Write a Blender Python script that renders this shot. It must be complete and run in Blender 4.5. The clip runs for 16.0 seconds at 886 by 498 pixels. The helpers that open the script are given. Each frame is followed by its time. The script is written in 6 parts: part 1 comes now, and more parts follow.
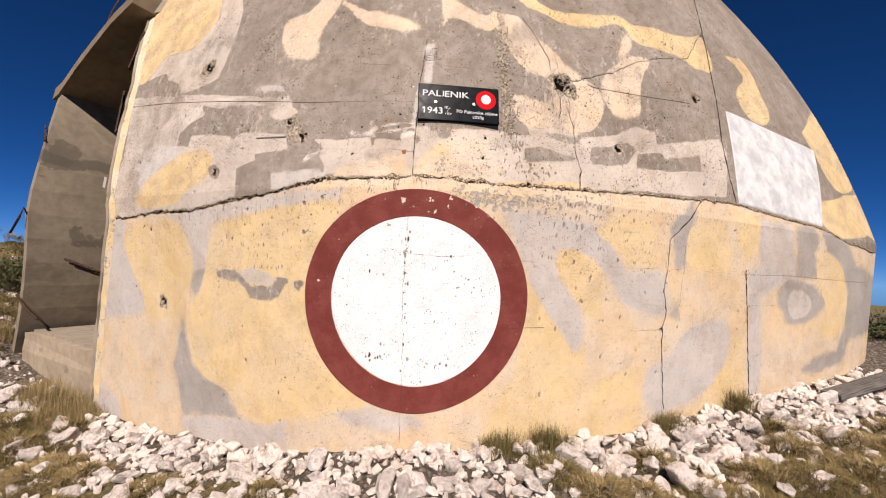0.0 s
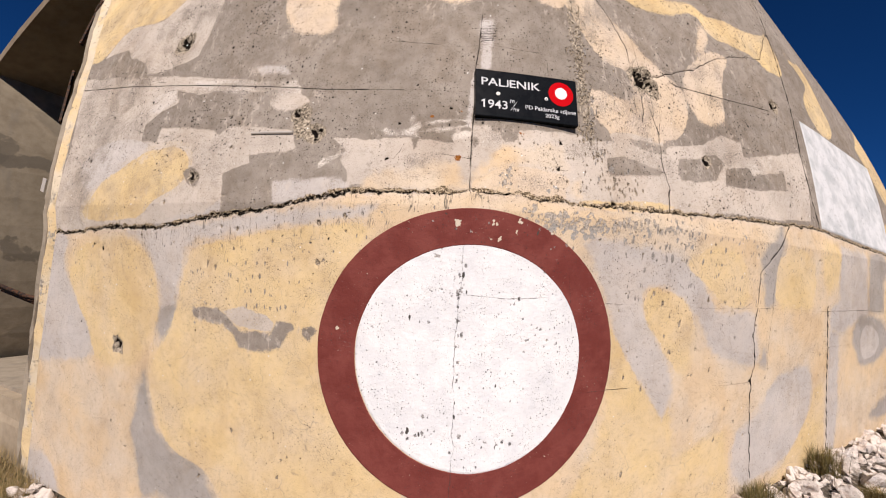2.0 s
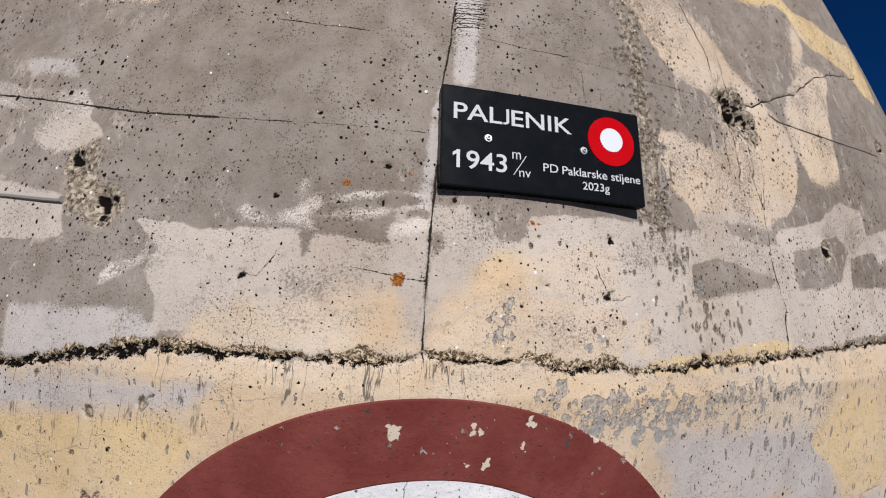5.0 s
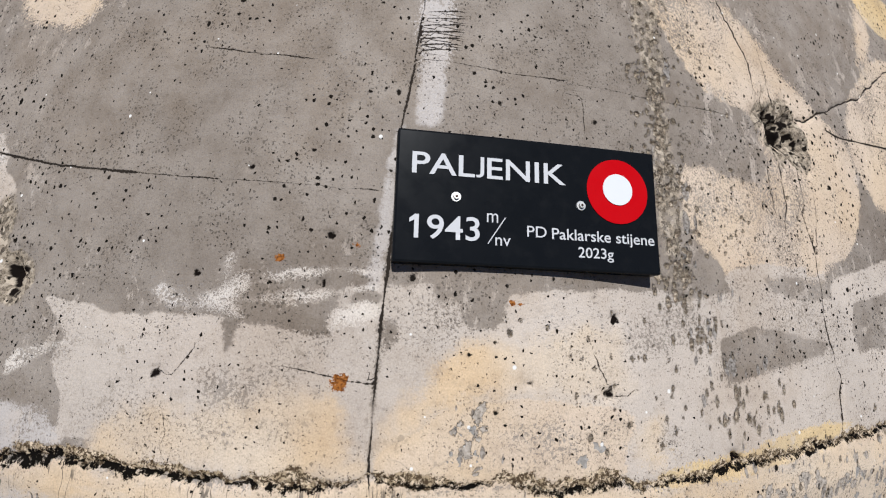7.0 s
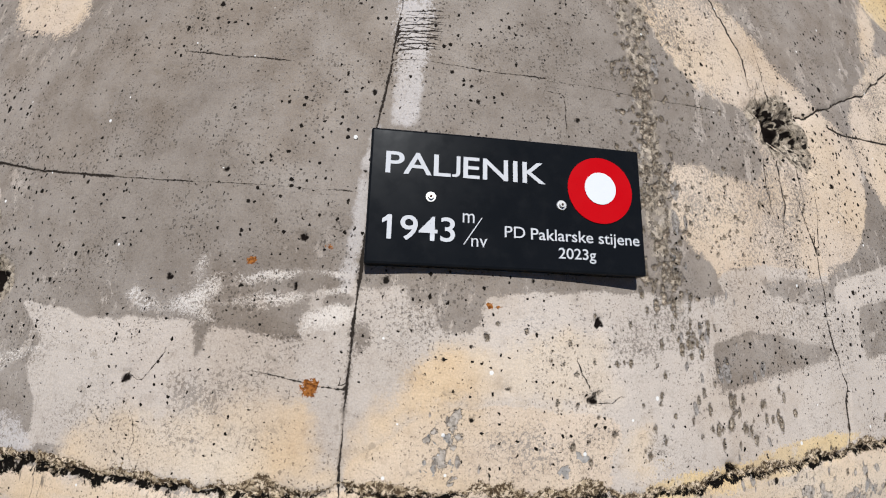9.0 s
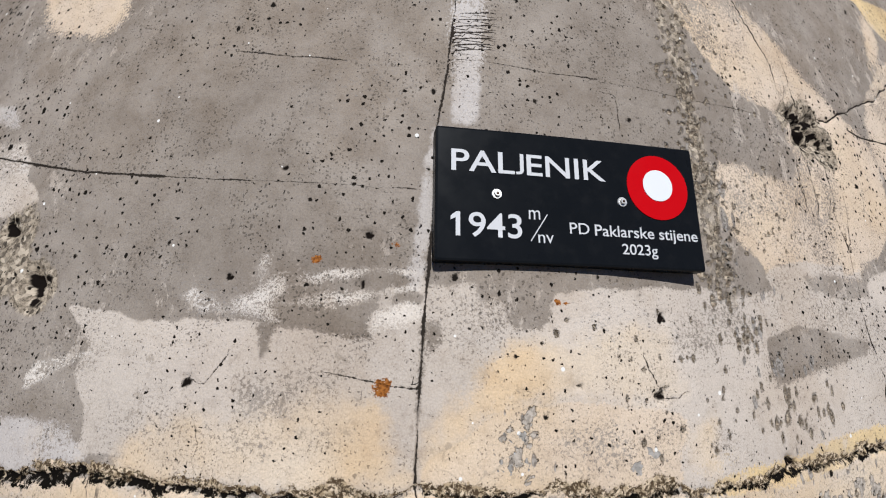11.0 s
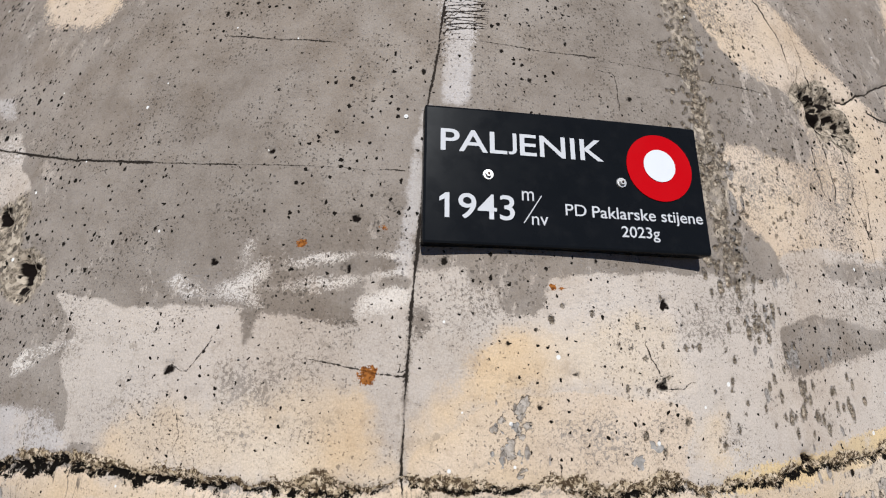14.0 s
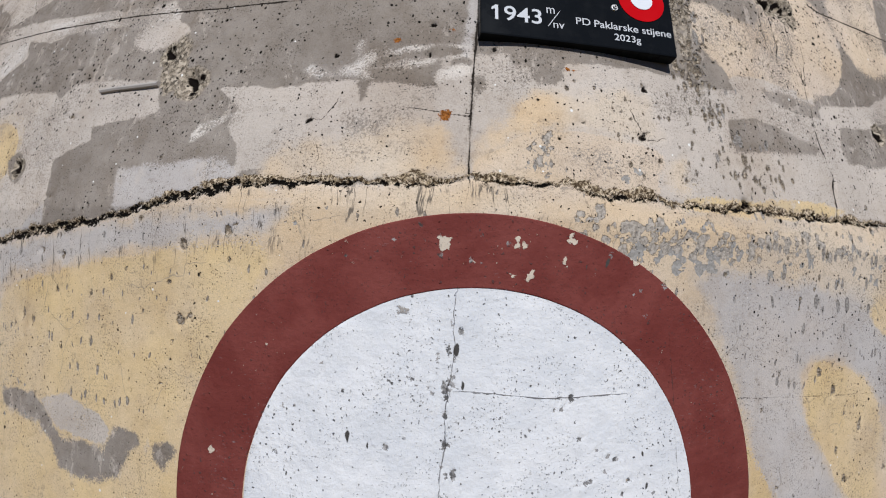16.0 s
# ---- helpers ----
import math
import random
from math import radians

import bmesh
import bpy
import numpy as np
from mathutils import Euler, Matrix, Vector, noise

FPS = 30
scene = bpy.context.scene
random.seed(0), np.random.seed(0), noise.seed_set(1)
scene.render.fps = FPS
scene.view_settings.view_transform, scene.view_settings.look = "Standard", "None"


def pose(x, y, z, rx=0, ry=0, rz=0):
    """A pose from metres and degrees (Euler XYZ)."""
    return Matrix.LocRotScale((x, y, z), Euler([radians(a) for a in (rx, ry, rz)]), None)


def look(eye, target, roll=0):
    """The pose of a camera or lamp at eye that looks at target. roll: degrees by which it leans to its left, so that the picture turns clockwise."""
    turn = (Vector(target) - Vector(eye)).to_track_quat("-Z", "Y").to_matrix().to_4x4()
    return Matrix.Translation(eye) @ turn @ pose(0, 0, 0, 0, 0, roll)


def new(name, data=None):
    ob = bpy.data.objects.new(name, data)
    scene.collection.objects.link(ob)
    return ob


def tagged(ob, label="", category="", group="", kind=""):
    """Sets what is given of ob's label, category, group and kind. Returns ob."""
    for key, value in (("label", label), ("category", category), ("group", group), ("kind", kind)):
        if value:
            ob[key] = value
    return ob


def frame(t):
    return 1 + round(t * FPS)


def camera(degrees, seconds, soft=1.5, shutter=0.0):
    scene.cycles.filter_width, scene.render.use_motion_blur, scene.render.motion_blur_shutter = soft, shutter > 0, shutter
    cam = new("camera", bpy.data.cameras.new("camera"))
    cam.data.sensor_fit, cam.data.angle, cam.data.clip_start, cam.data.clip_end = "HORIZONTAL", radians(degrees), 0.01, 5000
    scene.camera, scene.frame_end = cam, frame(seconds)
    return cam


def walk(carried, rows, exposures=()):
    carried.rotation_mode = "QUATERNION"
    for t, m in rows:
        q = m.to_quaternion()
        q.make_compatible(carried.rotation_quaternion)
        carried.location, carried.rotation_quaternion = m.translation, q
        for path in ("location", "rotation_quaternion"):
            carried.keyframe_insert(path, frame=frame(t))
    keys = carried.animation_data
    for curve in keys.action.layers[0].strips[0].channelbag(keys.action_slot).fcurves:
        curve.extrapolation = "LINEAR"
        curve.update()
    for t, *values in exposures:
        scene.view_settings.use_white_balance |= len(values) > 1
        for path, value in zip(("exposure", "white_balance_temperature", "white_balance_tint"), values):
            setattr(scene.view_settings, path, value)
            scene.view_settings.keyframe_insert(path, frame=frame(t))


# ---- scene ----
cam = camera(92.0, 16.0, soft=1.1)
# seconds, x, y, z in metres, then pitch, lean and heading in degrees
ROWS = [
    (0.0, -0.0001, 0.0002, 1.0969, 2.307, -2.551, -0.050),
    (0.5, -0.1357, 0.1694, 1.1156, 2.593, -2.722, -0.445),
    (1.0, -0.2496, 0.2949, 1.2180, 2.758, -2.758, -1.003),
    (1.5, -0.3276, 0.4252, 1.1915, 2.897, -3.158, -2.316),
    (2.0, -0.3809, 0.5825, 1.2369, 3.201, -3.238, -3.816),
    (2.5, -0.3998, 0.7447, 1.2493, 3.497, -3.037, -5.389),
    (3.0, -0.3750, 0.9058, 1.3899, 3.525, -3.218, -6.838),
    (3.5, -0.2845, 1.0524, 1.4839, 3.663, -3.445, -6.288),
    (4.0, -0.1968, 1.1858, 1.5936, 4.009, -3.589, -5.629),
    (4.5, -0.1975, 1.3225, 1.6117, 4.094, -3.908, -6.002),
    (5.0, -0.2502, 1.4839, 1.7194, 3.230, -4.207, -7.050),
    (7.5, -0.0929, 1.6379, 1.9100, 0.233, -3.808, -2.338),
    (8.0, -0.0692, 1.6438, 1.9139, 0.282, -3.704, -1.730),
    (10.5, -0.1539, 1.6528, 1.8684, 3.134, -3.042, -3.132),
    (11.0, -0.1980, 1.6587, 1.8685, 3.112, -2.927, -3.816),
    (11.5, -0.1996, 1.6655, 1.8747, 2.932, -2.899, -3.614),
    (12.0, -0.1751, 1.6657, 1.8576, 3.344, -2.868, -2.873),
    (12.5, -0.1651, 1.6796, 1.8418, 3.840, -2.813, -2.563),
    (13.0, -0.1710, 1.6879, 1.8511, 3.601, -2.834, -2.600),
    (13.5, -0.1638, 1.6898, 1.8455, 3.801, -2.782, -2.360),
    (14.0, -0.1599, 1.6843, 1.8403, 3.620, -2.713, -2.049),
    (14.5, -0.1674, 1.6606, 1.7897, 4.104, -2.705, -2.004),
    (15.0, -0.1710, 1.6224, 1.6522, 5.507, -2.701, -1.886),
    (15.5, -0.1862, 1.5508, 1.5343, 4.500, -3.124, -1.984),
    (16.0, -0.2438, 1.4278, 1.3542, 4.945, -3.171, -1.629),
]
# seconds, stops, white balance in kelvin, tint
EXPOSURES = [(0.0, 0.54, 6350, 17), (2.5, 0.30, 6050, 14), (3.5, 0.14, 5850, 11), (5.0, 0.05, 5650, 11), (7.5, 0.11, 5500, 8), (14.5, 0.09, 5500, 8), (16.0, -0.06, 5400, 8)]
walk(cam, [(t, pose(x, y, z, 90 + pitch, lean, heading)) for t, x, y, z, pitch, lean, heading in ROWS], EXPOSURES)

# ---------------------------------------------------------------- daylight
SUN_AZ, SUN_EL = radians(179.0), radians(42.0)
sun_way = Vector((math.sin(SUN_AZ) * math.cos(SUN_EL), math.cos(SUN_AZ) * math.cos(SUN_EL), math.sin(SUN_EL)))
sun_data = bpy.data.lights.new("sun", "SUN")
sun_data.energy, sun_data.angle, sun_data.color = 5.0, radians(0.53), (1.0, 0.90, 0.775)
sun = new("sun", sun_data)
sun.matrix_world = look(sun_way * 40, (0, 0, 0))
world = bpy.data.worlds.new("clear_sky")
scene.world = world
world.use_nodes = True
sky = world.node_tree.nodes.new("ShaderNodeTexSky")
sky.sky_type, sky.sun_disc = "NISHITA", False
sky.sun_elevation, sky.sun_rotation = SUN_EL, SUN_AZ
sky.altitude, sky.air_density, sky.dust_density, sky.ozone_density = 2500, 0.42, 0.0, 10.0
back = world.node_tree.nodes["Background"]
back.inputs["Strength"].default_value = 0.05
deep = world.node_tree.nodes.new("ShaderNodeHueSaturation")
deep.inputs["Saturation"].default_value = 1.12
world.node_tree.links.new(sky.outputs[0], deep.inputs["Color"])
world.node_tree.links.new(deep.outputs[0], back.inputs["Color"])

# ---------------------------------------------------------------- small tools
LATTICE = np.random.RandomState(7).rand(256, 256)


def grain(x, y, scale, seed=0):
    """Smooth value noise in 0..1 over two plain coordinates."""
    x, y = np.asarray(x) * scale + seed * 17.3, np.asarray(y) * scale + seed * 9.1
    i, j = np.floor(x).astype(int), np.floor(y).astype(int)
    u, v = x - i, y - j
    u, v = u * u * (3 - 2 * u), v * v * (3 - 2 * v)
    at = lambda a, b: LATTICE[a % 256, b % 256]
    return (at(i, j) * (1 - u) + at(i + 1, j) * u) * (1 - v) + (at(i, j + 1) * (1 - u) + at(i + 1, j + 1) * u) * v


def rough(x, y, scale, octaves=4, seed=0):
    """Several octaves of grain, about -1..1."""
    total, weight = 0, 0
    for k in range(octaves):
        total = total + (grain(x, y, scale * 2 ** k, seed + k) * 2 - 1) * 0.5 ** k
        weight += 0.5 ** k
    return total / weight


def ramp(x, a, b):
    t = np.clip((np.asarray(x, float) - a) / (b - a), 0, 1)
    return t * t * (3 - 2 * t)


def thing(name, label, category, group="", place=(0, 0, 0), kind=""):
    return tagged(new(name), label, category, group, kind) if place is None else _seated(tagged(new(name), label, category, group, kind), place)


def _seated(ob, place):
    ob.location = place
    return ob


def mesh_object(name, verts, faces, material, parent=None, label="", smooth=False):
    me = bpy.data.meshes.new(name)
    me.from_pydata([tuple(v) for v in verts], [], faces)
    if material:
        me.materials.append(material)
    if smooth:
        me.polygons.foreach_set("use_smooth", np.ones(len(me.polygons), bool))
    me.update()
    ob = new(name, me)
    if parent:
        ob.parent = parent
    return tagged(ob, label) if label else ob


def part(name, bm, material, parent, label="", smooth=False):
    """Links a bmesh as one mesh object under a thing or a part."""
    me = bpy.data.meshes.new(name)
    bmesh.ops.recalc_face_normals(bm, faces=bm.faces)
    bm.to_mesh(me)
    bm.free()
    me.materials.append(material)
    if smooth:
        me.polygons.foreach_set("use_smooth", np.ones(len(me.polygons), bool))
    ob = new(name, me)
    ob.parent = parent
    return tagged(ob, label) if label else ob


def box(size, bevel=0.0, at=(0, 0, 0), turn=None, segments=2):
    bm = bmesh.new()
    bmesh.ops.create_cube(bm, size=1)
    bmesh.ops.scale(bm, vec=size, verts=bm.verts)
    if bevel:
        bmesh.ops.bevel(bm, geom=list(bm.edges), offset=bevel, segments=segments, profile=0.6, affect="EDGES")
    m = Matrix.Translation(at) @ (turn.to_4x4() if turn else Matrix())
    bmesh.ops.transform(bm, matrix=m, verts=bm.verts)
    return bm


def rod(points, radius, sides=8, wobble=0.0, seed=0):
    """A round bar along a line of points."""
    rng = random.Random(seed)
    bm = bmesh.new()
    rings = []
    for n, p in enumerate(points):
        p = Vector(p)
        a = Vector(points[max(0, n - 1)])
        b = Vector(points[min(len(points) - 1, n + 1)])
        q = (b - a).to_track_quat("Z", "Y")
        r = radius[n] if isinstance(radius, (list, tuple)) else radius
        rings.append([bm.verts.new(p + q @ Vector((math.cos(k * 2 * math.pi / sides), math.sin(k * 2 * math.pi / sides), 0)) * r * (1 + rng.uniform(-wobble, wobble))) for k in range(sides)])
    for one, two in zip(rings, rings[1:]):
        for k in range(sides):
            bm.faces.new((one[k], one[(k + 1) % sides], two[(k + 1) % sides], two[k]))
    bm.faces.new(rings[0][::-1])
    bm.faces.new(rings[-1])
    return bm


def loft(sections):
    """A closed skin through rings of points of equal count, with both ends filled."""
    bm = bmesh.new()
    rings = [[bm.verts.new(p) for p in ring] for ring in sections]
    for one, two in zip(rings, rings[1:]):
        for k in range(len(one)):
            bm.faces.new((one[k], one[(k + 1) % len(one)], two[(k + 1) % len(one)], two[k]))
    bm.faces.new(rings[0][::-1])
    bm.faces.new(rings[-1])
    return bm

# ---------------------------------------------------------------- materials
class Nodes:
    """Short hand for building a node material."""

    def __init__(self, name):
        self.mat = bpy.data.materials.new(name)
        self.mat.use_nodes = True
        self.tree = self.mat.node_tree
        self.bsdf = self.tree.nodes["Principled BSDF"]

    def link(self, a, b):
        self.tree.links.new(a, b)

    def put(self, socket, value):
        if hasattr(value, "links"):
            self.link(value, socket)
        elif value is not None:
            socket.default_value = value

    def math(self, op, a, b=None, c=None, clamp=False):
        n = self.tree.nodes.new("ShaderNodeMath")
        n.operation, n.use_clamp = op, clamp
        for k, v in enumerate((a, b, c)):
            self.put(n.inputs[k], v)
        return n.outputs[0]

    def span(self, value, a, b, to0=0.0, to1=1.0, smooth=True):
        n = self.tree.nodes.new("ShaderNodeMapRange")
        n.interpolation_type = "SMOOTHSTEP" if smooth else "LINEAR"
        for k, v in enumerate((value, a, b, to0, to1)):
            self.put(n.inputs[k], v)
        return n.outputs[0]

    def mix(self, fac, a, b, blend="MIX"):
        n = self.tree.nodes.new("ShaderNodeMix")
        n.data_type, n.blend_type = "RGBA", blend
        self.put(n.inputs[0], fac)
        for k, v in ((6, a), (7, b)):
            self.put(n.inputs[k], (*v, 1) if isinstance(v, tuple) and len(v) == 3 else v)
        return n.outputs[2]

    def noise(self, vector, scale, detail=4.0, rough=0.55, warp=0.0):
        n = self.tree.nodes.new("ShaderNodeTexNoise")
        self.put(n.inputs["Vector"], vector)
        n.inputs["Scale"].default_value, n.inputs["Detail"].default_value = scale, detail
        n.inputs["Roughness"].default_value, n.inputs["Distortion"].default_value = rough, warp
        return n.outputs[0]

    def cells(self, vector, scale, feature="F1", random_=1.0, flat=False):
        n = self.tree.nodes.new("ShaderNodeTexVoronoi")
        n.feature, n.voronoi_dimensions = feature, "2D" if flat else "3D"
        self.put(n.inputs["Vector"], vector)
        n.inputs["Scale"].default_value, n.inputs["Randomness"].default_value = scale, random_
        return n

    def scaled(self, vector, by, shift=(0, 0, 0)):
        n = self.tree.nodes.new("ShaderNodeMapping")
        self.put(n.inputs["Vector"], vector)
        n.inputs["Scale"].default_value, n.inputs["Location"].default_value = by, shift
        return n.outputs[0]

    def bent(self, vector, scale, amount):
        """The vector, shifted a little by noise."""
        t = self.tree.nodes.new("ShaderNodeTexNoise")
        self.put(t.inputs["Vector"], vector)
        t.inputs["Scale"].default_value, t.inputs["Detail"].default_value = scale, 3
        a = self.tree.nodes.new("ShaderNodeVectorMath")
        a.operation = "MULTIPLY_ADD"
        self.link(t.outputs["Color"], a.inputs[0])
        a.inputs[1].default_value = (amount,) * 3
        self.put(a.inputs[2], vector)
        return a.outputs[0]

    def coord(self, which="UV"):
        return self.tree.nodes.new("ShaderNodeTexCoord").outputs[which]

    def attr(self, name):
        n = self.tree.nodes.new("ShaderNodeAttribute")
        n.attribute_name = name
        return n.outputs["Fac"]

    def chance(self):
        return self.tree.nodes.new("ShaderNodeObjectInfo").outputs["Random"]

    def bump(self, height, strength, distance, normal=None):
        n = self.tree.nodes.new("ShaderNodeBump")
        self.put(n.inputs["Height"], height)
        n.inputs["Strength"].default_value, n.inputs["Distance"].default_value = strength, distance
        if normal is not None:
            self.link(normal, n.inputs["Normal"])
        return n.outputs[0]

    def done(self, color, roughness=0.85, normal=None, metallic=0.0, specular=0.3):
        self.put(self.bsdf.inputs["Base Color"], (*color, 1) if isinstance(color, tuple) and len(color) == 3 else color)
        self.put(self.bsdf.inputs["Roughness"], roughness)
        self.put(self.bsdf.inputs["Metallic"], metallic)
        self.bsdf.inputs["Specular IOR Level"].default_value = specular
        if normal is not None:
            self.link(normal, self.bsdf.inputs["Normal"])
        return self.mat


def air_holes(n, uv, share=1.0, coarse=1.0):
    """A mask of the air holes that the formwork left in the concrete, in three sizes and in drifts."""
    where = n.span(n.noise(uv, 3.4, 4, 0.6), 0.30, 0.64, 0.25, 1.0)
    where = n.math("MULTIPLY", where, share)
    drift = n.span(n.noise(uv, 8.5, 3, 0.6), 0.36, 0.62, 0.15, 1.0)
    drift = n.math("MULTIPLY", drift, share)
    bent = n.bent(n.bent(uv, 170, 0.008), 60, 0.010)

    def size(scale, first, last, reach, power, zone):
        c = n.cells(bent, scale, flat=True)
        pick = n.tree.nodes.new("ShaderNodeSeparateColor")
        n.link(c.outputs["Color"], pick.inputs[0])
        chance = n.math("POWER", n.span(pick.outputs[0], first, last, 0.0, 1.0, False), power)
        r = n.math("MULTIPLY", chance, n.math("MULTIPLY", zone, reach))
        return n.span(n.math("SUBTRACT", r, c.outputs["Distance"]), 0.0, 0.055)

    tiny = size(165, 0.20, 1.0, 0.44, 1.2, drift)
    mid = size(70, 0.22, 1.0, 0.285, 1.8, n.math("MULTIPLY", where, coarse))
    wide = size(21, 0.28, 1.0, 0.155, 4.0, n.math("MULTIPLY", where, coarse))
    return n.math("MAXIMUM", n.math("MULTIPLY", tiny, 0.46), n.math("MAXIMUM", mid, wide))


def gouges(n, uv, zone):
    """Long chips that run down the wall where the zone attribute is high."""
    drop = n.scaled(n.bent(uv, 25, 0.02), (1.0, 0.42, 1.0))
    c = n.cells(drop, 38, flat=True)
    pick = n.tree.nodes.new("ShaderNodeSeparateColor")
    n.link(c.outputs["Color"], pick.inputs[0])
    r = n.math("MULTIPLY", n.span(pick.outputs[1], 0.35, 1.0), n.math("MULTIPLY", zone, 0.40))
    return n.span(n.math("SUBTRACT", r, c.outputs["Distance"]), 0.0, 0.06)


def concrete_tone(n, uv, tone=1.0):
    big = n.noise(uv, 1.7, 5)
    mid = n.noise(uv, 14, 5, 0.6)
    tiny = n.noise(uv, 240, 3, 0.7)
    c = n.mix(n.span(big, 0.32, 0.68), tuple(v * tone for v in (0.228, 0.200, 0.172)), tuple(v * tone for v in (0.305, 0.272, 0.238)))
    c = n.mix(n.span(mid, 0.35, 0.7), c, n.mix(1.0, c, (0.82, 0.80, 0.78), "MULTIPLY"))
    c = n.mix(n.span(tiny, 0.56, 0.75, 0, 0.55), c, tuple(v * tone for v in (0.105, 0.09, 0.075)))
    return n.mix(n.span(tiny, 0.38, 0.25, 0, 0.5), c, tuple(v * tone for v in (0.42, 0.40, 0.37)))


def wall_material():
    n = Nodes("painted_concrete")
    uv = n.coord("UV")
    rag = n.math("SUBTRACT", n.noise(uv, 30, 6, 0.65), 0.5)
    broad = n.math("SUBTRACT", n.noise(uv, 8, 4, 0.6), 0.5)
    scuff = n.math("SUBTRACT", n.noise(uv, 170, 6, 0.74), 0.5)
    frayed = n.span(n.noise(uv, 2.7, 3), 0.40, 0.60, 0.12, 1.0)
    thin = n.span(n.noise(uv, 4.5, 6, 0.68), 0.30, 0.66, 0.32, 1.0)
    wear = n.noise(uv, 5, 6, 0.7)
    color = n.mix(1.0, concrete_tone(n, uv, 1.08), (1.02, 1.0, 0.975), "MULTIPLY")
    hue = n.noise(uv, 3.2, 4)
    scrub = n.attr("scrub")

    def coat(name, one, two, edge, fray, worn, loose=0.0, soft=0.003, veil=0.0):
        nonlocal color
        torn = n.math("MULTIPLY", n.math("MULTIPLY", scuff, fray), frayed)
        d = n.math("ADD", n.attr(name), n.math("ADD", n.math("MULTIPLY", broad, loose), n.math("ADD", n.math("MULTIPLY", rag, edge), torn)))
        cover = n.span(d, -soft, soft)
        holes = n.span(n.math("ADD", n.math("ADD", n.math("MULTIPLY", scuff, 1.3), n.math("MULTIPLY", scrub, 0.16)), n.math("MULTIPLY", wear, 0.75)), worn + 0.03, worn + 0.11)
        fac = n.math("MULTIPLY", cover, n.math("SUBTRACT", 1.0, n.math("MULTIPLY", holes, 0.9)))
        if veil:
            fac = n.math("MULTIPLY", fac, n.math("ADD", n.math("MULTIPLY", thin, veil), 1.0 - veil))
        color = n.mix(fac, color, n.mix(n.span(hue, 0.35, 0.65), one, two))

    coat("cream", (0.62, 0.495, 0.355), (0.59, 0.485, 0.38), 0.050, 0.16, 0.495, 0.03, 0.004)
    coat("yellow", (0.67, 0.505, 0.265), (0.65, 0.500, 0.295), 0.035, 0.08, 0.56, 0.03, 0.006, 0.60)
    coat("pink", (0.490, 0.430, 0.370), (0.552, 0.482, 0.412), 0.020, 0.055, 0.505, 0.02)
    coat("lilac", (0.525, 0.480, 0.445), (0.485, 0.447, 0.418), 0.035, 0.14, 0.51, 0.02, 0.006, 0.30)
    coat("shade", (0.385, 0.350, 0.318), (0.34, 0.31, 0.28), 0.035, 0.14, 0.52, 0.02, 0.005)
    coat("white", (0.66, 0.60, 0.53), (0.62, 0.57, 0.52), 0.020, 0.17, 0.395)
    coat("wash", (0.63, 0.475, 0.300), (0.615, 0.51, 0.385), 0.05, 0.06, 0.56, 0.08, 0.022, 0.70)
    skin = n.math("MAXIMUM", n.attr("cream"), n.attr("pink"))
    residue = n.math("MULTIPLY", n.span(n.noise(n.scaled(n.bent(uv, 3, 0.16), (2.0, 1.0, 1.0)), 13, 7, 0.72), 0.55, 0.59), n.span(skin, -0.17, -0.02))
    residue = n.math("MULTIPLY", residue, n.span(n.math("ADD", n.noise(uv, 5, 3), n.math("MULTIPLY", scuff, 0.5)), 0.42, 0.52))
    color = n.mix(n.math("MULTIPLY", residue, n.span(skin, 0.03, 0.0, 0.0, 0.55)), color, (0.56, 0.49, 0.42))
    craze = n.cells(n.bent(n.bent(uv, 9, 0.09), 50, 0.012), 6.5, "DISTANCE_TO_EDGE", 1.0, True)
    crazed = n.math("MULTIPLY", n.span(craze.outputs["Distance"], 0.011, 0.003), n.math("MULTIPLY", n.span(n.noise(uv, 6, 3), 0.48, 0.60), n.span(n.attr("cream"), 0.02, 0.08)))
    color = n.mix(n.math("MULTIPLY", crazed, 0.55), color, (0.27, 0.24, 0.20))
    rubbed = n.math("MULTIPLY", n.span(n.noise(n.scaled(n.bent(uv, 5, 0.10), (1.0, 2.6, 1.0)), 95, 5, 0.7), 0.575, 0.625), n.span(n.noise(uv, 3.1, 4, 0.6), 0.50, 0.66))
    color = n.mix(n.math("MULTIPLY", rubbed, 0.62), color, (0.27, 0.25, 0.235))
    stain = n.noise(n.scaled(uv, (5.0, 0.9, 1.0)), 2.2, 5, 0.6)
    color = n.mix(n.span(stain, 0.55, 0.8, 0, 0.30), color, n.mix(1.0, color, (0.72, 0.69, 0.66), "MULTIPLY"))
    color = n.mix(n.span(n.noise(uv, 330, 3, 0.75), 0.35, 0.65, 0.0, 1.0), n.mix(1.0, color, (0.88, 0.875, 0.87), "MULTIPLY"), n.mix(1.0, color, (1.06, 1.06, 1.06), "MULTIPLY"))
    color = n.mix(n.span(n.noise(uv, 38, 5, 0.65), 0.5, 0.72, 0.0, 0.5), color, n.mix(1.0, color, (0.74, 0.72, 0.70), "MULTIPLY"))
    grime = n.math("MULTIPLY", n.span(n.noise(uv, 210, 4, 0.7), 0.52, 0.64), n.span(n.noise(uv, 7, 5, 0.65), 0.44, 0.62))
    color = n.mix(n.math("MULTIPLY", grime, 0.6), color, (0.11, 0.095, 0.08))
    weather = n.noise(n.bent(uv, 2, 0.3), 2.6, 7, 0.72)
    color = n.mix(n.span(weather, 0.46, 0.66, 0.0, 0.55), color, n.mix(1.0, color, (0.80, 0.745, 0.675), "MULTIPLY"))
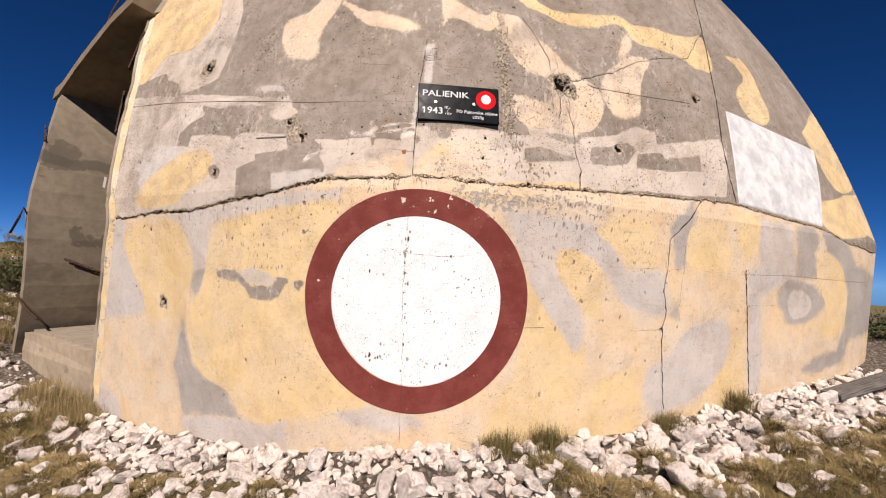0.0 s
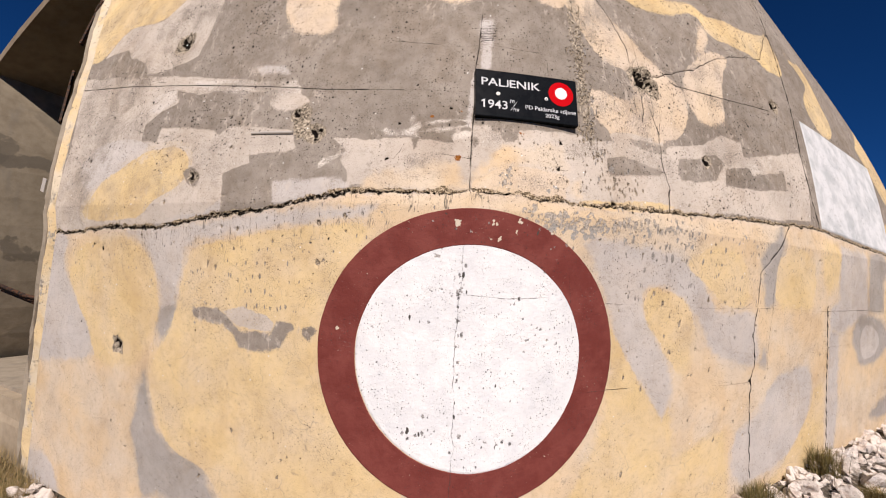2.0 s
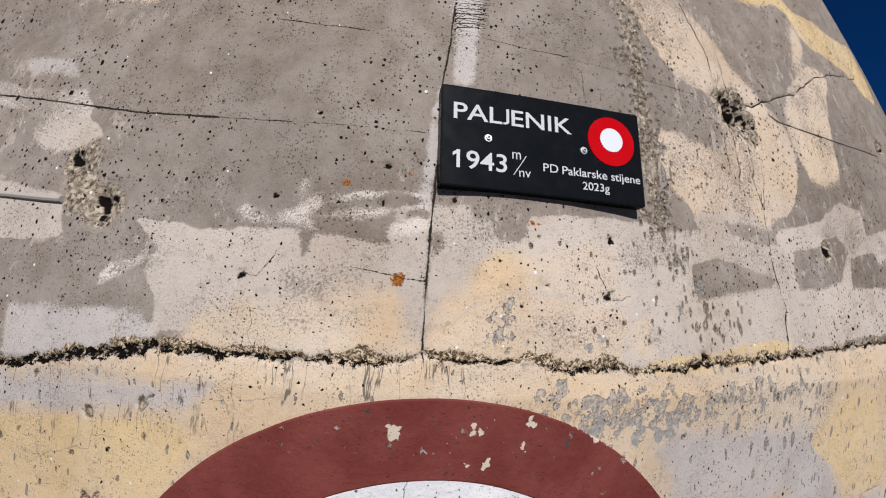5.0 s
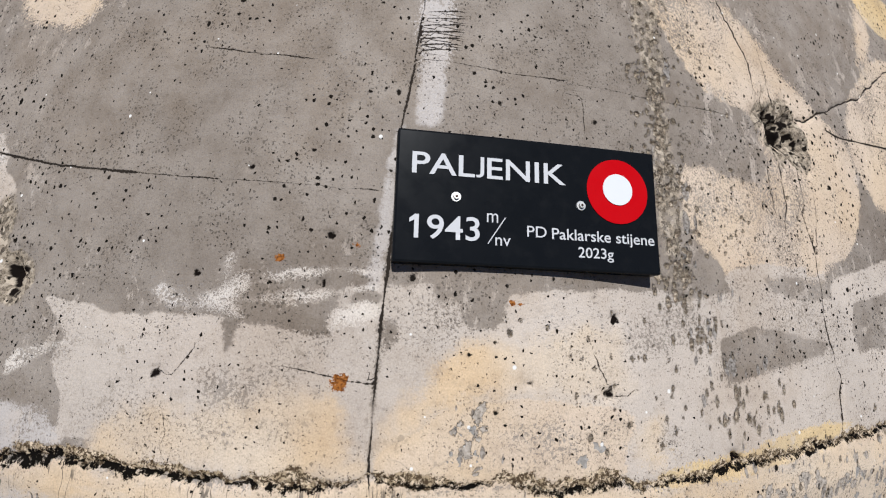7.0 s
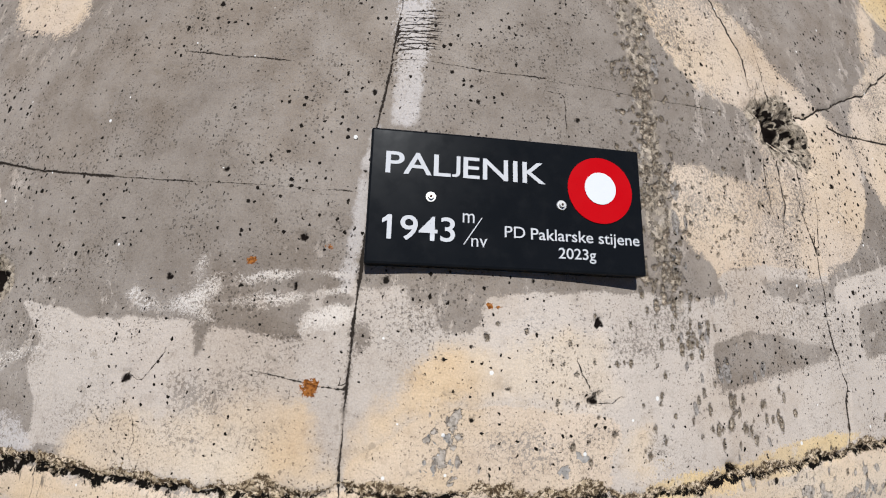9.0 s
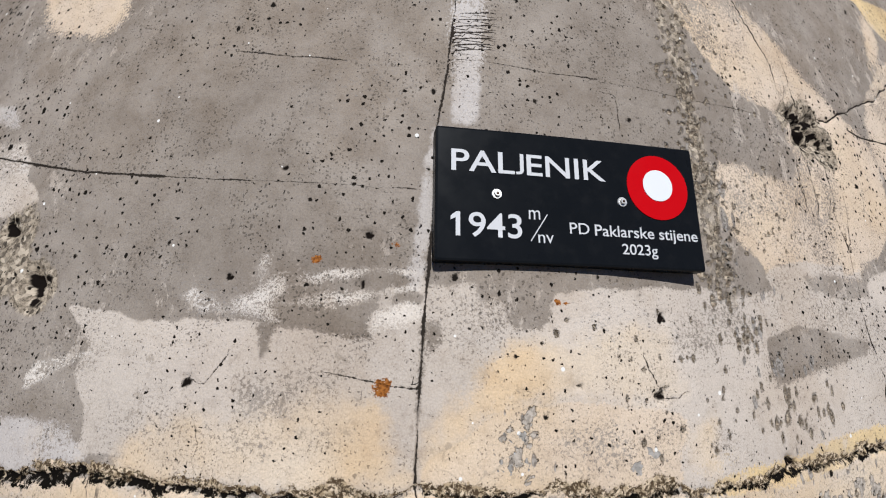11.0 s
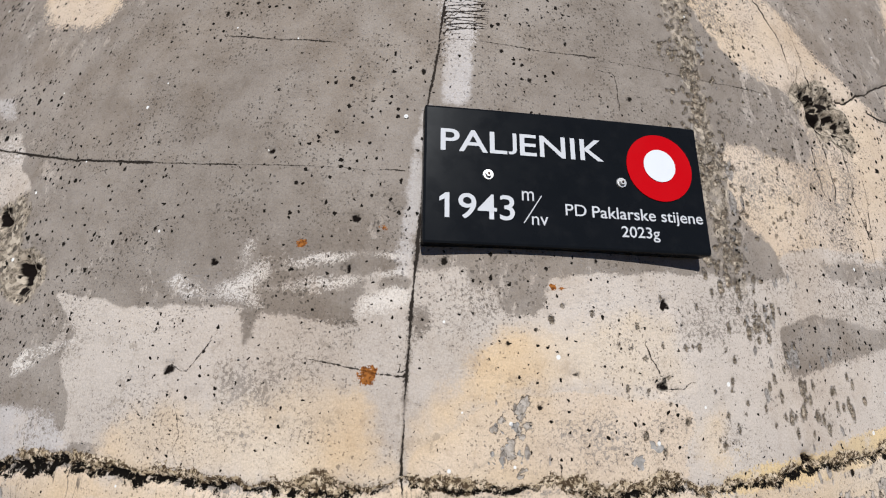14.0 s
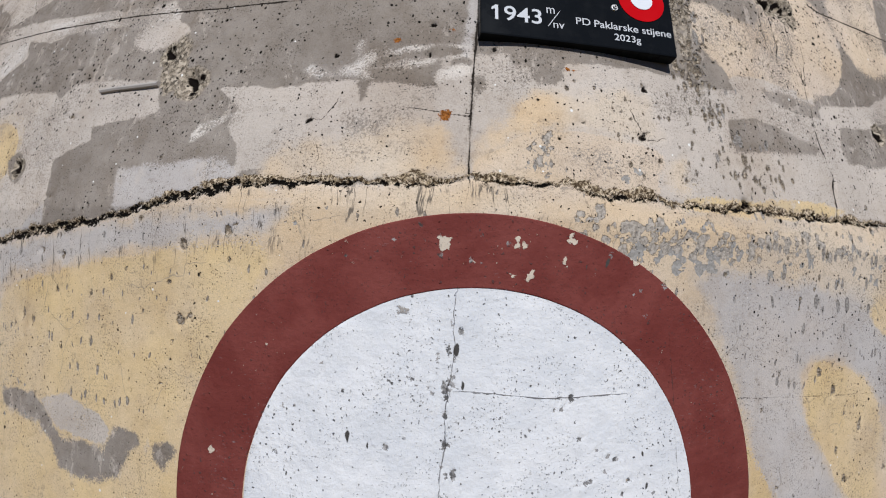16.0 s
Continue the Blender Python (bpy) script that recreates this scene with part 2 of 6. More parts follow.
    blot = n.math("MULTIPLY", n.span(n.noise(uv, 26, 6, 0.75), 0.57, 0.64), n.span(n.noise(uv, 4, 4, 0.6), 0.46, 0.60))
    color = n.mix(n.math("MULTIPLY", blot, 0.45), color, (0.20, 0.165, 0.125))
    cloud = n.noise(uv, 2.3, 6, 0.65, 0.6)
    color = n.mix(n.span(cloud, 0.40, 0.66, 0.0, 0.45), color, n.mix(1.0, color, (0.80, 0.78, 0.77), "MULTIPLY"))
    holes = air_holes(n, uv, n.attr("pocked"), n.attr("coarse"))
    chips = gouges(n, uv, n.attr("pitted"))
    dirt_shade = n.attr("dirt_shade")
    color = n.mix(n.math("MULTIPLY", chips, 0.85), color, n.mix(n.span(n.noise(uv, 150, 3), 0.4, 0.6), (0.13, 0.115, 0.10), (0.30, 0.275, 0.25)))
    gravel = n.cells(n.bent(uv, 90, 0.01), 120, flat=True)
    tint = n.tree.nodes.new("ShaderNodeSeparateColor")
    n.link(gravel.outputs["Color"], tint.inputs[0])
    raw = n.mix(n.span(n.noise(uv, 110, 6, 0.75), 0.36, 0.60), (0.080, 0.063, 0.046), (0.36, 0.30, 0.225))
    raw = n.mix(n.span(tint.outputs[0], 0.62, 0.92, 0.0, 0.80, False), raw, (0.52, 0.44, 0.34))
    raw = n.mix(n.span(tint.outputs[1], 0.72, 0.95, 0.0, 0.8, False), raw, (0.055, 0.045, 0.036))
    flake = n.span(n.math("ADD", n.noise(n.bent(uv, 20, 0.03), 34, 3, 0.5), n.math("MULTIPLY", n.math("SUBTRACT", n.attr("flaked"), 1.0), 0.30)), 0.535, 0.55)
    color = n.mix(flake, color, n.mix(n.span(n.noise(uv, 120, 3), 0.4, 0.65), (0.26, 0.24, 0.215), (0.36, 0.335, 0.305)))
    runs = n.math("ABSOLUTE", n.math("SUBTRACT", n.noise(n.scaled(n.bent(uv, 18, 0.02), (15.0, 1.6, 1.0)), 2.4, 3, 0.5), 0.5))
    run = n.math("MULTIPLY", n.span(runs, 0.016, 0.004), n.span(n.noise(uv, 16, 2), 0.45, 0.6))
    color = n.mix(n.math("MULTIPLY", run, n.math("MULTIPLY", n.attr("runs"), 0.85)), color, (0.10, 0.085, 0.07))
    color = n.mix(n.span(n.math("ADD", n.attr("raw"), n.math("MULTIPLY", rag, 0.9)), 0.35, 0.6), color, raw)
    cup = n.math("ADD", n.attr("cup"), n.math("MULTIPLY", scuff, 0.012))
    color = n.mix(n.span(cup, 0.0, 0.0012), color, n.mix(n.span(n.noise(uv, 160, 4, 0.7), 0.40, 0.60), (0.25, 0.195, 0.140), (0.52, 0.435, 0.330)))
    color = n.mix(n.span(n.math("ADD", n.attr("cup"), n.math("MULTIPLY", rag, 0.03)), 0.0035, 0.006, 0.0, 0.30), color, (0.06, 0.043, 0.028))
    flat = n.math("ADD", n.attr("flat"), n.math("ADD", n.math("MULTIPLY", rag, 0.02), n.math("MULTIPLY", scuff, 0.012)))
    color = n.mix(n.span(flat, 0.0, 0.001), color, n.mix(n.span(n.noise(uv, 130, 4, 0.65), 0.40, 0.60), (0.27, 0.235, 0.195), (0.44, 0.385, 0.325)))
    # air holes: the shade inside them is painted as near-black
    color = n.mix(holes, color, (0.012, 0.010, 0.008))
    # near-black for joint dirt and for painted shade in holes and under the break
    color = n.mix(n.span(n.math("ADD", dirt_shade, n.math("ADD", n.math("MULTIPLY", rag, 0.9), n.math("MULTIPLY", scuff, 0.6))), 0.35, 0.80, 0, 1.0), color, (0.008, 0.006, 0.005))
    off = n.math("SUBTRACT", n.math("ABSOLUTE", n.math("ADD", n.attr("line"), n.math("MULTIPLY", rag, 0.007))), n.attr("wide"))
    line = n.math("MULTIPLY", n.span(n.math("ADD", off, n.math("MULTIPLY", scuff, 0.008)), 0.0009, -0.0006), n.span(n.attr("near"), 0.014, 0.010))
    color = n.mix(line, color, (0.026, 0.021, 0.017))
    # the break between the two pours: warm crumbs, and a dark gap that comes and goes
    crumb = n.noise(n.bent(uv, 60, 0.012), 150, 6, 0.75)
    gap = n.math("ADD", n.attr("main"), n.math("ADD", n.math("MULTIPLY", rag, 0.026), n.math("MULTIPLY", broad, 0.012)))
    swell = n.span(n.noise(uv, 11, 4, 0.6), 0.38, 0.64, 0.0020, 0.0145)
    above = n.math("SUBTRACT", n.math("ABSOLUTE", n.math("SUBTRACT", gap, 0.005)), n.math("ADD", swell, n.math("MULTIPLY", scuff, 0.03)))
    band = n.span(above, 0.0012, -0.001)
    rubble = n.mix(n.span(crumb, 0.47, 0.55), (0.085, 0.058, 0.034), n.mix(n.span(n.noise(uv, 70, 3), 0.42, 0.58), (0.42, 0.325, 0.205), (0.70, 0.57, 0.405)))
    color = n.mix(band, color, rubble)
    open_ = n.span(n.noise(uv, 9, 4, 0.6), 0.36, 0.64, 0.0002, 0.0044)
    across_ = n.tree.nodes.new("ShaderNodeSeparateXYZ")
    n.link(uv, across_.inputs[0])
    open_ = n.math("ADD", open_, n.math("ADD", n.span(across_.outputs[0], -0.15, -0.60, 0.0, 0.0060), n.span(across_.outputs[0], 0.05, 0.9, 0.0, 0.0016)))
    slit = n.math("ABSOLUTE", n.math("ADD", n.math("ADD", gap, 0.002), n.math("ADD", n.math("MULTIPLY", rag, 0.012), n.math("MULTIPLY", scuff, 0.026))))
    core = n.math("MULTIPLY", n.span(n.math("SUBTRACT", slit, open_), 0.0014, -0.0008), n.span(n.noise(n.bent(uv, 40, 0.02), 75, 5, 0.7), 0.40, 0.47))
    color = n.mix(core, color, (0.006, 0.005, 0.004))
    lichen = n.attr("lichen")
    color = n.mix(n.span(n.math("ADD", lichen, n.math("ADD", n.math("MULTIPLY", rag, 0.045), n.math("MULTIPLY", scuff, 0.03))), 0.003, 0.005), color,
                  n.mix(n.span(n.noise(uv, 190, 3), 0.4, 0.6), (0.13, 0.045, 0.012), (0.30, 0.115, 0.025)))
    pebble = n.cells(uv, 33, flat=True)
    pick = n.tree.nodes.new("ShaderNodeSeparateColor")
    n.link(pebble.outputs["Color"], pick.inputs[0])
    fleck = n.span(n.math("SUBTRACT", n.math("MULTIPLY", n.span(pick.outputs[2], 0.965, 1.0, 0, 1, False), 0.13), pebble.outputs["Distance"]), 0.0, 0.03)
    color = n.mix(fleck, color, (0.72, 0.70, 0.66))
    low = n.math("ADD", n.math("MAXIMUM", holes, line), n.math("MAXIMUM", n.math("MULTIPLY", chips, 0.8), n.math("MULTIPLY", flake, 0.7)))
    first = n.bump(n.math("MULTIPLY", low, -1.0), 0.55, 0.005)
    first = n.bump(n.span(cup, -0.001, 0.004, 1.0, 0.0), 0.9, 0.008, first)
    first = n.bump(n.span(flat, -0.0005, 0.001, 1.0, 0.0), 0.8, 0.003, first)
    first = n.bump(n.math("MULTIPLY", band, n.math("SUBTRACT", crumb, n.math("MULTIPLY", core, 0.6))), 0.6, 0.005, first)
    second = n.bump(n.noise(uv, 90, 6, 0.65), 0.30, 0.004, first)
    return n.done(color, 0.95, second, specular=0.03)


def marking_material(name, one, two, chip_at, chip_color, scar=0.5):
    """Brushed masonry paint on the same pocked wall."""
    n = Nodes(name)
    uv = n.coord("UV")
    color = n.mix(n.span(n.noise(n.bent(uv, 6, 0.08), 9, 5, 0.6), 0.35, 0.68), one, two)
    brush = n.noise(n.scaled(uv, (1.0, 6.0, 1.0)), 40, 4, 0.6)
    color = n.mix(n.span(brush, 0.5, 0.75, 0, 0.22), color, n.mix(1.0, color, (0.80, 0.80, 0.82), "MULTIPLY"))
    chips = n.math("MULTIPLY", n.span(n.noise(uv, 75, 4, 0.6), chip_at, chip_at + 0.015), n.span(n.noise(uv, 5.5, 3), 0.50, 0.62))
    color = n.mix(chips, color, chip_color)
    spot_ = n.span(n.math("ADD", n.attr("chip"), n.math("MULTIPLY", n.math("SUBTRACT", n.noise(uv, 60, 4, 0.6), 0.5), 0.05)), 0.0, 0.002)
    color = n.mix(spot_, color, chip_color)
    pit = n.span(n.math("ADD", n.attr("cup"), n.math("MULTIPLY", n.math("SUBTRACT", n.noise(uv, 170, 5, 0.7), 0.5), 0.02)), 0.0, 0.0015)
    color = n.mix(n.math("MULTIPLY", pit, 0.9), color, n.mix(n.span(n.noise(uv, 60, 3), 0.42, 0.58), (0.045, 0.04, 0.037), (0.30, 0.28, 0.265)))
    scars = gouges(n, uv, n.attr("pitted"))
    color = n.mix(scars, color, (0.06, 0.055, 0.05))
    holes = air_holes(n, uv, 0.8)
    rare = n.math("MULTIPLY", holes, n.span(n.noise(uv, 7, 3), 0.36, 0.52))
    # air holes showing through the mark, their inner shade coloured in
    color = n.mix(n.math("MULTIPLY", rare, scar), color, (0.05, 0.045, 0.042))
    rag = n.math("SUBTRACT", n.noise(uv, 45, 6, 0.7), 0.5)
    color = n.mix(n.span(n.math("ADD", n.attr("dirt_shade"), n.math("MULTIPLY", rag, 1.1)), 0.45, 0.9, 0, 0.85), color, (0.05, 0.045, 0.04))
    off = n.math("SUBTRACT", n.math("ABSOLUTE", n.math("ADD", n.attr("line"), n.math("MULTIPLY", rag, 0.007))), n.attr("wide"))
    line = n.math("MULTIPLY", n.span(n.math("ADD", off, n.math("MULTIPLY", rag, 0.006)), 0.0008, -0.0006), n.span(n.attr("near"), 0.014, 0.010))
    color = n.mix(n.math("MULTIPLY", line, 0.75), color, (0.07, 0.06, 0.055))
    scrape = n.math("MULTIPLY", n.span(n.noise(n.scaled(uv, (1, 2.5, 1)), 55, 5, 0.7), 0.60, 0.66), n.span(n.noise(uv, 3.5, 3), 0.52, 0.62))
    color = n.mix(n.math("MULTIPLY", scrape, scar * 0.6), color, (0.30, 0.29, 0.29))
    first = n.bump(n.math("MULTIPLY", n.math("MAXIMUM", n.math("MAXIMUM", holes, spot_), n.math("MAXIMUM", chips, line)), -1.0), 0.6, 0.004)
    second = n.bump(n.noise(uv, 45, 7, 0.62), 0.45, 0.007, first)
    return n.done(color, 0.75, second, specular=0.12)


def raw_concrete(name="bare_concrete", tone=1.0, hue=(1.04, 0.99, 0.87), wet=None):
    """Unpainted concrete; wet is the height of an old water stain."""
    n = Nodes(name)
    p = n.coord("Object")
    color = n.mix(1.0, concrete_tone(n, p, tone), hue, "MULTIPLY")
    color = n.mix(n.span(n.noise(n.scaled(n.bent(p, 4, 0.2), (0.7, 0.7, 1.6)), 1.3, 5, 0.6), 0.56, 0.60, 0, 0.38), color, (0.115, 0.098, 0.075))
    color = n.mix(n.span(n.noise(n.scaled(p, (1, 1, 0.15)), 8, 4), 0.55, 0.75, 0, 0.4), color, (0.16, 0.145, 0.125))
    if wet:
        split = n.tree.nodes.new("ShaderNodeSeparateXYZ")
        n.link(p, split.inputs[0])
        off = n.math("ABSOLUTE", n.math("SUBTRACT", n.math("ADD", split.outputs[2], n.math("MULTIPLY", n.math("SUBTRACT", n.noise(p, 3, 5, 0.65), 0.5), 0.30)), wet))
        color = n.mix(n.span(off, 0.075, 0.050, 0.0, 0.72), color, (0.085, 0.072, 0.056))
        blot = n.noise(n.bent(p, 3, 0.15), 1.9, 5, 0.6)
        color = n.mix(n.span(blot, 0.60, 0.63, 0.0, 0.65), color, (0.095, 0.080, 0.062))
    b = n.bump(n.noise(n.scaled(p, (1, 1, 6)), 5, 4), 0.10, 0.008)
    return n.done(color, 0.92, n.bump(n.noise(p, 60, 6, 0.65), 0.35, 0.004, b), specular=0.2)


def rust_material():
    n = Nodes("rusted_iron")
    p = n.coord("Object")
    color = n.mix(n.span(n.noise(p, 60, 5), 0.4, 0.65), (0.02, 0.016, 0.014), (0.10, 0.045, 0.022))
    return n.done(color, 0.8, n.bump(n.noise(p, 120, 4), 0.4, 0.002), metallic=0.3)


def stone_material():
    n = Nodes("white_limestone")
    p = n.coord("Object")
    pick = n.chance()
    base = n.mix(pick, (0.73, 0.645, 0.575), (0.90, 0.825, 0.77))
    color = n.mix(n.span(n.noise(p, 7, 6, 0.65, 0.4), 0.46, 0.72), base, (0.50, 0.39, 0.32))
    color = n.mix(n.span(n.noise(p, 18, 5, 0.7), 0.60, 0.72, 0, 0.55), color, (0.26, 0.225, 0.195))
    color = n.mix(n.span(n.noise(p, 3, 3), 0.60, 0.72, 0, 0.5), color, (0.50, 0.33, 0.23))
    c = n.cells(n.bent(p, 20, 0.05), 22, "DISTANCE_TO_EDGE")
    cracks = n.span(c.outputs["Distance"], 0.02, 0.0, 0, 0.6)
    color = n.mix(n.math("MULTIPLY", cracks, n.span(n.noise(p, 9, 2), 0.5, 0.6)), color, (0.12, 0.10, 0.085))
    b = n.bump(n.noise(p, 9, 8, 0.75), 0.7, 0.05)
    return n.done(color, 0.95, n.bump(n.noise(p, 60, 5, 0.7), 0.6, 0.02, b), specular=0.05)


def soil_material():
    n = Nodes("stony_mountain_turf")
    p = n.coord("Object")
    turf = n.mix(n.span(n.noise(p, 9, 6, 0.7), 0.35, 0.65), (0.050, 0.050, 0.018), (0.155, 0.115, 0.05))
    turf = n.mix(n.span(n.noise(p, 60, 5, 0.7), 0.45, 0.65), turf, (0.26, 0.205, 0.11))
    grit = n.cells(n.bent(p, 30, 0.02), 40)
    pick = n.tree.nodes.new("ShaderNodeSeparateColor")
    n.link(grit.outputs["Color"], pick.inputs[0])
    gravel = n.mix(pick.outputs[0], (0.10, 0.08, 0.06), (0.34, 0.285, 0.24))
    gravel = n.mix(n.span(grit.outputs["Distance"], 0.35, 0.6), gravel, (0.10, 0.08, 0.06))
    bare = n.span(n.math("ADD", n.attr("stony"), n.math("MULTIPLY", n.math("SUBTRACT", n.noise(p, 6, 5, 0.65), 0.5), 1.4)), 0.4, 0.55)
    color = n.mix(bare, turf, gravel)
    height = n.math("MULTIPLY", grit.outputs["Distance"], -1.0)
    b = n.bump(height, 0.7, 0.02)
    return n.done(color, 0.95, n.bump(n.noise(p, 45, 8, 0.75), 0.9, 0.03, b), specular=0.15)


def grass_material(name, one, two, three):
    n = Nodes(name)
    geo = n.tree.nodes.new("ShaderNodeNewGeometry")
    r = geo.outputs["Random Per Island"]
    color = n.mix(n.span(r, 0.0, 0.55, smooth=False), one, two)
    color = n.mix(n.span(r, 0.55, 1.0, smooth=False), color, three)
    m = n.done(color, 0.7, specular=0.25)
    return m


def plank_material():
    n = Nodes("weathered_board")
    p = n.coord("Object")
    along = n.scaled(p, (1.5, 30, 30))
    color = n.mix(n.span(n.noise(along, 3, 6, 0.65), 0.35, 0.68), (0.060, 0.053, 0.047), (0.18, 0.162, 0.145))
    color = n.mix(n.span(n.noise(p, 7, 4), 0.55, 0.7, 0, 0.6), color, (0.08, 0.066, 0.055))
    return n.done(color, 0.85, n.bump(n.noise(along, 4, 6), 0.6, 0.004))


def plain(name, color, roughness, metallic=0.0, dust=0.1, specular=0.5):
    n = Nodes(name)
    p = n.coord("Object")
    c = n.mix(n.span(n.noise(p, 35, 5, 0.65), 0.45, 0.75, 0, dust), color, (0.30, 0.28, 0.26))
    return n.done(c, n.span(n.noise(p, 20, 4), 0.3, 0.7, roughness * 0.8, min(1.0, roughness * 1.25)), metallic=metallic, specular=specular)


WALL = wall_material()
RED = marking_material("red_brown_masonry_paint", (0.138, 0.031, 0.025), (0.178, 0.047, 0.038), 0.67, (0.56, 0.47, 0.37), 0.6)
WHITE = marking_material("white_masonry_paint", (0.735, 0.72, 0.712), (0.64, 0.636, 0.642), 0.66, (0.36, 0.33, 0.30), 0.9)
PANEL = marking_material("smeared_white_paint", (0.60, 0.595, 0.595), (0.42, 0.428, 0.43), 0.70, (0.36, 0.33, 0.30), 0.8)
BARE = raw_concrete()
RUST = rust_material()
STONE = stone_material()
SOIL = soil_material()
TUSSOCK = grass_material("tussock_grass", (0.17, 0.125, 0.045), (0.095, 0.085, 0.028), (0.27, 0.19, 0.08))
DRY = grass_material("dry_grass", (0.36, 0.255, 0.125), (0.27, 0.195, 0.085), (0.105, 0.098, 0.034))
GREEN = grass_material("green_grass", (0.085, 0.078, 0.024), (0.20, 0.145, 0.056), (0.32, 0.225, 0.105))
LEAF = grass_material("shrub_leaves", (0.035, 0.045, 0.016), (0.060, 0.068, 0.024), (0.11, 0.095, 0.035))
BOARD = plank_material()
SLAB = plain("black_plastic", (0.0066, 0.0076, 0.0094), 0.28, 0.0, 0.010, 0.03)
LETTER = plain("white_lettering", (0.52, 0.52, 0.53), 0.6, 0.0, 0.0, 0.2)
SIGN_RED = plain("signal_red", (0.43, 0.0012, 0.004), 0.4, 0.0, 0.0, 0.04)
SIGN_WHITE = plain("sign_white", (0.66, 0.67, 0.69), 0.5, 0.0, 0.0, 0.2)
STEEL = plain("galvanised_steel", (0.55, 0.54, 0.52), 0.5, 0.6, 0.1)

# ---------------------------------------------------------------- the bunker's curved wall
# s runs along the wall at its foot (metres, to the right), z is the height
STEP = np.arange(-4.2, 15.01, 0.02)
BEND = np.interp(STEP, (-3.4, -2, -1, 0, 1, 2, 3.2, 4.6, 6.2, 8, 15), (0.030, 0.026, 0.161, 0.690, 0.009, 0.118, -0.057, 0.284, 0.70, 0.23, 0.23))
HEAD = np.concatenate([[0], np.cumsum((BEND[1:] + BEND[:-1]) * 0.01)])
ZERO = int(np.argmin(abs(STEP)))
HEAD = HEAD - HEAD[ZERO] + 0.0117
PLAN_X = np.concatenate([[0], np.cumsum((np.cos(HEAD[1:]) + np.cos(HEAD[:-1])) * 0.01)])
PLAN_Y = np.concatenate([[0], np.cumsum((np.sin(HEAD[1:]) + np.sin(HEAD[:-1])) * 0.01)])
PLAN_X, PLAN_Y = PLAN_X - PLAN_X[ZERO] - 0.128, PLAN_Y - PLAN_Y[ZERO] + 2.245
LEFT_END = -2.75


def lean(s, z):
    """How far the wall stands back at a height: plumb at the foot, then curving in like a dome."""
    h, low = np.maximum(0, z - 1.5), np.minimum(0, z - 1.5)
    return -0.066 * low + 0.126 * h + 0.068 * h * h + ramp(s, 2.2, 4.6) * (0.125 * h - 0.005 * h * h)


def on_wall(s, z, out=0.0):
    s, z = np.asarray(s, float), np.asarray(z, float)
    i, p = lean(s, z) - out, np.interp(s, STEP, HEAD)
    return np.stack([np.interp(s, STEP, PLAN_X) - np.sin(p) * i, np.interp(s, STEP, PLAN_Y) + np.cos(p) * i, z + 0 * s], -1)


SEAMS, HOLES, LICHEN = [], [], []
# half width of the dark line, and how much of it is broken away
KINDS = {"pour": (0.0085, 0.0055), "tick": (0.0015, 0.0014), "joint": (0.0028, 0.0032), "faint": (0.0007, 0.0016), "hair": (0.0012, 0.0012), "board": (0.0014, 0.0016), "rent": (0.0030, 0.0026), "split": (0.0034, 0.0026), "crack": (0.0050, 0.0035), "main": (0.0075, 0.0)}


def seam(kind, *line):
    SEAMS.append((kind, np.array(line)))


def hole(s, z, r):
    HOLES.append((s, z, r))


def line_side(s, z, line):
    """Distance from a line of points, negative on its one side."""
    best, side = np.full(s.shape, 9.0), np.ones(s.shape)
    for (ax, az), (bx, bz) in zip(line, line[1:]):
        ux, uz = bx - ax, bz - az
        t = np.clip(((s - ax) * ux + (z - az) * uz) / (ux * ux + uz * uz + 1e-9), 0, 1)
        d = np.hypot(s - ax - t * ux, z - az - t * uz)
        closer = d < best
        side = np.where(closer, np.where((s - ax) * uz - (z - az) * ux < 0, -1.0, 1.0), side)
        best = np.minimum(best, d)
    return best, side


def line_distance(s, z, line):
    best = np.full(s.shape, 9.0)
    for (ax, az), (bx, bz) in zip(line, line[1:]):
        ux, uz = bx - ax, bz - az
        t = np.clip(((s - ax) * ux + (z - az) * uz) / (ux * ux + uz * uz + 1e-9), 0, 1)
        best = np.minimum(best, np.hypot(s - ax - t * ux, z - az - t * uz))
    return best


def line_z(s):
    line = [q for kind, q in SEAMS if kind == "main"][0]
    return np.interp(s, line[:, 0], line[:, 1])


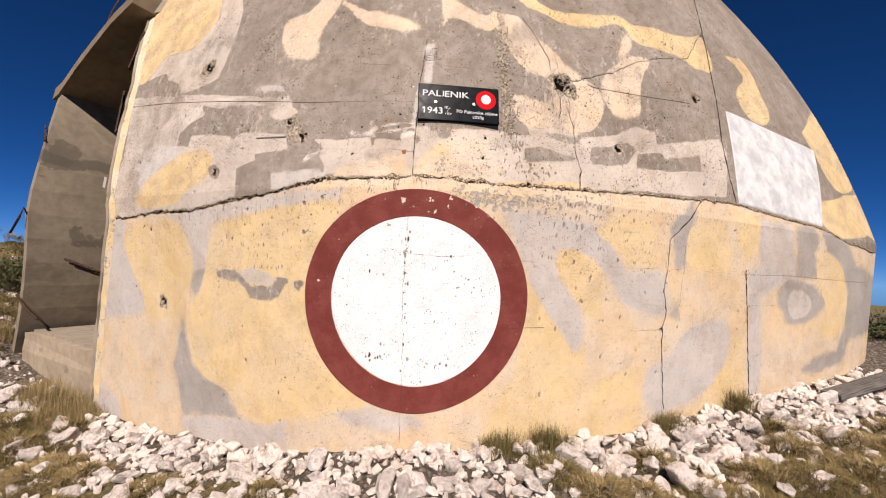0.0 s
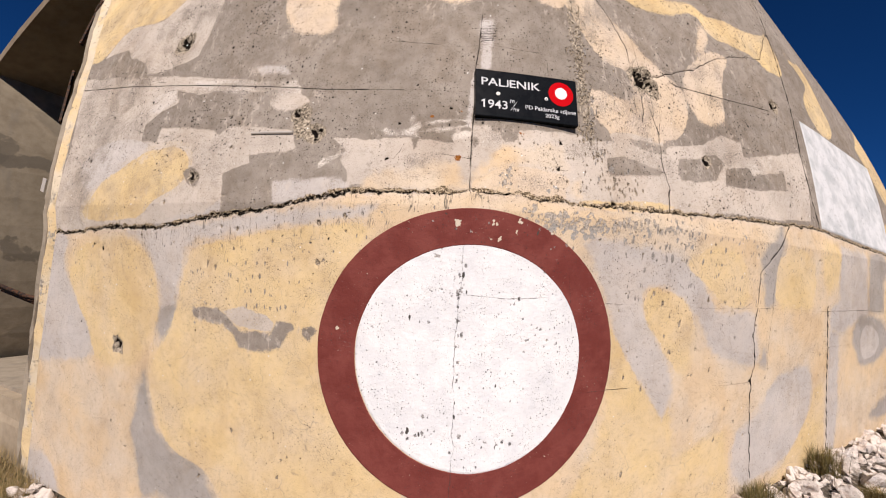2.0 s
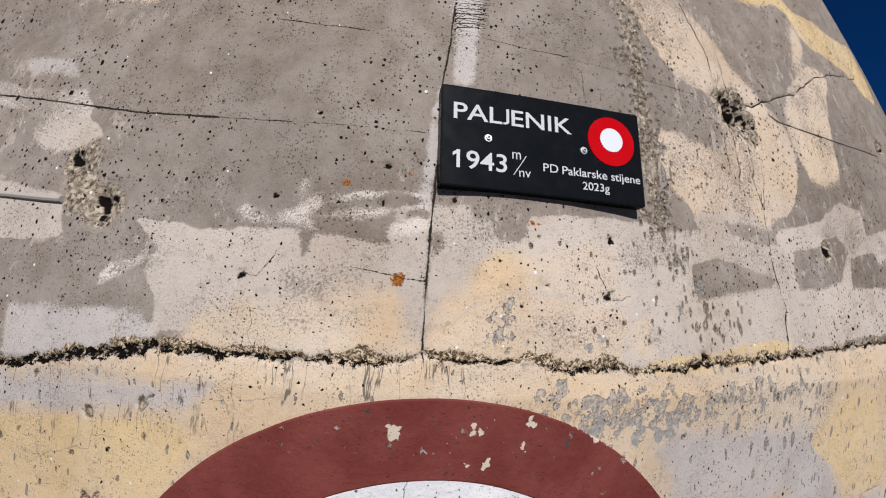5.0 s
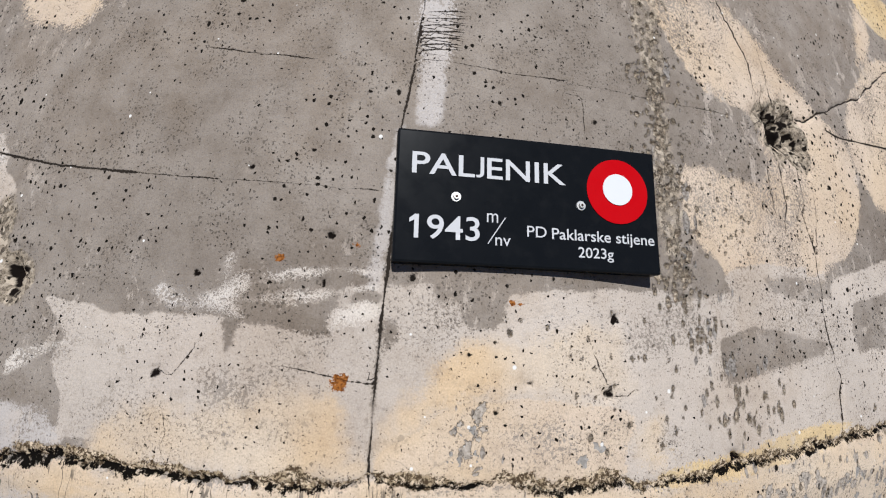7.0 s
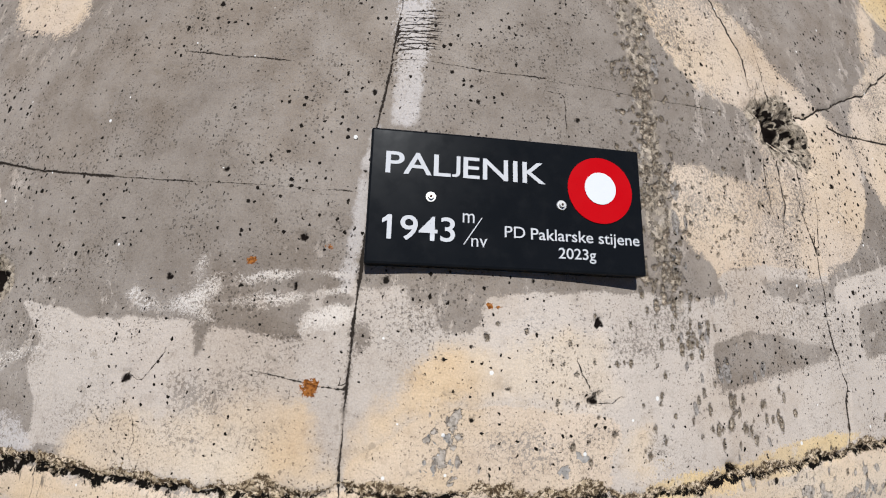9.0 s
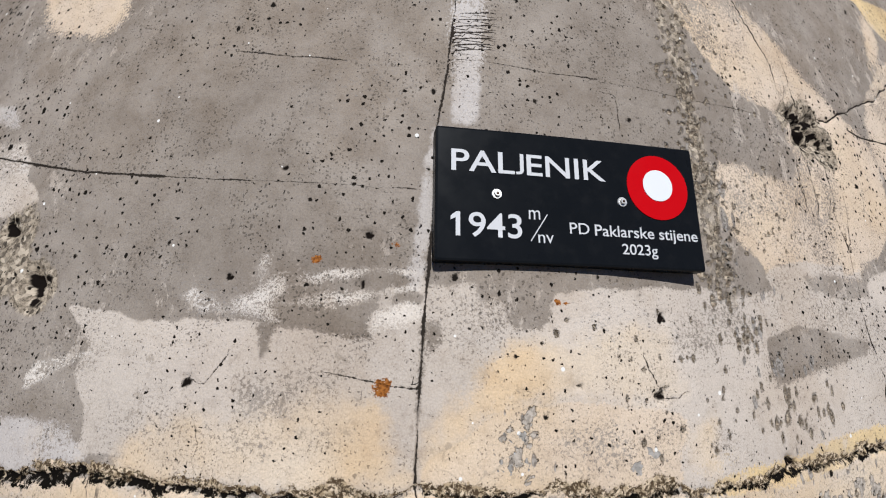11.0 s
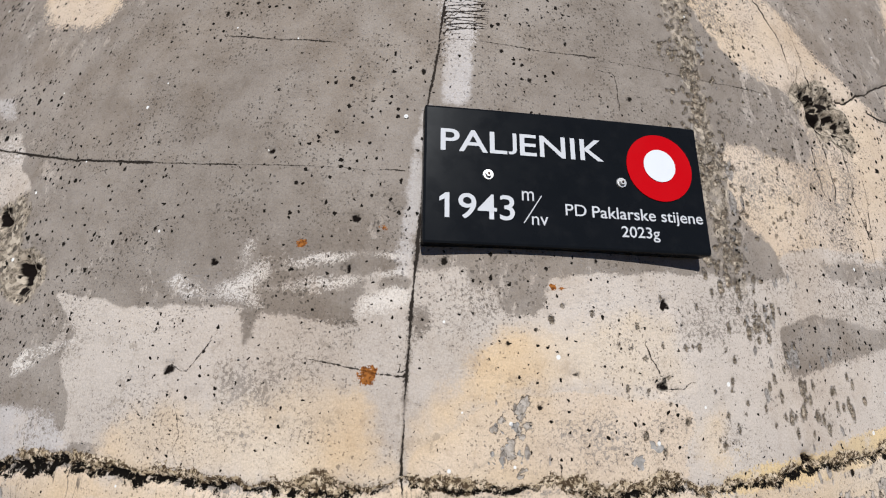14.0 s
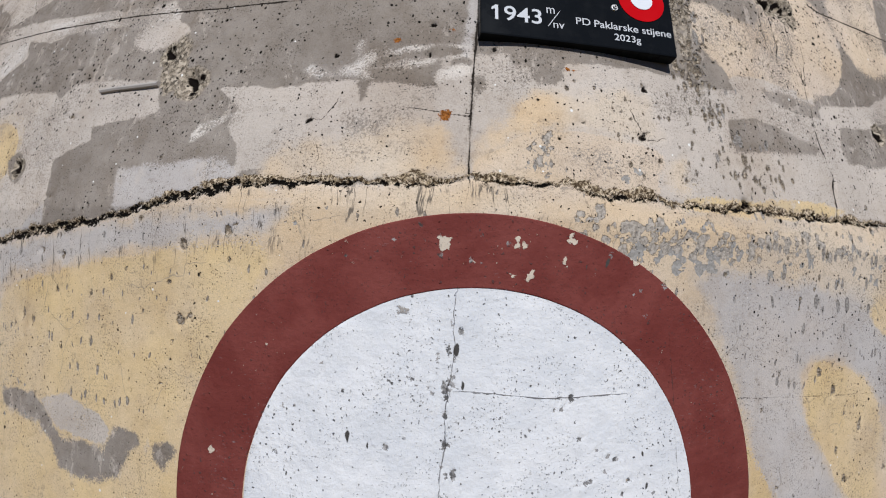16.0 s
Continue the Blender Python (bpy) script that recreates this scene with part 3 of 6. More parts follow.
def relief(s, z):
    """What lies on the smooth wall: its unevenness, seams, cracks and shell holes. Returns (outward, dirt and painted
    shade, raw, distance from the lines).
    """
    out = 0.004 * rough(s, z, 1.3, 3, 3) + 0.0008 * rough(s, z, 22, 3, 5) * (1 - ramp(z, 2.25, 2.5)) * ramp(s, -1.1, -0.9) * (1 - ramp(s, 1.3, 1.5))
    dirt_shade, raw, fine = np.zeros(s.shape), np.zeros(s.shape), np.full(s.shape, 0.05)
    close, wide = np.full(s.shape, 0.05), np.zeros(s.shape)
    split_s, split_z = s + 0.012 * rough(s, z, 18, 4, 11), z + 0.014 * rough(s, z, 16, 4, 23) + 0.007 * rough(s, z, 52, 3, 29)
    main = np.clip(split_z - line_z(split_s), -0.08, 0.08)
    for kind, line in SEAMS:
        width, gaps = KINDS[kind]
        near = (s > line[:, 0].min() - 0.3) & (s < line[:, 0].max() + 0.3) & (z > line[:, 1].min() - 0.3) & (z < line[:, 1].max() + 0.3)
        if not near.any():
            continue
        ss, zz = s[near], z[near]
        if kind == "main":
            d, far_up = abs(main[near]), main[near]
            lip = 1 - ramp(d, 0.006, 0.016)
            out[near] += lip * (-0.001 + 0.003 * rough(ss, zz, 45, 2, 41)) - (1 - ramp(d, 0.001, 0.006)) * 0.005 * ramp(grain(ss, zz, 11, 12), 0.25, 0.6)
            # patchy shadow below the break's ledge, painted into the colour
            under_shade = ramp(-far_up, 0.004, 0.010) * (1 - ramp(-far_up, 0.012, 0.04)) * ramp(grain(ss, zz, 4, 3), 0.4, 0.75)
            dirt_shade[near] = np.maximum(dirt_shade[near], under_shade * 0.36)
            continue
        jag = 0.012 if kind in ("crack", "hair", "rent") else 0.0015
        d, side = line_side(ss + jag * rough(ss, zz, 18, 4, 11), zz + jag * 1.2 * rough(ss, zz, 16, 4, 23), line)
        nearest = d < close[near]
        fine[near] = np.where(nearest, d * side, fine[near])
        wide[near] = np.where(nearest, width - gaps * grain(ss, zz, 24, 51), wide[near])
        close[near] = np.minimum(close[near], d)
        if kind in ("joint", "crack", "pour", "rent"):
            out[near] -= 0.004 * (1 - ramp(d, 0.002, 0.008))
            dirt_shade[near] = np.maximum(dirt_shade[near], np.exp(-d / 0.010) * 0.62 * grain(ss, zz, 25, 9))
    for hs, hz, r in HOLES:
        near = (abs(s - hs) < 2.8 * r) & (abs(z - hz) < 2.8 * r)
        if not near.any():
            continue
        ss, zz = s[near], z[near]
        d = np.hypot(ss - hs + (0.35 if r > 0.06 else 0.55) * r * rough(ss, zz, 1.1 / r, 3, 3), zz - hz + (0.35 if r > 0.06 else 0.55) * r * rough(ss, zz, 1.0 / r, 3, 14)) / r
        bowl = 1 - ramp(d, 0.3, 1.0)
        d = d + 0.22 * rough(ss, zz, 4.5 / r, 3, 31)
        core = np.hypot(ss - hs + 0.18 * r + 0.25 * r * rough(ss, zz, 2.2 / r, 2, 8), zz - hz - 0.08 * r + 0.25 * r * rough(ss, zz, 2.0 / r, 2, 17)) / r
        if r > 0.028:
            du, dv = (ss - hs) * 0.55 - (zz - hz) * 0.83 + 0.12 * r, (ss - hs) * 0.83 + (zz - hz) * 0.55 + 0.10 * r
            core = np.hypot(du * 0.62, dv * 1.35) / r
        # hollow's shaded core, moved off centre and later coloured near-black
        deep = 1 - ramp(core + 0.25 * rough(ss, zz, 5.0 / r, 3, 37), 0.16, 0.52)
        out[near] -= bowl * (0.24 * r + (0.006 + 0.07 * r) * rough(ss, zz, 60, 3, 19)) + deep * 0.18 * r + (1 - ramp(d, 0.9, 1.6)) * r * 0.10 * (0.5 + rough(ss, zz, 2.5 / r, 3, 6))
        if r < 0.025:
            dirt_shade[near] = np.maximum(dirt_shade[near], (1 - ramp(d, 0.35, 0.95)) * (0.55 + 0.75 * grain(ss, zz, 2.2 / r, 5)))
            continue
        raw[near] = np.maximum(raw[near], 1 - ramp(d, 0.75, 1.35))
        dirt_shade[near] = np.maximum(dirt_shade[near], np.maximum(deep * 1.3, (1 - ramp(d, 0.6, 1.15)) * 0.95 * ramp(rough(ss, zz, 75, 3, 5), -0.25, 0.4)))
    for s0, z0, rs, rz, amount in ((0.480, 2.42, 0.055, 0.40, 0.50), (0.482, 2.05, 0.045, 0.24, 0.52), (0.50, 1.88, 0.04, 0.09, 0.40), (-0.83, 1.87, 0.06, 0.11, 0.72), (-0.75, 1.805, 0.07, 0.06, 0.70)):
        raw = np.maximum(raw, amount * (1 - ramp(np.hypot((s - s0) / rs, (z - z0) / rz), 0.5, 1.2)))
    cup, flat = np.full(s.shape, -0.02), np.full(s.shape, -0.02)
    for cs, cz, r, tall, deep in CUPS:
        near = (abs(s - cs) < 2.2 * r) & (abs(z - cz) < 2.2 * r * tall)
        if near.any():
            ss, zz = s[near], z[near]
            d = np.hypot(ss - cs, (zz - cz) / tall) + (0.25 if deep > 0.15 else 0.5) * r * rough(ss, zz, 1.5 / r, 2, 7)
            if deep <= 0.15:
                flat[near] = np.maximum(flat[near], r - d)
                continue
            out[near] -= deep * r * (1 - ramp(d / r, 0.35, 1.0))
            cup[near] = np.maximum(cup[near], r - d)
    pad = ramp(s, -0.03, 0.06) * (1 - ramp(s, 0.34, 0.43)) * ramp(z, 1.885, 1.91) * (1 - ramp(z, 2.05, 2.08))
    return out - 0.012 * pad, dirt_shade, raw, fine, close, wide, main, cup, flat


# main horizontal break, joints of the formwork, cracks
seam("joint", (-0.021, 2.390), (-0.034, 2.209), (-0.048, 2.110), (-0.050, 1.862), (-0.053, 1.790), (-0.054, 1.707), (-0.054, 1.650), (-0.053, 1.567))
seam("hair", (-0.067, 1.347), (-0.073, 1.182), (-0.081, 1.002), (-0.076, 0.821), (-0.063, 0.580), (-0.065, 0.397), (-0.068, 0.153))
seam("board", (-0.050, 1.156), (0.118, 1.149), (0.288, 1.160))
seam("faint", (0.387, 1.265), (0.410, 1.113), (0.434, 0.960))
seam("pour", (2.707, 3.708), (2.595, 3.453), (2.469, 3.073), (2.382, 2.675), (2.342, 2.375), (2.297, 2.096), (2.310, 1.840), (2.342, 1.645))
seam("pour", (2.478, 1.159), (2.549, 0.832), (2.622, 0.453), (2.690, 0.066))
seam("faint", (2.287, 1.610), (2.320, 1.393), (2.421, 1.166))
seam("rent", (0.894, 2.089), (0.939, 1.954), (0.928, 1.818), (0.960, 1.693), (0.939, 1.574))
seam("hair", (2.110, 2.228), (2.086, 1.960), (1.966, 1.624))
seam("rent", (2.990, 3.560), (2.352, 2.978), (2.119, 2.735), (1.708, 2.621), (1.497, 2.525), (1.305, 2.412), (1.101, 2.333), (0.969, 2.276))
seam("rent", (0.640, 2.650), (0.704, 2.567), (0.746, 2.501), (0.797, 2.409), (0.811, 2.316))
seam("split", (1.082, 2.272), (1.143, 2.264), (1.499, 2.284), (2.004, 2.329))
seam("split", (-2.764, 2.278), (-2.193, 2.219), (-1.484, 2.120), (-0.951, 2.046), (-0.713, 2.014), (-0.525, 2.005))
seam("board", (-0.525, 2.005), (-0.358, 2.0))
seam("faint", (-0.358, 2.0), (-0.221, 1.999), (-0.147, 1.996), (-0.061, 1.997))
seam("board", (-0.437, 2.243), (-0.325, 2.230), (-0.226, 2.224))
seam("faint", (-0.026, 2.234), (0.047, 2.234), (0.158, 2.227))
seam("board", (0.158, 2.227), (0.214, 2.229), (0.262, 2.231))
seam("faint", (0.271, 2.226), (0.355, 2.229), (0.487, 2.228), (0.677, 2.236), (0.809, 2.242))
seam("faint", (0.590, 1.146), (0.953, 1.139), (1.361, 1.137), (1.822, 1.145), (2.495, 1.129))
seam("board", (0.460, 0.769), (0.743, 0.775))
seam("board", (1.398, 0.748), (1.655, 0.752))
seam("crack", (1.954, 1.611), (1.777, 1.422), (1.668, 1.330), (1.667, 1.130), (1.651, 0.988), (1.685, 0.873), (1.659, 0.761), (1.670, 0.589), (1.729, 0.237))
seam("hair", (1.807, 1.307), (1.813, 1.130), (1.795, 0.955), (1.807, 0.808))
seam("hair", (0.301, 1.752), (0.304, 1.730), (0.316, 1.712))
seam("hair", (0.343, 1.690), (0.368, 1.690), (0.385, 1.697))
seam("faint", (-0.400, 1.694), (-0.377, 1.687), (-0.363, 1.706), (-0.345, 1.733))
seam("board", (-0.187, 1.718), (-0.149, 1.712), (-0.109, 1.705), (-0.058, 1.702))
seam("faint", (-0.380, 1.640), (-0.367, 1.607), (-0.373, 1.585), (-0.354, 1.555))
seam("faint", (-0.177, 1.594), (-0.179, 1.575), (-0.185, 1.560))
seam("hair", (0.163, 1.598), (0.168, 1.580), (0.178, 1.568))
seam("hair", (0.963, 2.082), (0.942, 1.987), (0.931, 1.904))
seam("tick", (-0.016, 2.330), (0.051, 2.339))
seam("tick", (-0.016, 2.316), (0.050, 2.324))
seam("tick", (-0.018, 2.302), (0.049, 2.311))
seam("tick", (-0.019, 2.289), (0.048, 2.297))
seam("tick", (-0.019, 2.276), (0.046, 2.284))
seam("tick", (-0.021, 2.263), (0.045, 2.271))
seam("tick", (-0.021, 2.252), (0.044, 2.260))
seam("hair", (0.852, 2.436), (0.861, 2.355), (0.881, 2.300))
seam("hair", (0.744, 2.216), (0.833, 2.261), (0.872, 2.248))
seam("rent", (0.857, 2.150), (0.851, 2.061), (0.837, 2.010))
seam("hair", (0.806, 2.150), (0.796, 2.090), (0.802, 2.040))
seam("hair", (0.915, 2.150), (0.925, 2.100), (0.912, 2.050))
seam("hair", (0.834, 2.334), (0.830, 2.291), (0.849, 2.260))
seam("hair", (0.269, 2.212), (0.298, 2.210))
seam("hair", (0.297, 2.206), (0.302, 2.168), (0.302, 2.140))
seam("main", (-2.914, 1.345), (-2.614, 1.345), (-2.376, 1.353), (-1.965, 1.386), (-1.659, 1.383), (-1.468, 1.403), (-1.328, 1.430), (-1.168, 1.447), (-0.965, 1.469), (-0.673, 1.522), (-0.603, 1.532), (-0.551, 1.546), (-0.478, 1.544), (-0.368, 1.550), (-0.269, 1.552), (-0.230, 1.551), (-0.163, 1.561), (-0.103, 1.560), (-0.045, 1.568), (0.002, 1.566), (0.088, 1.564), (0.166, 1.568), (0.291, 1.557), (0.386, 1.553), (0.471, 1.559), (0.581, 1.561), (0.698, 1.567), (0.814, 1.571), (1.331, 1.594), (1.859, 1.613), (2.214, 1.628), (2.906, 1.587), (3.529, 1.549), (3.986, 1.460), (4.735, 1.401), (4.793, 1.421))
seam("board", (2.353, 1.132), (3.117, 1.142), (4.081, 1.120), (4.580, 1.120))
seam("board", (2.472, 2.390), (3.220, 2.376), (4.104, 2.330), (4.491, 2.310))
seam("faint", (2.525, 0.911), (2.907, 0.910))

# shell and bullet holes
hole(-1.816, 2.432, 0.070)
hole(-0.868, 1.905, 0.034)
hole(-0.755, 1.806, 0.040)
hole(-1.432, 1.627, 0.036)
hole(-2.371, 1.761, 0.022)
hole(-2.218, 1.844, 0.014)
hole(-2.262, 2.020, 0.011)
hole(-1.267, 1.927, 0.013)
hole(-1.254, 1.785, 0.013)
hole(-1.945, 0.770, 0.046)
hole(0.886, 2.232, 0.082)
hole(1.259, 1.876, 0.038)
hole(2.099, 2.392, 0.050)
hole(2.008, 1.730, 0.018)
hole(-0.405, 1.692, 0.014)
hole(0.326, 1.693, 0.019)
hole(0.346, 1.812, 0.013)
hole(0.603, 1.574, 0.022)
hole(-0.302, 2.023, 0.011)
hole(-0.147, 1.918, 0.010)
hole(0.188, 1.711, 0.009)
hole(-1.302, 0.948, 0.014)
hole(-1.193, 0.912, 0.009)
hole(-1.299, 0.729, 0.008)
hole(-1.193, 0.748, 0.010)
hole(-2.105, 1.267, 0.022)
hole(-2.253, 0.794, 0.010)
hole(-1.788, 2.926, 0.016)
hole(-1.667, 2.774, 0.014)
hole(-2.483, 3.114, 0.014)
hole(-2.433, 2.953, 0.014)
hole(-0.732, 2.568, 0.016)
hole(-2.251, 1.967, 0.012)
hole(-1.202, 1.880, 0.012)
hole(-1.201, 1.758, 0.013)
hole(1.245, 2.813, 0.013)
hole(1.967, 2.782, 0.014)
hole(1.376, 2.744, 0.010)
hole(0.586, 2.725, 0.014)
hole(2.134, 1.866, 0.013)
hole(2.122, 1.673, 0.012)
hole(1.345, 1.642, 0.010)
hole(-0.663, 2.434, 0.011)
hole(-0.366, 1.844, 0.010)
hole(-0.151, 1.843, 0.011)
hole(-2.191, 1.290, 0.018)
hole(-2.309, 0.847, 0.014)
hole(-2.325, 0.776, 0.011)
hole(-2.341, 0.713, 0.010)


CUPS = []


def cups(count, width, small, large, tall, deep, seed, *way):
    """Pits where stones fell out of the concrete, strewn along a line of points."""
    rng = np.random.RandomState(seed)
    way = np.array(way)
    for _ in range(count):
        at = rng.rand() * (len(way) - 1)
        k = min(int(at), len(way) - 2)
        p = way[k] + (way[k + 1] - way[k]) * (at - k)
        at_s, at_z = p[0] + rng.randn() * width, p[1] + rng.randn() * (0.02 if width < 0.2 else 0.14)
        if width > 0.2 and math.hypot((at_s + 0.012) / 0.68, (at_z - 0.9) / 0.63) < 1:
            continue
        CUPS.append((at_s, at_z, small + (large - small) * rng.rand() ** 2.2, tall * rng.uniform(0.75, 1.3), deep))


# the rough strip beside the plaque, the chips round it and under the break
cups(380, 0.032, 0.0030, 0.0072, 1.1, 0.55, 1, (0.489, 2.60), (0.476, 2.325), (0.470, 2.225), (0.470, 2.132), (0.487, 2.049), (0.486, 1.928), (0.487, 1.852))
cups(30, 0.034, 0.0034, 0.0066, 1.8, 0.45, 2, (0.500, 1.863), (0.528, 1.799), (0.582, 1.745))
cups(20, 0.034, 0.0034, 0.0068, 2.0, 0.4, 3, (0.543, 1.680), (0.591, 1.657), (0.645, 1.610))
cups(10, 0.030, 0.0040, 0.0065, 2.0, 0.35, 17, (0.662, 1.707), (0.697, 1.669), (0.735, 1.640))
cups(36, 0.10, 0.0030, 0.0050, 1.2, 0.5, 4, (0.30, 1.80), (0.40, 1.72), (0.42, 1.62))
cups(150, 0.10, 0.0030, 0.0055, 1.0, 0.7, 5, (0.55, 2.55), (0.66, 2.12), (0.70, 1.95))
cups(15, 0.014, 0.0040, 0.0085, 0.9, 0.10, 6, (0.092, 1.661), (0.103, 1.626), (0.096, 1.595))
cups(170, 0.06, 0.005, 0.013, 0.9, 0.12, 7, (0.188, 1.492), (0.327, 1.488), (0.470, 1.476), (0.600, 1.487), (0.839, 1.508), (1.1, 1.51))
cups(50, 0.30, 0.004, 0.007, 1.3, 0.25, 8, (0.6, 1.44), (1.2, 1.46))
# single pits all over the lower wall and the painted marks
cups(130, 0.45, 0.0040, 0.010, 1.3, 0.9, 9, (-1.9, 1.30), (-0.8, 1.25))
cups(100, 0.40, 0.0045, 0.010, 1.1, 0.9, 10, (-2.3, 0.55), (-0.9, 0.35))
cups(110, 0.45, 0.005, 0.010, 1.2, 0.9, 11, (0.8, 1.25), (1.4, 0.5), (2.6, 1.3))
cups(34, 0.07, 0.0035, 0.008, 1.1, 0.4, 12, (-0.30, 0.66), (-0.05, 0.58), (0.16, 0.60))
cups(26, 0.10, 0.0035, 0.007, 1.0, 0.4, 13, (-0.40, 1.00), (-0.22, 1.15), (-0.06, 1.2))
cups(30, 0.010, 0.0035, 0.007, 1.6, 0.4, 14, (-0.075, 1.34), (-0.07, 1.05), (-0.06, 0.85))
cups(20, 0.08, 0.004, 0.008, 1.0, 0.4, 15, (0.15, 1.14), (0.30, 0.90), (0.35, 1.05))
cups(26, 0.10, 0.003, 0.006, 1.0, 0.25, 16, (-0.2, 1.44), (0.15, 1.42), (0.45, 1.25))


def lines(*spans):
    """Grid lines from spans of (from, to, step)."""
    return np.unique(np.round(np.concatenate([np.arange(a, b, d) for a, b, d in spans]), 4))


ACROSS = lines((LEFT_END, -1.0, 0.016), (-1.0, 0.02, 0.0068), (0.02, 1.02, 0.0042), (1.02, 1.35, 0.0068), (1.35, 2.8, 0.014), (2.8, 4.9, 0.04), (4.9, 12.7, 0.3))
UP = lines((-0.7, 0.0, 0.06), (0.0, 1.38, 0.014), (1.38, 1.66, 0.0050), (1.66, 2.45, 0.0046), (2.45, 3.1, 0.018), (3.1, 4.5, 0.06))
GRID_S, GRID_Z = np.meshgrid(ACROSS, UP)
end_at = np.interp(GRID_Z, (-0.7, -0.24, 0.6, 1.36, 2.08, 2.5, 3.1, 4.5), (-3.0, -2.92, -2.78, -2.60, -2.72, -2.83, -3.10, -3.9))
GRID_S = GRID_S + (end_at - LEFT_END) * (1 - ramp(GRID_S, LEFT_END, -2.1))
BREAK = [line for kind, line in SEAMS if kind == "main"][0]
COATS = {name: np.full(GRID_S.shape, -0.3) for name in ("cream", "yellow", "pink", "lilac", "shade", "white", "wash")}
COATS["cream"] = np.clip(np.interp(GRID_S, BREAK[:, 0], BREAK[:, 1]) - GRID_Z, -0.3, 0.3)

COATS["wash"] = COATS["cream"] - 0.02


def paint(coat, *corners, soft=2):
    """Lays one patch of camouflage paint over those before it; grey leaves the concrete bare."""
    c = np.array(corners)
    for _ in range(soft):
        nxt = np.roll(c, -1, 0)
        c = np.stack([c * 0.75 + nxt * 0.25, c * 0.25 + nxt * 0.75], 1).reshape(-1, 2)
    near = (GRID_S > c[:, 0].min() - 0.15) & (GRID_S < c[:, 0].max() + 0.15) & (GRID_Z > c[:, 1].min() - 0.15) & (GRID_Z < c[:, 1].max() + 0.15)
    s, z = GRID_S[near], GRID_Z[near]
    s, z = s + 0.009 * rough(s, z, 9, 4, 61), z + 0.009 * rough(s, z, 9, 4, 71)
    d = line_distance(s, z, np.concatenate([c, c[:1]]))
    inside = np.zeros(s.shape, bool)
    for (ax, az), (bx, bz) in zip(c, np.roll(c, -1, 0)):
        cross = (az > z) != (bz > z)
        inside ^= cross & (s < (bx - ax) * (z - az) / (bz - az + 1e-12) + ax)
    d = np.where(inside, d, -d)
    order = list(COATS)
    rank = order.index(coat) if coat in order else -1
    over = np.max([COATS[k][near] for k in order[rank + 1:]], axis=0) if rank + 1 < len(order) else np.full(s.shape, -1.0)
    for k, name in enumerate(order):
        field = COATS[name]
        if name == coat:
            field[near] = np.maximum(field[near], d + 0.03 * ramp(over, -0.02, 0.02))
        elif k > rank:
            field[near] = np.minimum(field[near], -d)


# the camouflage, patch by patch
paint("yellow", (-3.380, 3.890), (-2.314, 3.594), (-2.022, 3.110), (-1.923, 2.887), (-2.023, 2.759), (-2.148, 2.662), (-2.491, 2.703), (-2.582, 2.649), (-2.676, 2.495), (-2.816, 2.485), (-2.950, 2.523), (-3.110, 2.905), soft=1)
paint("pink", (-2.314, 3.594), (-1.872, 3.289), (-1.656, 2.887), (-1.612, 2.676), (-1.618, 2.537), (-1.627, 2.425), (-1.659, 2.320), (-1.836, 2.285), (-2.0, 2.269), (-2.169, 2.285), (-2.293, 2.394), (-2.409, 2.517), (-2.614, 2.508), (-2.676, 2.495), (-2.582, 2.649), (-2.491, 2.703), (-2.148, 2.662), (-2.023, 2.759), (-1.923, 2.887), (-2.022, 3.110), soft=0)
paint("cream", (-1.126, 2.659), (-0.959, 2.679), (-0.877, 2.719), (-0.783, 2.867), (-0.629, 2.812), (-0.679, 2.666), (-0.741, 2.570), (-0.769, 2.512), (-0.782, 2.432), (-0.804, 2.351), (-0.871, 2.322), (-0.969, 2.342), (-1.033, 2.394), (-1.108, 2.514), soft=1)
paint("cream", (-0.763, 2.802), (-0.498, 2.625), (-0.289, 2.585), (-0.087, 2.500), (-0.035, 2.466), (-0.175, 2.448), (-0.312, 2.477), (-0.412, 2.496), (-0.556, 2.604), soft=1)
paint("cream", (0.065, 2.726), (0.138, 2.712), (0.296, 2.629), (0.420, 2.603), (0.430, 2.503), (0.330, 2.505), (0.209, 2.551), (0.120, 2.564), (0.080, 2.500), soft=1)
paint("pink", (-2.811, 2.367), (-2.078, 2.263), (-1.588, 2.184), (-1.127, 2.099), (-0.908, 2.071), (-0.870, 2.022), (-0.914, 1.981), (-1.041, 2.018), (-1.175, 2.046), (-1.429, 2.082), (-1.542, 2.079), (-1.735, 2.125), (-1.687, 2.042), (-1.840, 2.0), (-1.927, 1.946), (-1.913, 1.853), (-1.778, 1.832), (-1.772, 1.914), (-1.463, 1.883), (-1.349, 1.867), (-1.317, 1.835), (-1.249, 1.875), (-1.117, 1.861), (-0.875, 1.824), (-0.845, 1.750), (-0.856, 1.738), (-1.048, 1.720), (-1.089, 1.720), (-1.081, 1.678), (-1.226, 1.644), (-1.207, 1.488), (-1.329, 1.452), (-1.542, 1.403), (-1.965, 1.386), (-2.376, 1.356), (-2.664, 1.342), (-2.662, 1.546), (-2.647, 1.841), (-2.695, 2.055), soft=0)
paint("grey", (-2.507, 2.339), (-2.110, 2.276), (-2.073, 2.297), (-2.224, 2.416), (-2.457, 2.433), (-2.570, 2.409), soft=1)
paint("white", (-1.620, 2.164), (-1.417, 2.142), (-1.060, 2.085), (-0.909, 2.074), (-0.872, 2.017), (-0.911, 1.981), (-0.995, 2.016), (-1.173, 2.041), (-1.203, 1.983), (-1.248, 1.991), (-1.250, 2.036), (-1.429, 2.082), (-1.535, 2.108), soft=0)
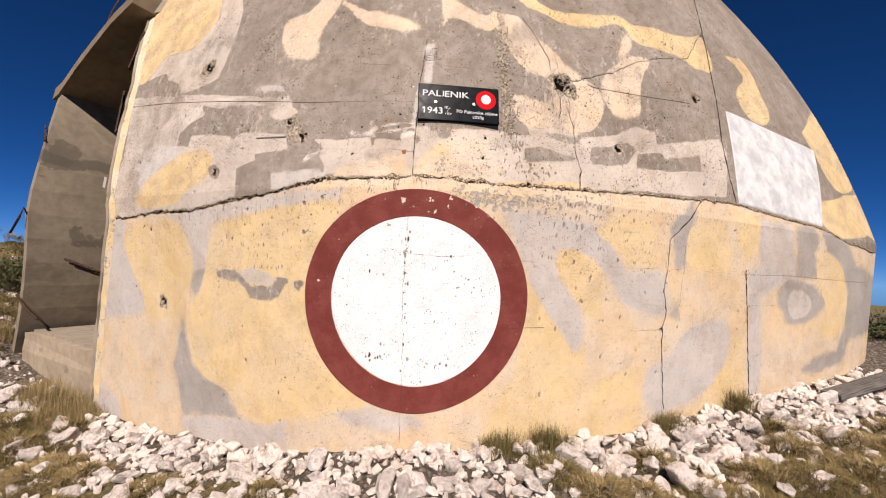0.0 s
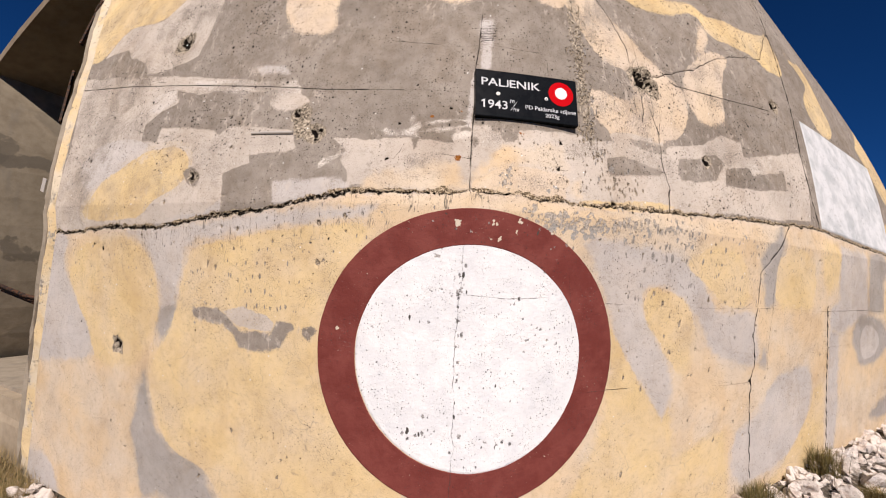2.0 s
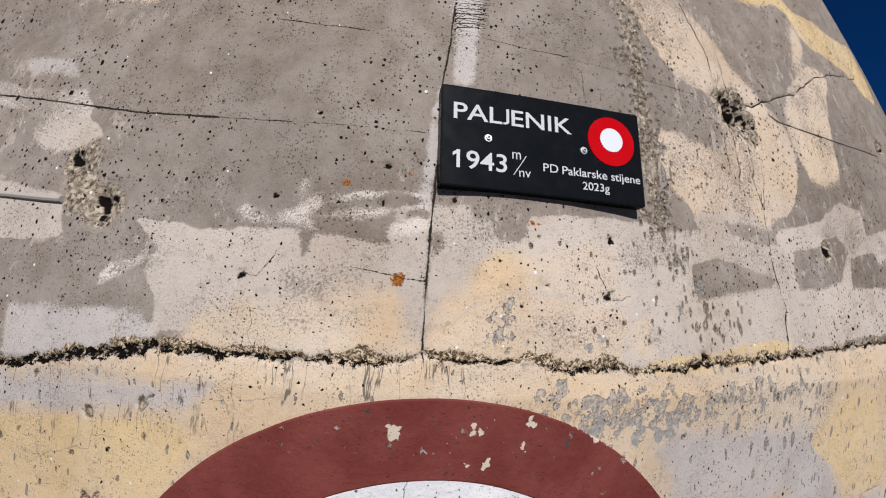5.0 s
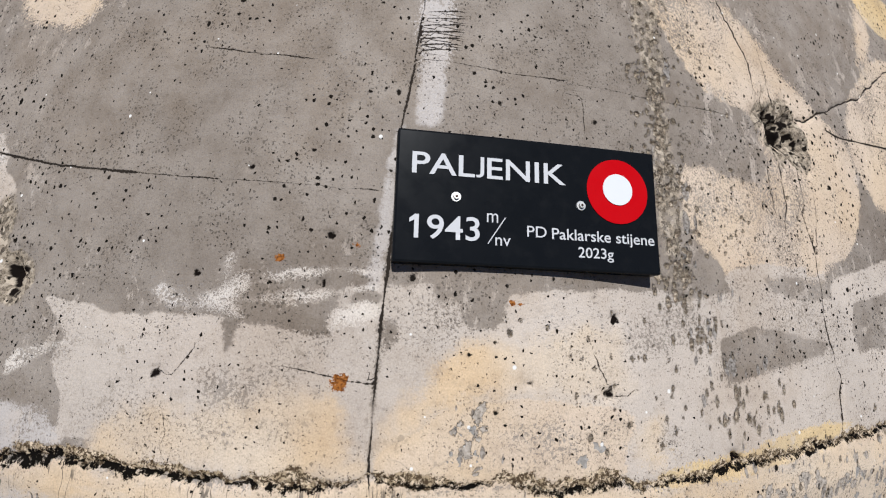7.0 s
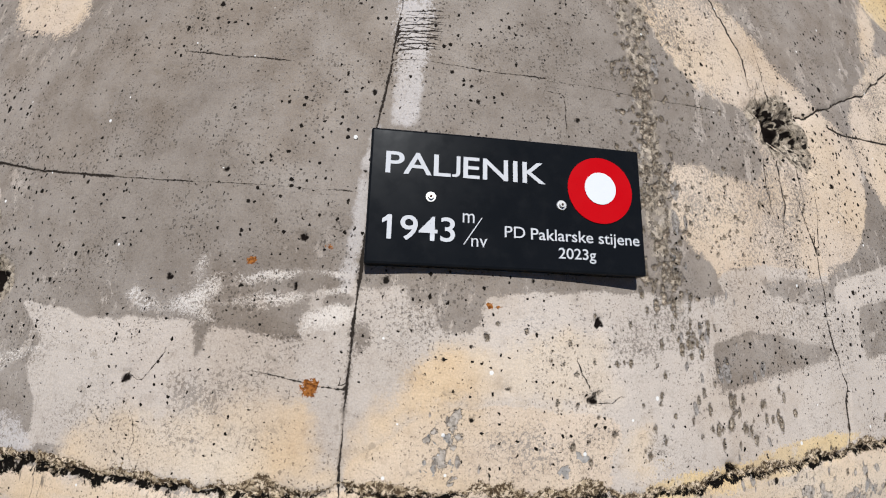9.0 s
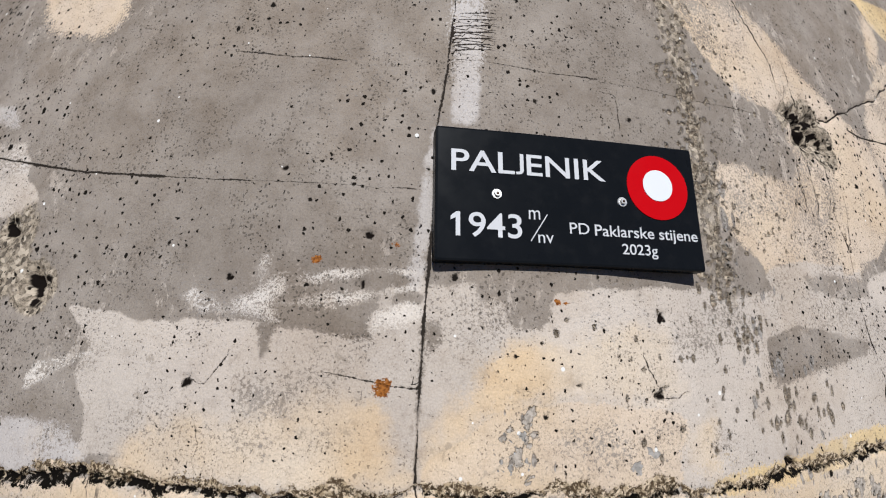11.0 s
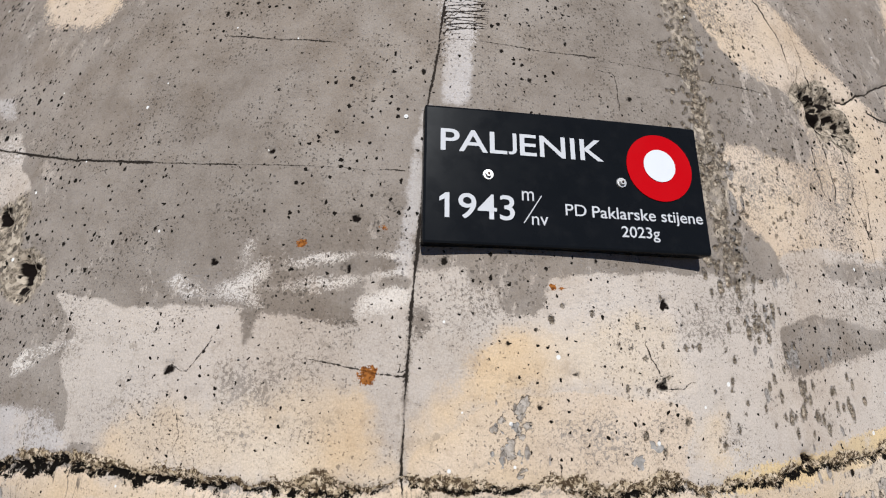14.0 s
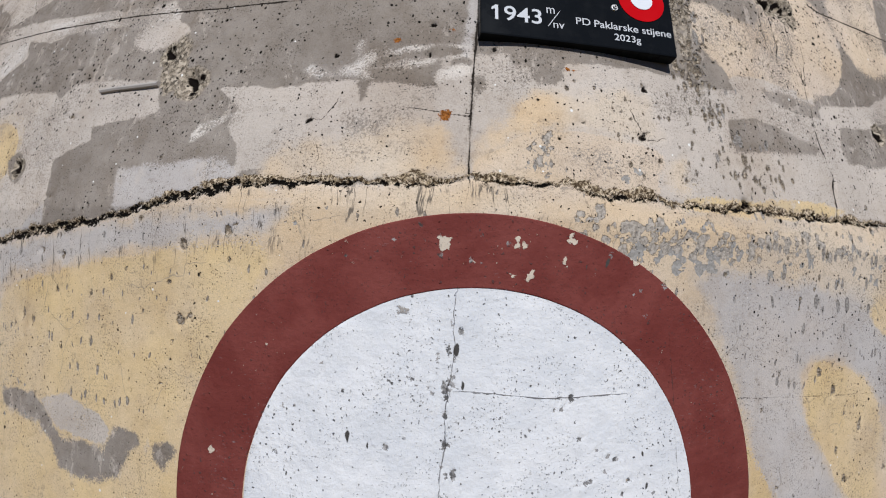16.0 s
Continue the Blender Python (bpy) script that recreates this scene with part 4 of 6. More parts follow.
paint("white", (-1.957, 2.075), (-1.868, 2.126), (-1.740, 2.126), (-1.704, 2.059), (-1.824, 2.013), (-1.929, 2.014), soft=0)
paint("lilac", (-1.180, 2.181), (-0.993, 2.166), (-0.957, 2.114), (-1.075, 2.132), (-1.137, 2.129), soft=0)
paint("lilac", (-2.496, 1.699), (-2.356, 1.849), (-2.063, 1.886), (-1.774, 1.815), (-2.017, 1.701), (-2.184, 1.636), (-2.307, 1.566), soft=1)
paint("yellow", (-2.357, 1.414), (-2.264, 1.535), (-2.203, 1.622), (-2.059, 1.689), (-1.868, 1.779), (-1.662, 1.800), (-1.536, 1.782), (-1.481, 1.724), (-1.474, 1.645), (-1.518, 1.581), (-1.656, 1.533), (-1.745, 1.457), (-1.874, 1.416))
paint("pink", (-1.094, 1.803), (-0.897, 1.801), (-0.861, 1.784), (-0.853, 1.750), (-0.967, 1.743), (-1.063, 1.723), (-1.087, 1.732), soft=0)
paint("lilac", (-0.930, 1.597), (-0.775, 1.599), (-0.631, 1.606), (-0.553, 1.576), (-0.654, 1.529), (-0.758, 1.505), (-0.832, 1.489), (-0.916, 1.485), soft=0)
paint("lilac", (-1.329, 1.452), (-1.211, 1.512), (-1.212, 1.461), (-1.328, 1.430), (-1.542, 1.398), (-1.660, 1.398), (-1.469, 1.442), soft=0)
paint("grey", (-1.512, 1.667), (-1.443, 1.682), (-1.376, 1.640), (-1.390, 1.577), (-1.468, 1.598), soft=1)
paint("pink", (-0.656, 1.783), (-0.602, 1.784), (-0.553, 1.780), (-0.525, 1.766), (-0.423, 1.775), (-0.330, 1.784), (-0.306, 1.781), (-0.291, 1.730), (-0.282, 1.747), (-0.273, 1.777), (-0.223, 1.774), (-0.155, 1.768), (-0.127, 1.764), (-0.138, 1.788), (-0.127, 1.809), (-0.078, 1.819), (-0.054, 1.817), (-0.056, 1.704), (-0.055, 1.636), (-0.054, 1.567), (-0.103, 1.560), (-0.222, 1.553), (-0.369, 1.552), (-0.459, 1.547), (-0.484, 1.552), (-0.496, 1.577), (-0.520, 1.582), (-0.551, 1.578), (-0.561, 1.569), (-0.580, 1.636), (-0.612, 1.682), (-0.595, 1.725), soft=0)
paint("lilac", (-0.828, 1.567), (-0.763, 1.595), (-0.668, 1.603), (-0.601, 1.606), (-0.571, 1.586), (-0.568, 1.564), (-0.607, 1.543), (-0.674, 1.525), (-0.799, 1.514), soft=0)
paint("white", (-0.706, 1.649), (-0.706, 1.673), (-0.689, 1.695), (-0.630, 1.712), (-0.578, 1.720), (-0.610, 1.701), (-0.659, 1.673), soft=0)
paint("grey", (-0.597, 1.550), (-0.562, 1.561), (-0.550, 1.577), (-0.520, 1.584), (-0.496, 1.580), (-0.483, 1.551), (-0.541, 1.547), soft=0)
paint("wash", (-0.486, 1.546), (-0.493, 1.589), (-0.444, 1.617), (-0.390, 1.645), (-0.352, 1.633), (-0.305, 1.659), (-0.264, 1.666), (-0.177, 1.678), (-0.114, 1.676), (-0.089, 1.607), (-0.056, 1.567), (-0.162, 1.559), (-0.369, 1.552), soft=1)
paint("wash", (-0.145, 1.574), (-0.108, 1.606), (-0.060, 1.598), (-0.056, 1.566), (-0.133, 1.559), soft=1)
paint("white", (-0.442, 1.807), (-0.419, 1.827), (-0.390, 1.820), (-0.354, 1.811), (-0.316, 1.827), (-0.315, 1.876), (-0.306, 1.878), (-0.300, 1.844), (-0.273, 1.842), (-0.264, 1.828), (-0.284, 1.802), (-0.274, 1.782), (-0.299, 1.789), (-0.346, 1.793), (-0.396, 1.787), soft=0)
paint("white", (-0.250, 1.840), (-0.201, 1.858), (-0.133, 1.870), (-0.063, 1.868), (-0.063, 1.860), (-0.132, 1.861), (-0.197, 1.848), soft=0)
paint("white", (-0.273, 1.808), (-0.196, 1.824), (-0.130, 1.838), (-0.057, 1.847), (-0.056, 1.838), (-0.129, 1.828), (-0.195, 1.814), (-0.261, 1.806), soft=0)
paint("white", (-0.125, 1.809), (-0.078, 1.819), (-0.054, 1.817), (-0.055, 1.799), (-0.113, 1.791), (-0.130, 1.779), soft=0)
paint("lilac", (-0.026, 2.234), (-0.020, 2.365), (0.037, 2.370), (0.029, 2.238), (0.019, 2.118), (-0.027, 2.117), soft=0)
paint("lilac", (-0.048, 2.109), (-0.058, 2.105), (-0.071, 1.999), (-0.072, 1.911), (-0.062, 1.853), (-0.051, 1.878), (-0.054, 1.991), soft=0)
paint("cream", (-0.908, 2.325), (-0.922, 2.344), (-0.901, 2.399), (-0.914, 2.464), (-0.776, 2.439), (-0.759, 2.370), (-0.752, 2.340), (-0.805, 2.315), soft=1)
paint("pink", (-1.070, 2.011), (-0.901, 2.012), (-0.833, 1.985), (-0.811, 1.952), (-0.838, 1.922), (-0.977, 1.918), soft=1)
paint("pink", (-0.049, 1.844), (0.029, 1.853), (0.034, 1.829), (0.073, 1.831), (0.078, 1.802), (0.091, 1.787), (0.131, 1.793), (0.145, 1.806), (0.152, 1.847), (0.234, 1.858), (0.272, 1.851), (0.447, 1.867), (0.491, 1.842), (0.635, 1.868), (0.663, 1.857), (0.798, 1.854), (0.926, 1.838), (0.890, 1.761), (0.770, 1.782), (0.729, 1.788), (0.665, 1.767), (0.613, 1.752), (0.616, 1.700), (0.743, 1.708), (0.872, 1.718), (0.814, 1.571), (0.697, 1.567), (0.581, 1.561), (0.471, 1.559), (0.385, 1.553), (0.166, 1.567), (0.013, 1.566), (-0.053, 1.567), soft=0)
paint("grey", (-0.046, 1.798), (-0.031, 1.795), (-0.028, 1.776), (-0.041, 1.752), (-0.053, 1.756), soft=0)
paint("cream", (-0.052, 1.575), (-0.037, 1.610), (0.011, 1.639), (0.049, 1.666), (0.088, 1.681), (0.170, 1.684), (0.257, 1.683), (0.351, 1.673), (0.389, 1.650), (0.357, 1.606), (0.367, 1.561), (0.248, 1.562), (0.166, 1.566), (0.013, 1.565), soft=1)
paint("wash", (-0.038, 1.630), (-0.012, 1.679), (0.033, 1.716), (0.073, 1.748), (0.123, 1.772), (0.183, 1.782), (0.247, 1.792), (0.305, 1.789), (0.360, 1.779), (0.357, 1.722), (0.389, 1.689), (0.332, 1.681), (0.257, 1.691), (0.170, 1.691), (0.088, 1.683), (0.049, 1.666), (0.011, 1.635), (-0.018, 1.607), (-0.049, 1.585), soft=1)
paint("wash", (0.474, 1.761), (0.535, 1.744), (0.582, 1.708), (0.584, 1.683), (0.510, 1.701), (0.450, 1.729), soft=1)
paint("wash", (0.364, 1.635), (0.443, 1.653), (0.500, 1.639), (0.512, 1.604), (0.565, 1.592), (0.589, 1.567), (0.473, 1.566), (0.421, 1.585), (0.392, 1.604), soft=1)
paint("wash", (0.006, 1.574), (0.088, 1.586), (0.158, 1.583), (0.167, 1.567), (0.013, 1.565), soft=1)
paint("wash", (0.615, 1.588), (0.709, 1.606), (0.834, 1.625), (0.814, 1.571), (0.698, 1.567), (0.609, 1.564), soft=1)
paint("lilac", (0.618, 1.682), (0.691, 1.699), (0.869, 1.712), (0.835, 1.628), (0.711, 1.610), (0.617, 1.596), soft=0)
paint("cream", (0.360, 2.640), (0.439, 2.538), (0.510, 2.416), (0.543, 2.362), (0.597, 2.309), (0.669, 2.267), (0.751, 2.254), (0.797, 2.245), (0.790, 2.134), (0.780, 2.102), (0.687, 2.094), (0.579, 2.120), (0.520, 2.099), (0.514, 2.033), (0.545, 1.975), (0.589, 1.919), (0.651, 1.885), (0.787, 1.895), (0.935, 1.920), (1.088, 1.963), (1.138, 2.032), (1.183, 2.130), (1.191, 2.225), (1.129, 2.278), (1.050, 2.318), (0.985, 2.362), (0.906, 2.400), (0.853, 2.458), (0.809, 2.485), (0.738, 2.530), (0.672, 2.592), (0.600, 2.670), soft=1)
paint("yellow", (0.588, 2.913), (0.641, 2.756), (0.800, 2.730), (0.968, 2.690), (1.204, 2.731), (1.483, 2.860), (1.557, 2.710), (1.768, 2.721), (2.084, 2.721), (2.127, 2.664), (2.379, 2.669), (2.457, 2.768), (2.432, 3.048), (2.281, 2.975), (2.017, 2.913), (1.776, 2.920), (1.590, 2.863), (1.475, 2.926), (1.129, 2.819), (0.806, 2.767), (0.702, 2.946), soft=1)
paint("pink", (0.600, 1.905), (0.700, 1.925), (0.820, 1.925), (0.940, 1.935), (0.960, 1.860), (0.780, 1.845), (0.640, 1.850), soft=1)
paint("cream", (1.025, 2.225), (1.126, 2.266), (1.159, 2.194), (1.142, 2.075), (1.053, 1.959), (0.923, 1.909), (0.863, 1.906), (0.961, 2.061), soft=1)
paint("cream", (1.436, 2.578), (1.628, 2.618), (1.684, 2.587), (1.557, 2.423), (1.491, 2.240), (1.498, 2.152), (1.385, 2.087), (1.269, 2.086), (1.192, 2.173), (1.167, 2.295), (1.239, 2.393), (1.342, 2.485), soft=1)
paint("cream", (1.505, 2.790), (1.546, 2.707), (1.450, 2.573), (1.334, 2.491), (1.403, 2.628), soft=1)
paint("pink", (0.445, 1.833), (0.657, 1.859), (0.861, 1.853), (0.939, 1.868), (0.985, 1.903), (1.247, 1.961), (1.412, 2.045), (1.587, 2.042), (1.591, 1.952), (1.971, 2.037), (2.271, 2.108), (2.334, 2.004), (2.235, 1.673), (1.867, 1.635), (1.479, 1.622), (0.920, 1.572), (0.587, 1.544), (0.422, 1.548), soft=0)
paint("grey", (0.585, 1.777), (0.684, 1.806), (0.793, 1.784), (0.931, 1.767), (0.906, 1.742), (0.595, 1.698), (0.580, 1.736), soft=0)
paint("grey", (0.731, 1.893), (0.839, 1.904), (0.967, 1.893), (0.961, 1.863), (0.854, 1.854), (0.761, 1.864), soft=0)
paint("grey", (1.052, 1.847), (1.175, 1.876), (1.338, 1.925), (1.404, 1.884), (1.313, 1.782), (1.173, 1.749), (1.047, 1.741), (1.032, 1.792), soft=0)
paint("grey", (1.412, 1.856), (1.626, 1.904), (1.653, 1.859), (1.888, 1.905), (2.007, 1.940), (1.997, 1.819), (1.663, 1.781), (1.392, 1.763), soft=0)
paint("white", (1.673, 1.963), (1.896, 2.019), (1.875, 1.922), (1.651, 1.873), soft=0)
paint("grey", (1.723, 2.106), (2.146, 2.225), (2.150, 2.104), (2.007, 2.040), (1.627, 1.961), soft=0)
paint("yellow", (0.424, 1.575), (0.622, 1.587), (0.855, 1.616), (1.019, 1.598), (0.847, 1.563), (0.587, 1.544), (0.422, 1.544), soft=1)
paint("lilac", (-2.836, 1.317), (-2.431, 1.342), (-2.525, 1.165), (-2.406, 1.021), (-2.309, 0.921), (-2.199, 0.805), (-2.176, 0.662), (-2.650, 0.591), (-2.990, 0.557), (-2.937, 0.935), soft=1)
paint("lilac", (-1.882, 1.364), (-1.413, 1.405), (-0.995, 1.450), (-0.669, 1.475), (-0.423, 1.492), (-0.472, 1.443), (-0.649, 1.422), (-0.824, 1.401), (-1.085, 1.362), (-1.358, 1.327), (-1.428, 1.278), (-1.461, 1.143), (-1.477, 1.017), (-1.511, 0.908), (-1.611, 0.828), (-1.587, 0.958), (-1.606, 1.103), (-1.699, 1.249), soft=0)
paint("shade", (-1.612, 0.993), (-1.449, 1.022), (-1.415, 0.966), (-1.493, 0.905), (-1.611, 0.828), soft=1)
paint("yellow", (-2.473, 1.124), (-2.357, 1.283), (-1.882, 1.341), (-1.750, 1.287), (-1.649, 1.176), (-1.606, 1.030), (-1.623, 0.919), (-1.672, 0.842), (-1.787, 0.683), (-2.078, 0.647), (-2.183, 0.705), (-2.230, 0.844), (-2.357, 0.960), soft=1)
paint("yellow", (-1.417, 1.278), (-1.085, 1.352), (-0.649, 1.416), (-0.422, 1.434), (-0.537, 1.227), (-0.642, 1.037), (-0.656, 0.784), (-0.577, 0.601), (-0.361, 0.436), (-0.240, 0.330), (-0.340, 0.290), (-0.569, 0.230), (-0.784, 0.184), (-0.933, 0.115), (-1.109, 0.143), (-1.209, 0.246), (-1.281, 0.276), (-1.490, 0.313), (-1.609, 0.434), (-1.671, 0.612), (-1.629, 0.771), (-1.505, 0.897), soft=1)
paint("grey", (-1.373, 1.012), (-1.213, 1.026), (-1.134, 0.998), (-1.099, 0.958), (-1.069, 0.934), (-0.999, 0.936), (-0.900, 0.937), (-0.864, 0.989), (-0.787, 0.996), (-0.773, 0.965), (-0.810, 0.940), (-0.847, 0.882), (-0.968, 0.851), (-1.069, 0.857), (-1.100, 0.904), (-1.163, 0.947), (-1.309, 0.968), (-1.361, 0.975), soft=0)
paint("grey", (-0.750, 0.965), (-0.688, 0.985), (-0.661, 0.968), (-0.705, 0.927), soft=0)
paint("pink", (-1.166, 1.016), (-1.061, 1.038), (-0.919, 1.010), (-0.880, 0.974), (-0.900, 0.942), (-1.0, 0.945), (-1.081, 0.951), soft=0)
paint("shade", (-1.703, 0.661), (-1.684, 0.543), (-1.609, 0.405), (-1.490, 0.327), (-1.270, 0.274), (-1.208, 0.177), (-1.167, 0.139), (-1.321, 0.092), (-1.577, 0.078), (-1.700, 0.008), (-1.746, 0.196), (-1.805, 0.338), (-1.754, 0.535), soft=0)
paint("lilac", (-1.732, 0.028), (-1.322, 0.099), (-1.118, 0.131), (-0.942, 0.110), (-0.784, 0.184), (-0.781, -0.004), (-1.636, -0.195), soft=0)
paint("lilac", (-0.461, 0.276), (-0.323, 0.292), (-0.240, 0.324), (-0.125, 0.293), (0.036, 0.280), (0.054, 0.234), (-0.089, 0.201), (-0.286, 0.197), (-0.407, 0.230), soft=1)
paint("lilac", (-2.993, 0.015), (-2.652, 0.032), (-2.475, -0.149), (-2.519, -0.373), (-2.944, -0.480))
paint("lilac", (0.432, 1.421), (0.655, 1.408), (0.880, 1.400), (1.076, 1.376), (1.264, 1.191), (1.334, 1.111), (1.653, 1.130), (1.666, 1.014), (1.743, 0.876), (1.636, 0.836), (1.440, 0.871), (1.275, 0.940), (1.226, 1.039), (1.018, 1.206), (0.857, 1.230), (0.803, 1.188), (0.815, 1.092), (0.927, 0.965), (1.004, 0.866), (1.027, 0.699), (0.982, 0.617), (0.903, 0.701), (0.834, 0.781), (0.727, 0.887), (0.638, 0.991), (0.607, 1.122), (0.507, 1.303), soft=1)
paint("yellow", (0.803, 1.188), (0.857, 1.230), (1.018, 1.206), (1.175, 1.078), (1.134, 0.840), (1.051, 0.840), (0.927, 0.965), (0.815, 1.092), soft=1)
paint("yellow", (1.052, 1.367), (1.378, 1.475), (1.561, 1.341), (1.581, 1.156), (1.413, 1.135), (1.270, 1.212), (1.097, 1.324), soft=1)
paint("yellow", (0.612, 1.059), (0.644, 1.013), (0.734, 0.887), (0.903, 0.701), (0.983, 0.610), (1.025, 0.686), (1.081, 0.434), (1.453, 0.520), (1.544, 0.099), (0.959, 0.073), (0.404, 0.121), (0.491, 0.337), (0.613, 0.585), (0.650, 0.839), soft=0)
paint("lilac", (1.878, 0.763), (2.228, 0.843), (2.351, 0.713), (2.340, 0.512), (2.186, 0.324), (1.861, 0.228), (1.582, 0.194), (1.519, 0.474), (1.719, 0.544), soft=1)
paint("shade", (1.652, 1.412), (1.864, 1.594), (1.878, 1.512), (1.817, 1.321), (1.831, 1.159), (1.754, 1.141), (1.697, 1.277), soft=0)
paint("shade", (1.752, 0.931), (1.795, 0.920), (1.790, 0.831), (1.730, 0.854), soft=0)
paint("yellow", (1.854, 1.465), (2.229, 1.481), (2.282, 1.192), (2.212, 1.142), (1.827, 1.151), (1.817, 1.321), soft=1)
paint("yellow", (2.082, 0.274), (2.353, 0.511), (2.384, 0.672), (2.538, 0.666), (2.648, 0.050), (1.897, 0.149), soft=1)
paint("lilac", (2.535, 1.017), (2.694, 0.998), (2.783, 0.485), (2.779, 0.077), (2.678, 0.046), soft=0)
paint("yellow", (2.767, 3.140), (2.988, 3.065), (3.195, 2.930), (3.181, 2.694), (3.235, 2.543), (3.079, 2.368), (2.817, 2.364), (2.692, 2.458), (2.686, 2.608), (2.964, 2.786), (2.873, 2.907), (2.702, 2.933), soft=1)
paint("grey", (2.755, 3.124), (2.981, 3.252), (3.070, 3.090), (2.976, 2.995), (2.712, 2.947), soft=0)
paint("yellow", (5.941, 3.402), (5.558, 3.049), (5.342, 2.610), (5.159, 2.181), (4.339, 1.931), (4.011, 1.970), (3.896, 2.283), (3.804, 2.554), soft=1)
paint("yellow", (3.713, 1.838), (5.905, 2.168), (5.770, 1.979), (5.834, 1.786), (3.984, 1.470), (3.639, 1.524), (3.550, 1.647), soft=1)
paint("yellow", (5.854, 1.482), (4.374, 1.560), (4.947, 1.675), (5.070, 1.480), (5.080, 1.390), soft=1)
paint("lilac", (2.618, 1.547), (3.069, 1.525), (3.214, 1.095), (3.001, 1.063), (2.724, 0.999), (2.542, 1.022), (2.522, 1.153), (2.653, 1.207), soft=0)
paint("yellow", (2.316, 1.560), (2.618, 1.547), (2.626, 1.331), (2.502, 1.234), (2.385, 1.317), soft=1)
paint("shade", (3.139, 1.531), (3.431, 1.555), (3.511, 1.420), (3.432, 1.351), (3.506, 1.139), (3.191, 1.130), (3.177, 1.363), soft=0)
paint("shade", (2.919, 0.966), (2.989, 1.081), (3.125, 1.119), (3.461, 1.082), (3.692, 0.938), (3.596, 0.838), (3.425, 0.774), (3.171, 0.747), (3.057, 0.825), soft=1)
paint("lilac", (3.075, 0.914), (3.122, 1.039), (3.337, 1.029), (3.490, 0.914), (3.374, 0.812), (3.181, 0.787), soft=1)
paint("shade", (3.526, 1.544), (3.986, 1.460), (4.229, 1.271), (5.757, 1.047), (5.836, 0.728), (4.205, 0.604), (4.099, 0.406), (3.592, 0.332), (3.387, 0.375), (3.568, 0.467), (3.959, 0.515), (4.091, 0.710), (4.096, 1.014), (3.917, 1.259), (3.610, 1.389), soft=0)
paint("yellow", (3.591, 1.388), (3.917, 1.259), (4.084, 1.014), (4.091, 0.710), (3.832, 0.619), (3.578, 0.676), (3.744, 0.817), (3.692, 0.938), (3.516, 1.078), (3.471, 1.334), soft=1)


def sheet(name, s, z, lift, material, parent, label="", extra=None, wrap=False):
    """A skin on the wall from grids of s and z, with the wall's relief."""
    out, dirt_shade, raw, fine, close, wide, main, cup, chipped = relief(s, z)
    pts = on_wall(s, z, out + lift).reshape(-1, 3)
    rows, cols = s.shape
    k = np.arange(rows * cols).reshape(rows, cols)
    a, b, c, d = k[:-1, :-1], k[:-1, 1:], k[1:, 1:], k[1:, :-1]
    quads = np.stack([a, b, c, d], -1).reshape(-1, 4)
    me = bpy.data.meshes.new(name)
    me.vertices.add(len(pts))
    me.vertices.foreach_set("co", pts.ravel())
    me.loops.add(quads.size)
    me.loops.foreach_set("vertex_index", quads.ravel())
    me.polygons.add(len(quads))
    me.polygons.foreach_set("loop_start", np.arange(0, quads.size, 4))
    me.polygons.foreach_set("use_smooth", np.ones(len(quads), bool))
    me.update(calc_edges=True)
    layer = me.uv_layers.new(name="UVMap")
    flat = np.stack([s.ravel(), z.ravel()], 1)
    layer.data.foreach_set("uv", flat[quads.ravel()].ravel())
    for key, value in {"dirt_shade": dirt_shade, "raw": raw, "line": fine, "near": close, "wide": wide, "main": main, "cup": cup, "flat": chipped, **(extra or {})}.items():
        me.attributes.new(key, "FLOAT", "POINT").data.foreach_set("value", np.ascontiguousarray(value, dtype=np.float32).ravel())
    me.materials.append(material)
    ob = new(name, me)
    ob.parent = parent
    return tagged(ob, label) if label else ob


bunker = thing("bunker", "domed concrete bunker in worn yellow and grey camouflage paint", "bunker")
pitted = np.zeros(GRID_S.shape)
for s0, z0, rs, rz, amount in ((0.50, 2.15, 0.07, 0.50, 1.0), (0.62, 1.70, 0.12, 0.20, 1.0), (1.0, 1.42, 0.55, 0.15, 0.9), (-1.0, 1.36, 0.5, 0.10, 0.35), (1.35, 1.25, 0.5, 0.35, 0.5),
                               (-0.95, 1.15, 0.35, 0.2, 0.55), (0.1, 1.62, 0.10, 0.07, 0.5), (0.75, 1.30, 0.2, 0.2, 0.7)):
    pitted = np.maximum(pitted, amount * (1 - ramp(np.hypot((GRID_S - s0) / rs, (GRID_Z - z0) / rz), 0.45, 1.15)))
def zone(*spots):
    field = np.zeros(GRID_S.shape)
    for s0, z0, rs, rz, amount in spots:
        field = np.maximum(field, amount * (1 - ramp(np.hypot((GRID_S - s0) / rs, (GRID_Z - z0) / rz), 0.4, 1.2)))
    return field


under = np.interp(GRID_S, BREAK[:, 0], BREAK[:, 1]) - GRID_Z
pitted = np.maximum(pitted, 0.42 * ramp(under, 0.0, 0.03) * (1 - ramp(under, 0.2, 0.5)))
flaked = zone((0.42, 1.46, 0.26, 0.09, 1.0), (0.75, 1.45, 0.2, 0.08, 0.85), (1.0, 1.46, 0.25, 0.10, 0.8), (0.08, 1.615, 0.05, 0.05, 0.8), (0.30, 1.62, 0.12, 0.07, 0.72), (1.5, 1.5, 0.4, 0.1, 0.6), (-0.45, 1.47, 0.2, 0.06, 0.7), (-1.3, 1.0, 0.2, 0.1, 0.6))
runs = ramp(under, 0.0, 0.02) * (1 - ramp(under, 0.07, 0.22)) * (1 - ramp(GRID_S, 0.1, 0.5)) * ramp(GRID_S, -2.2, -1.6)
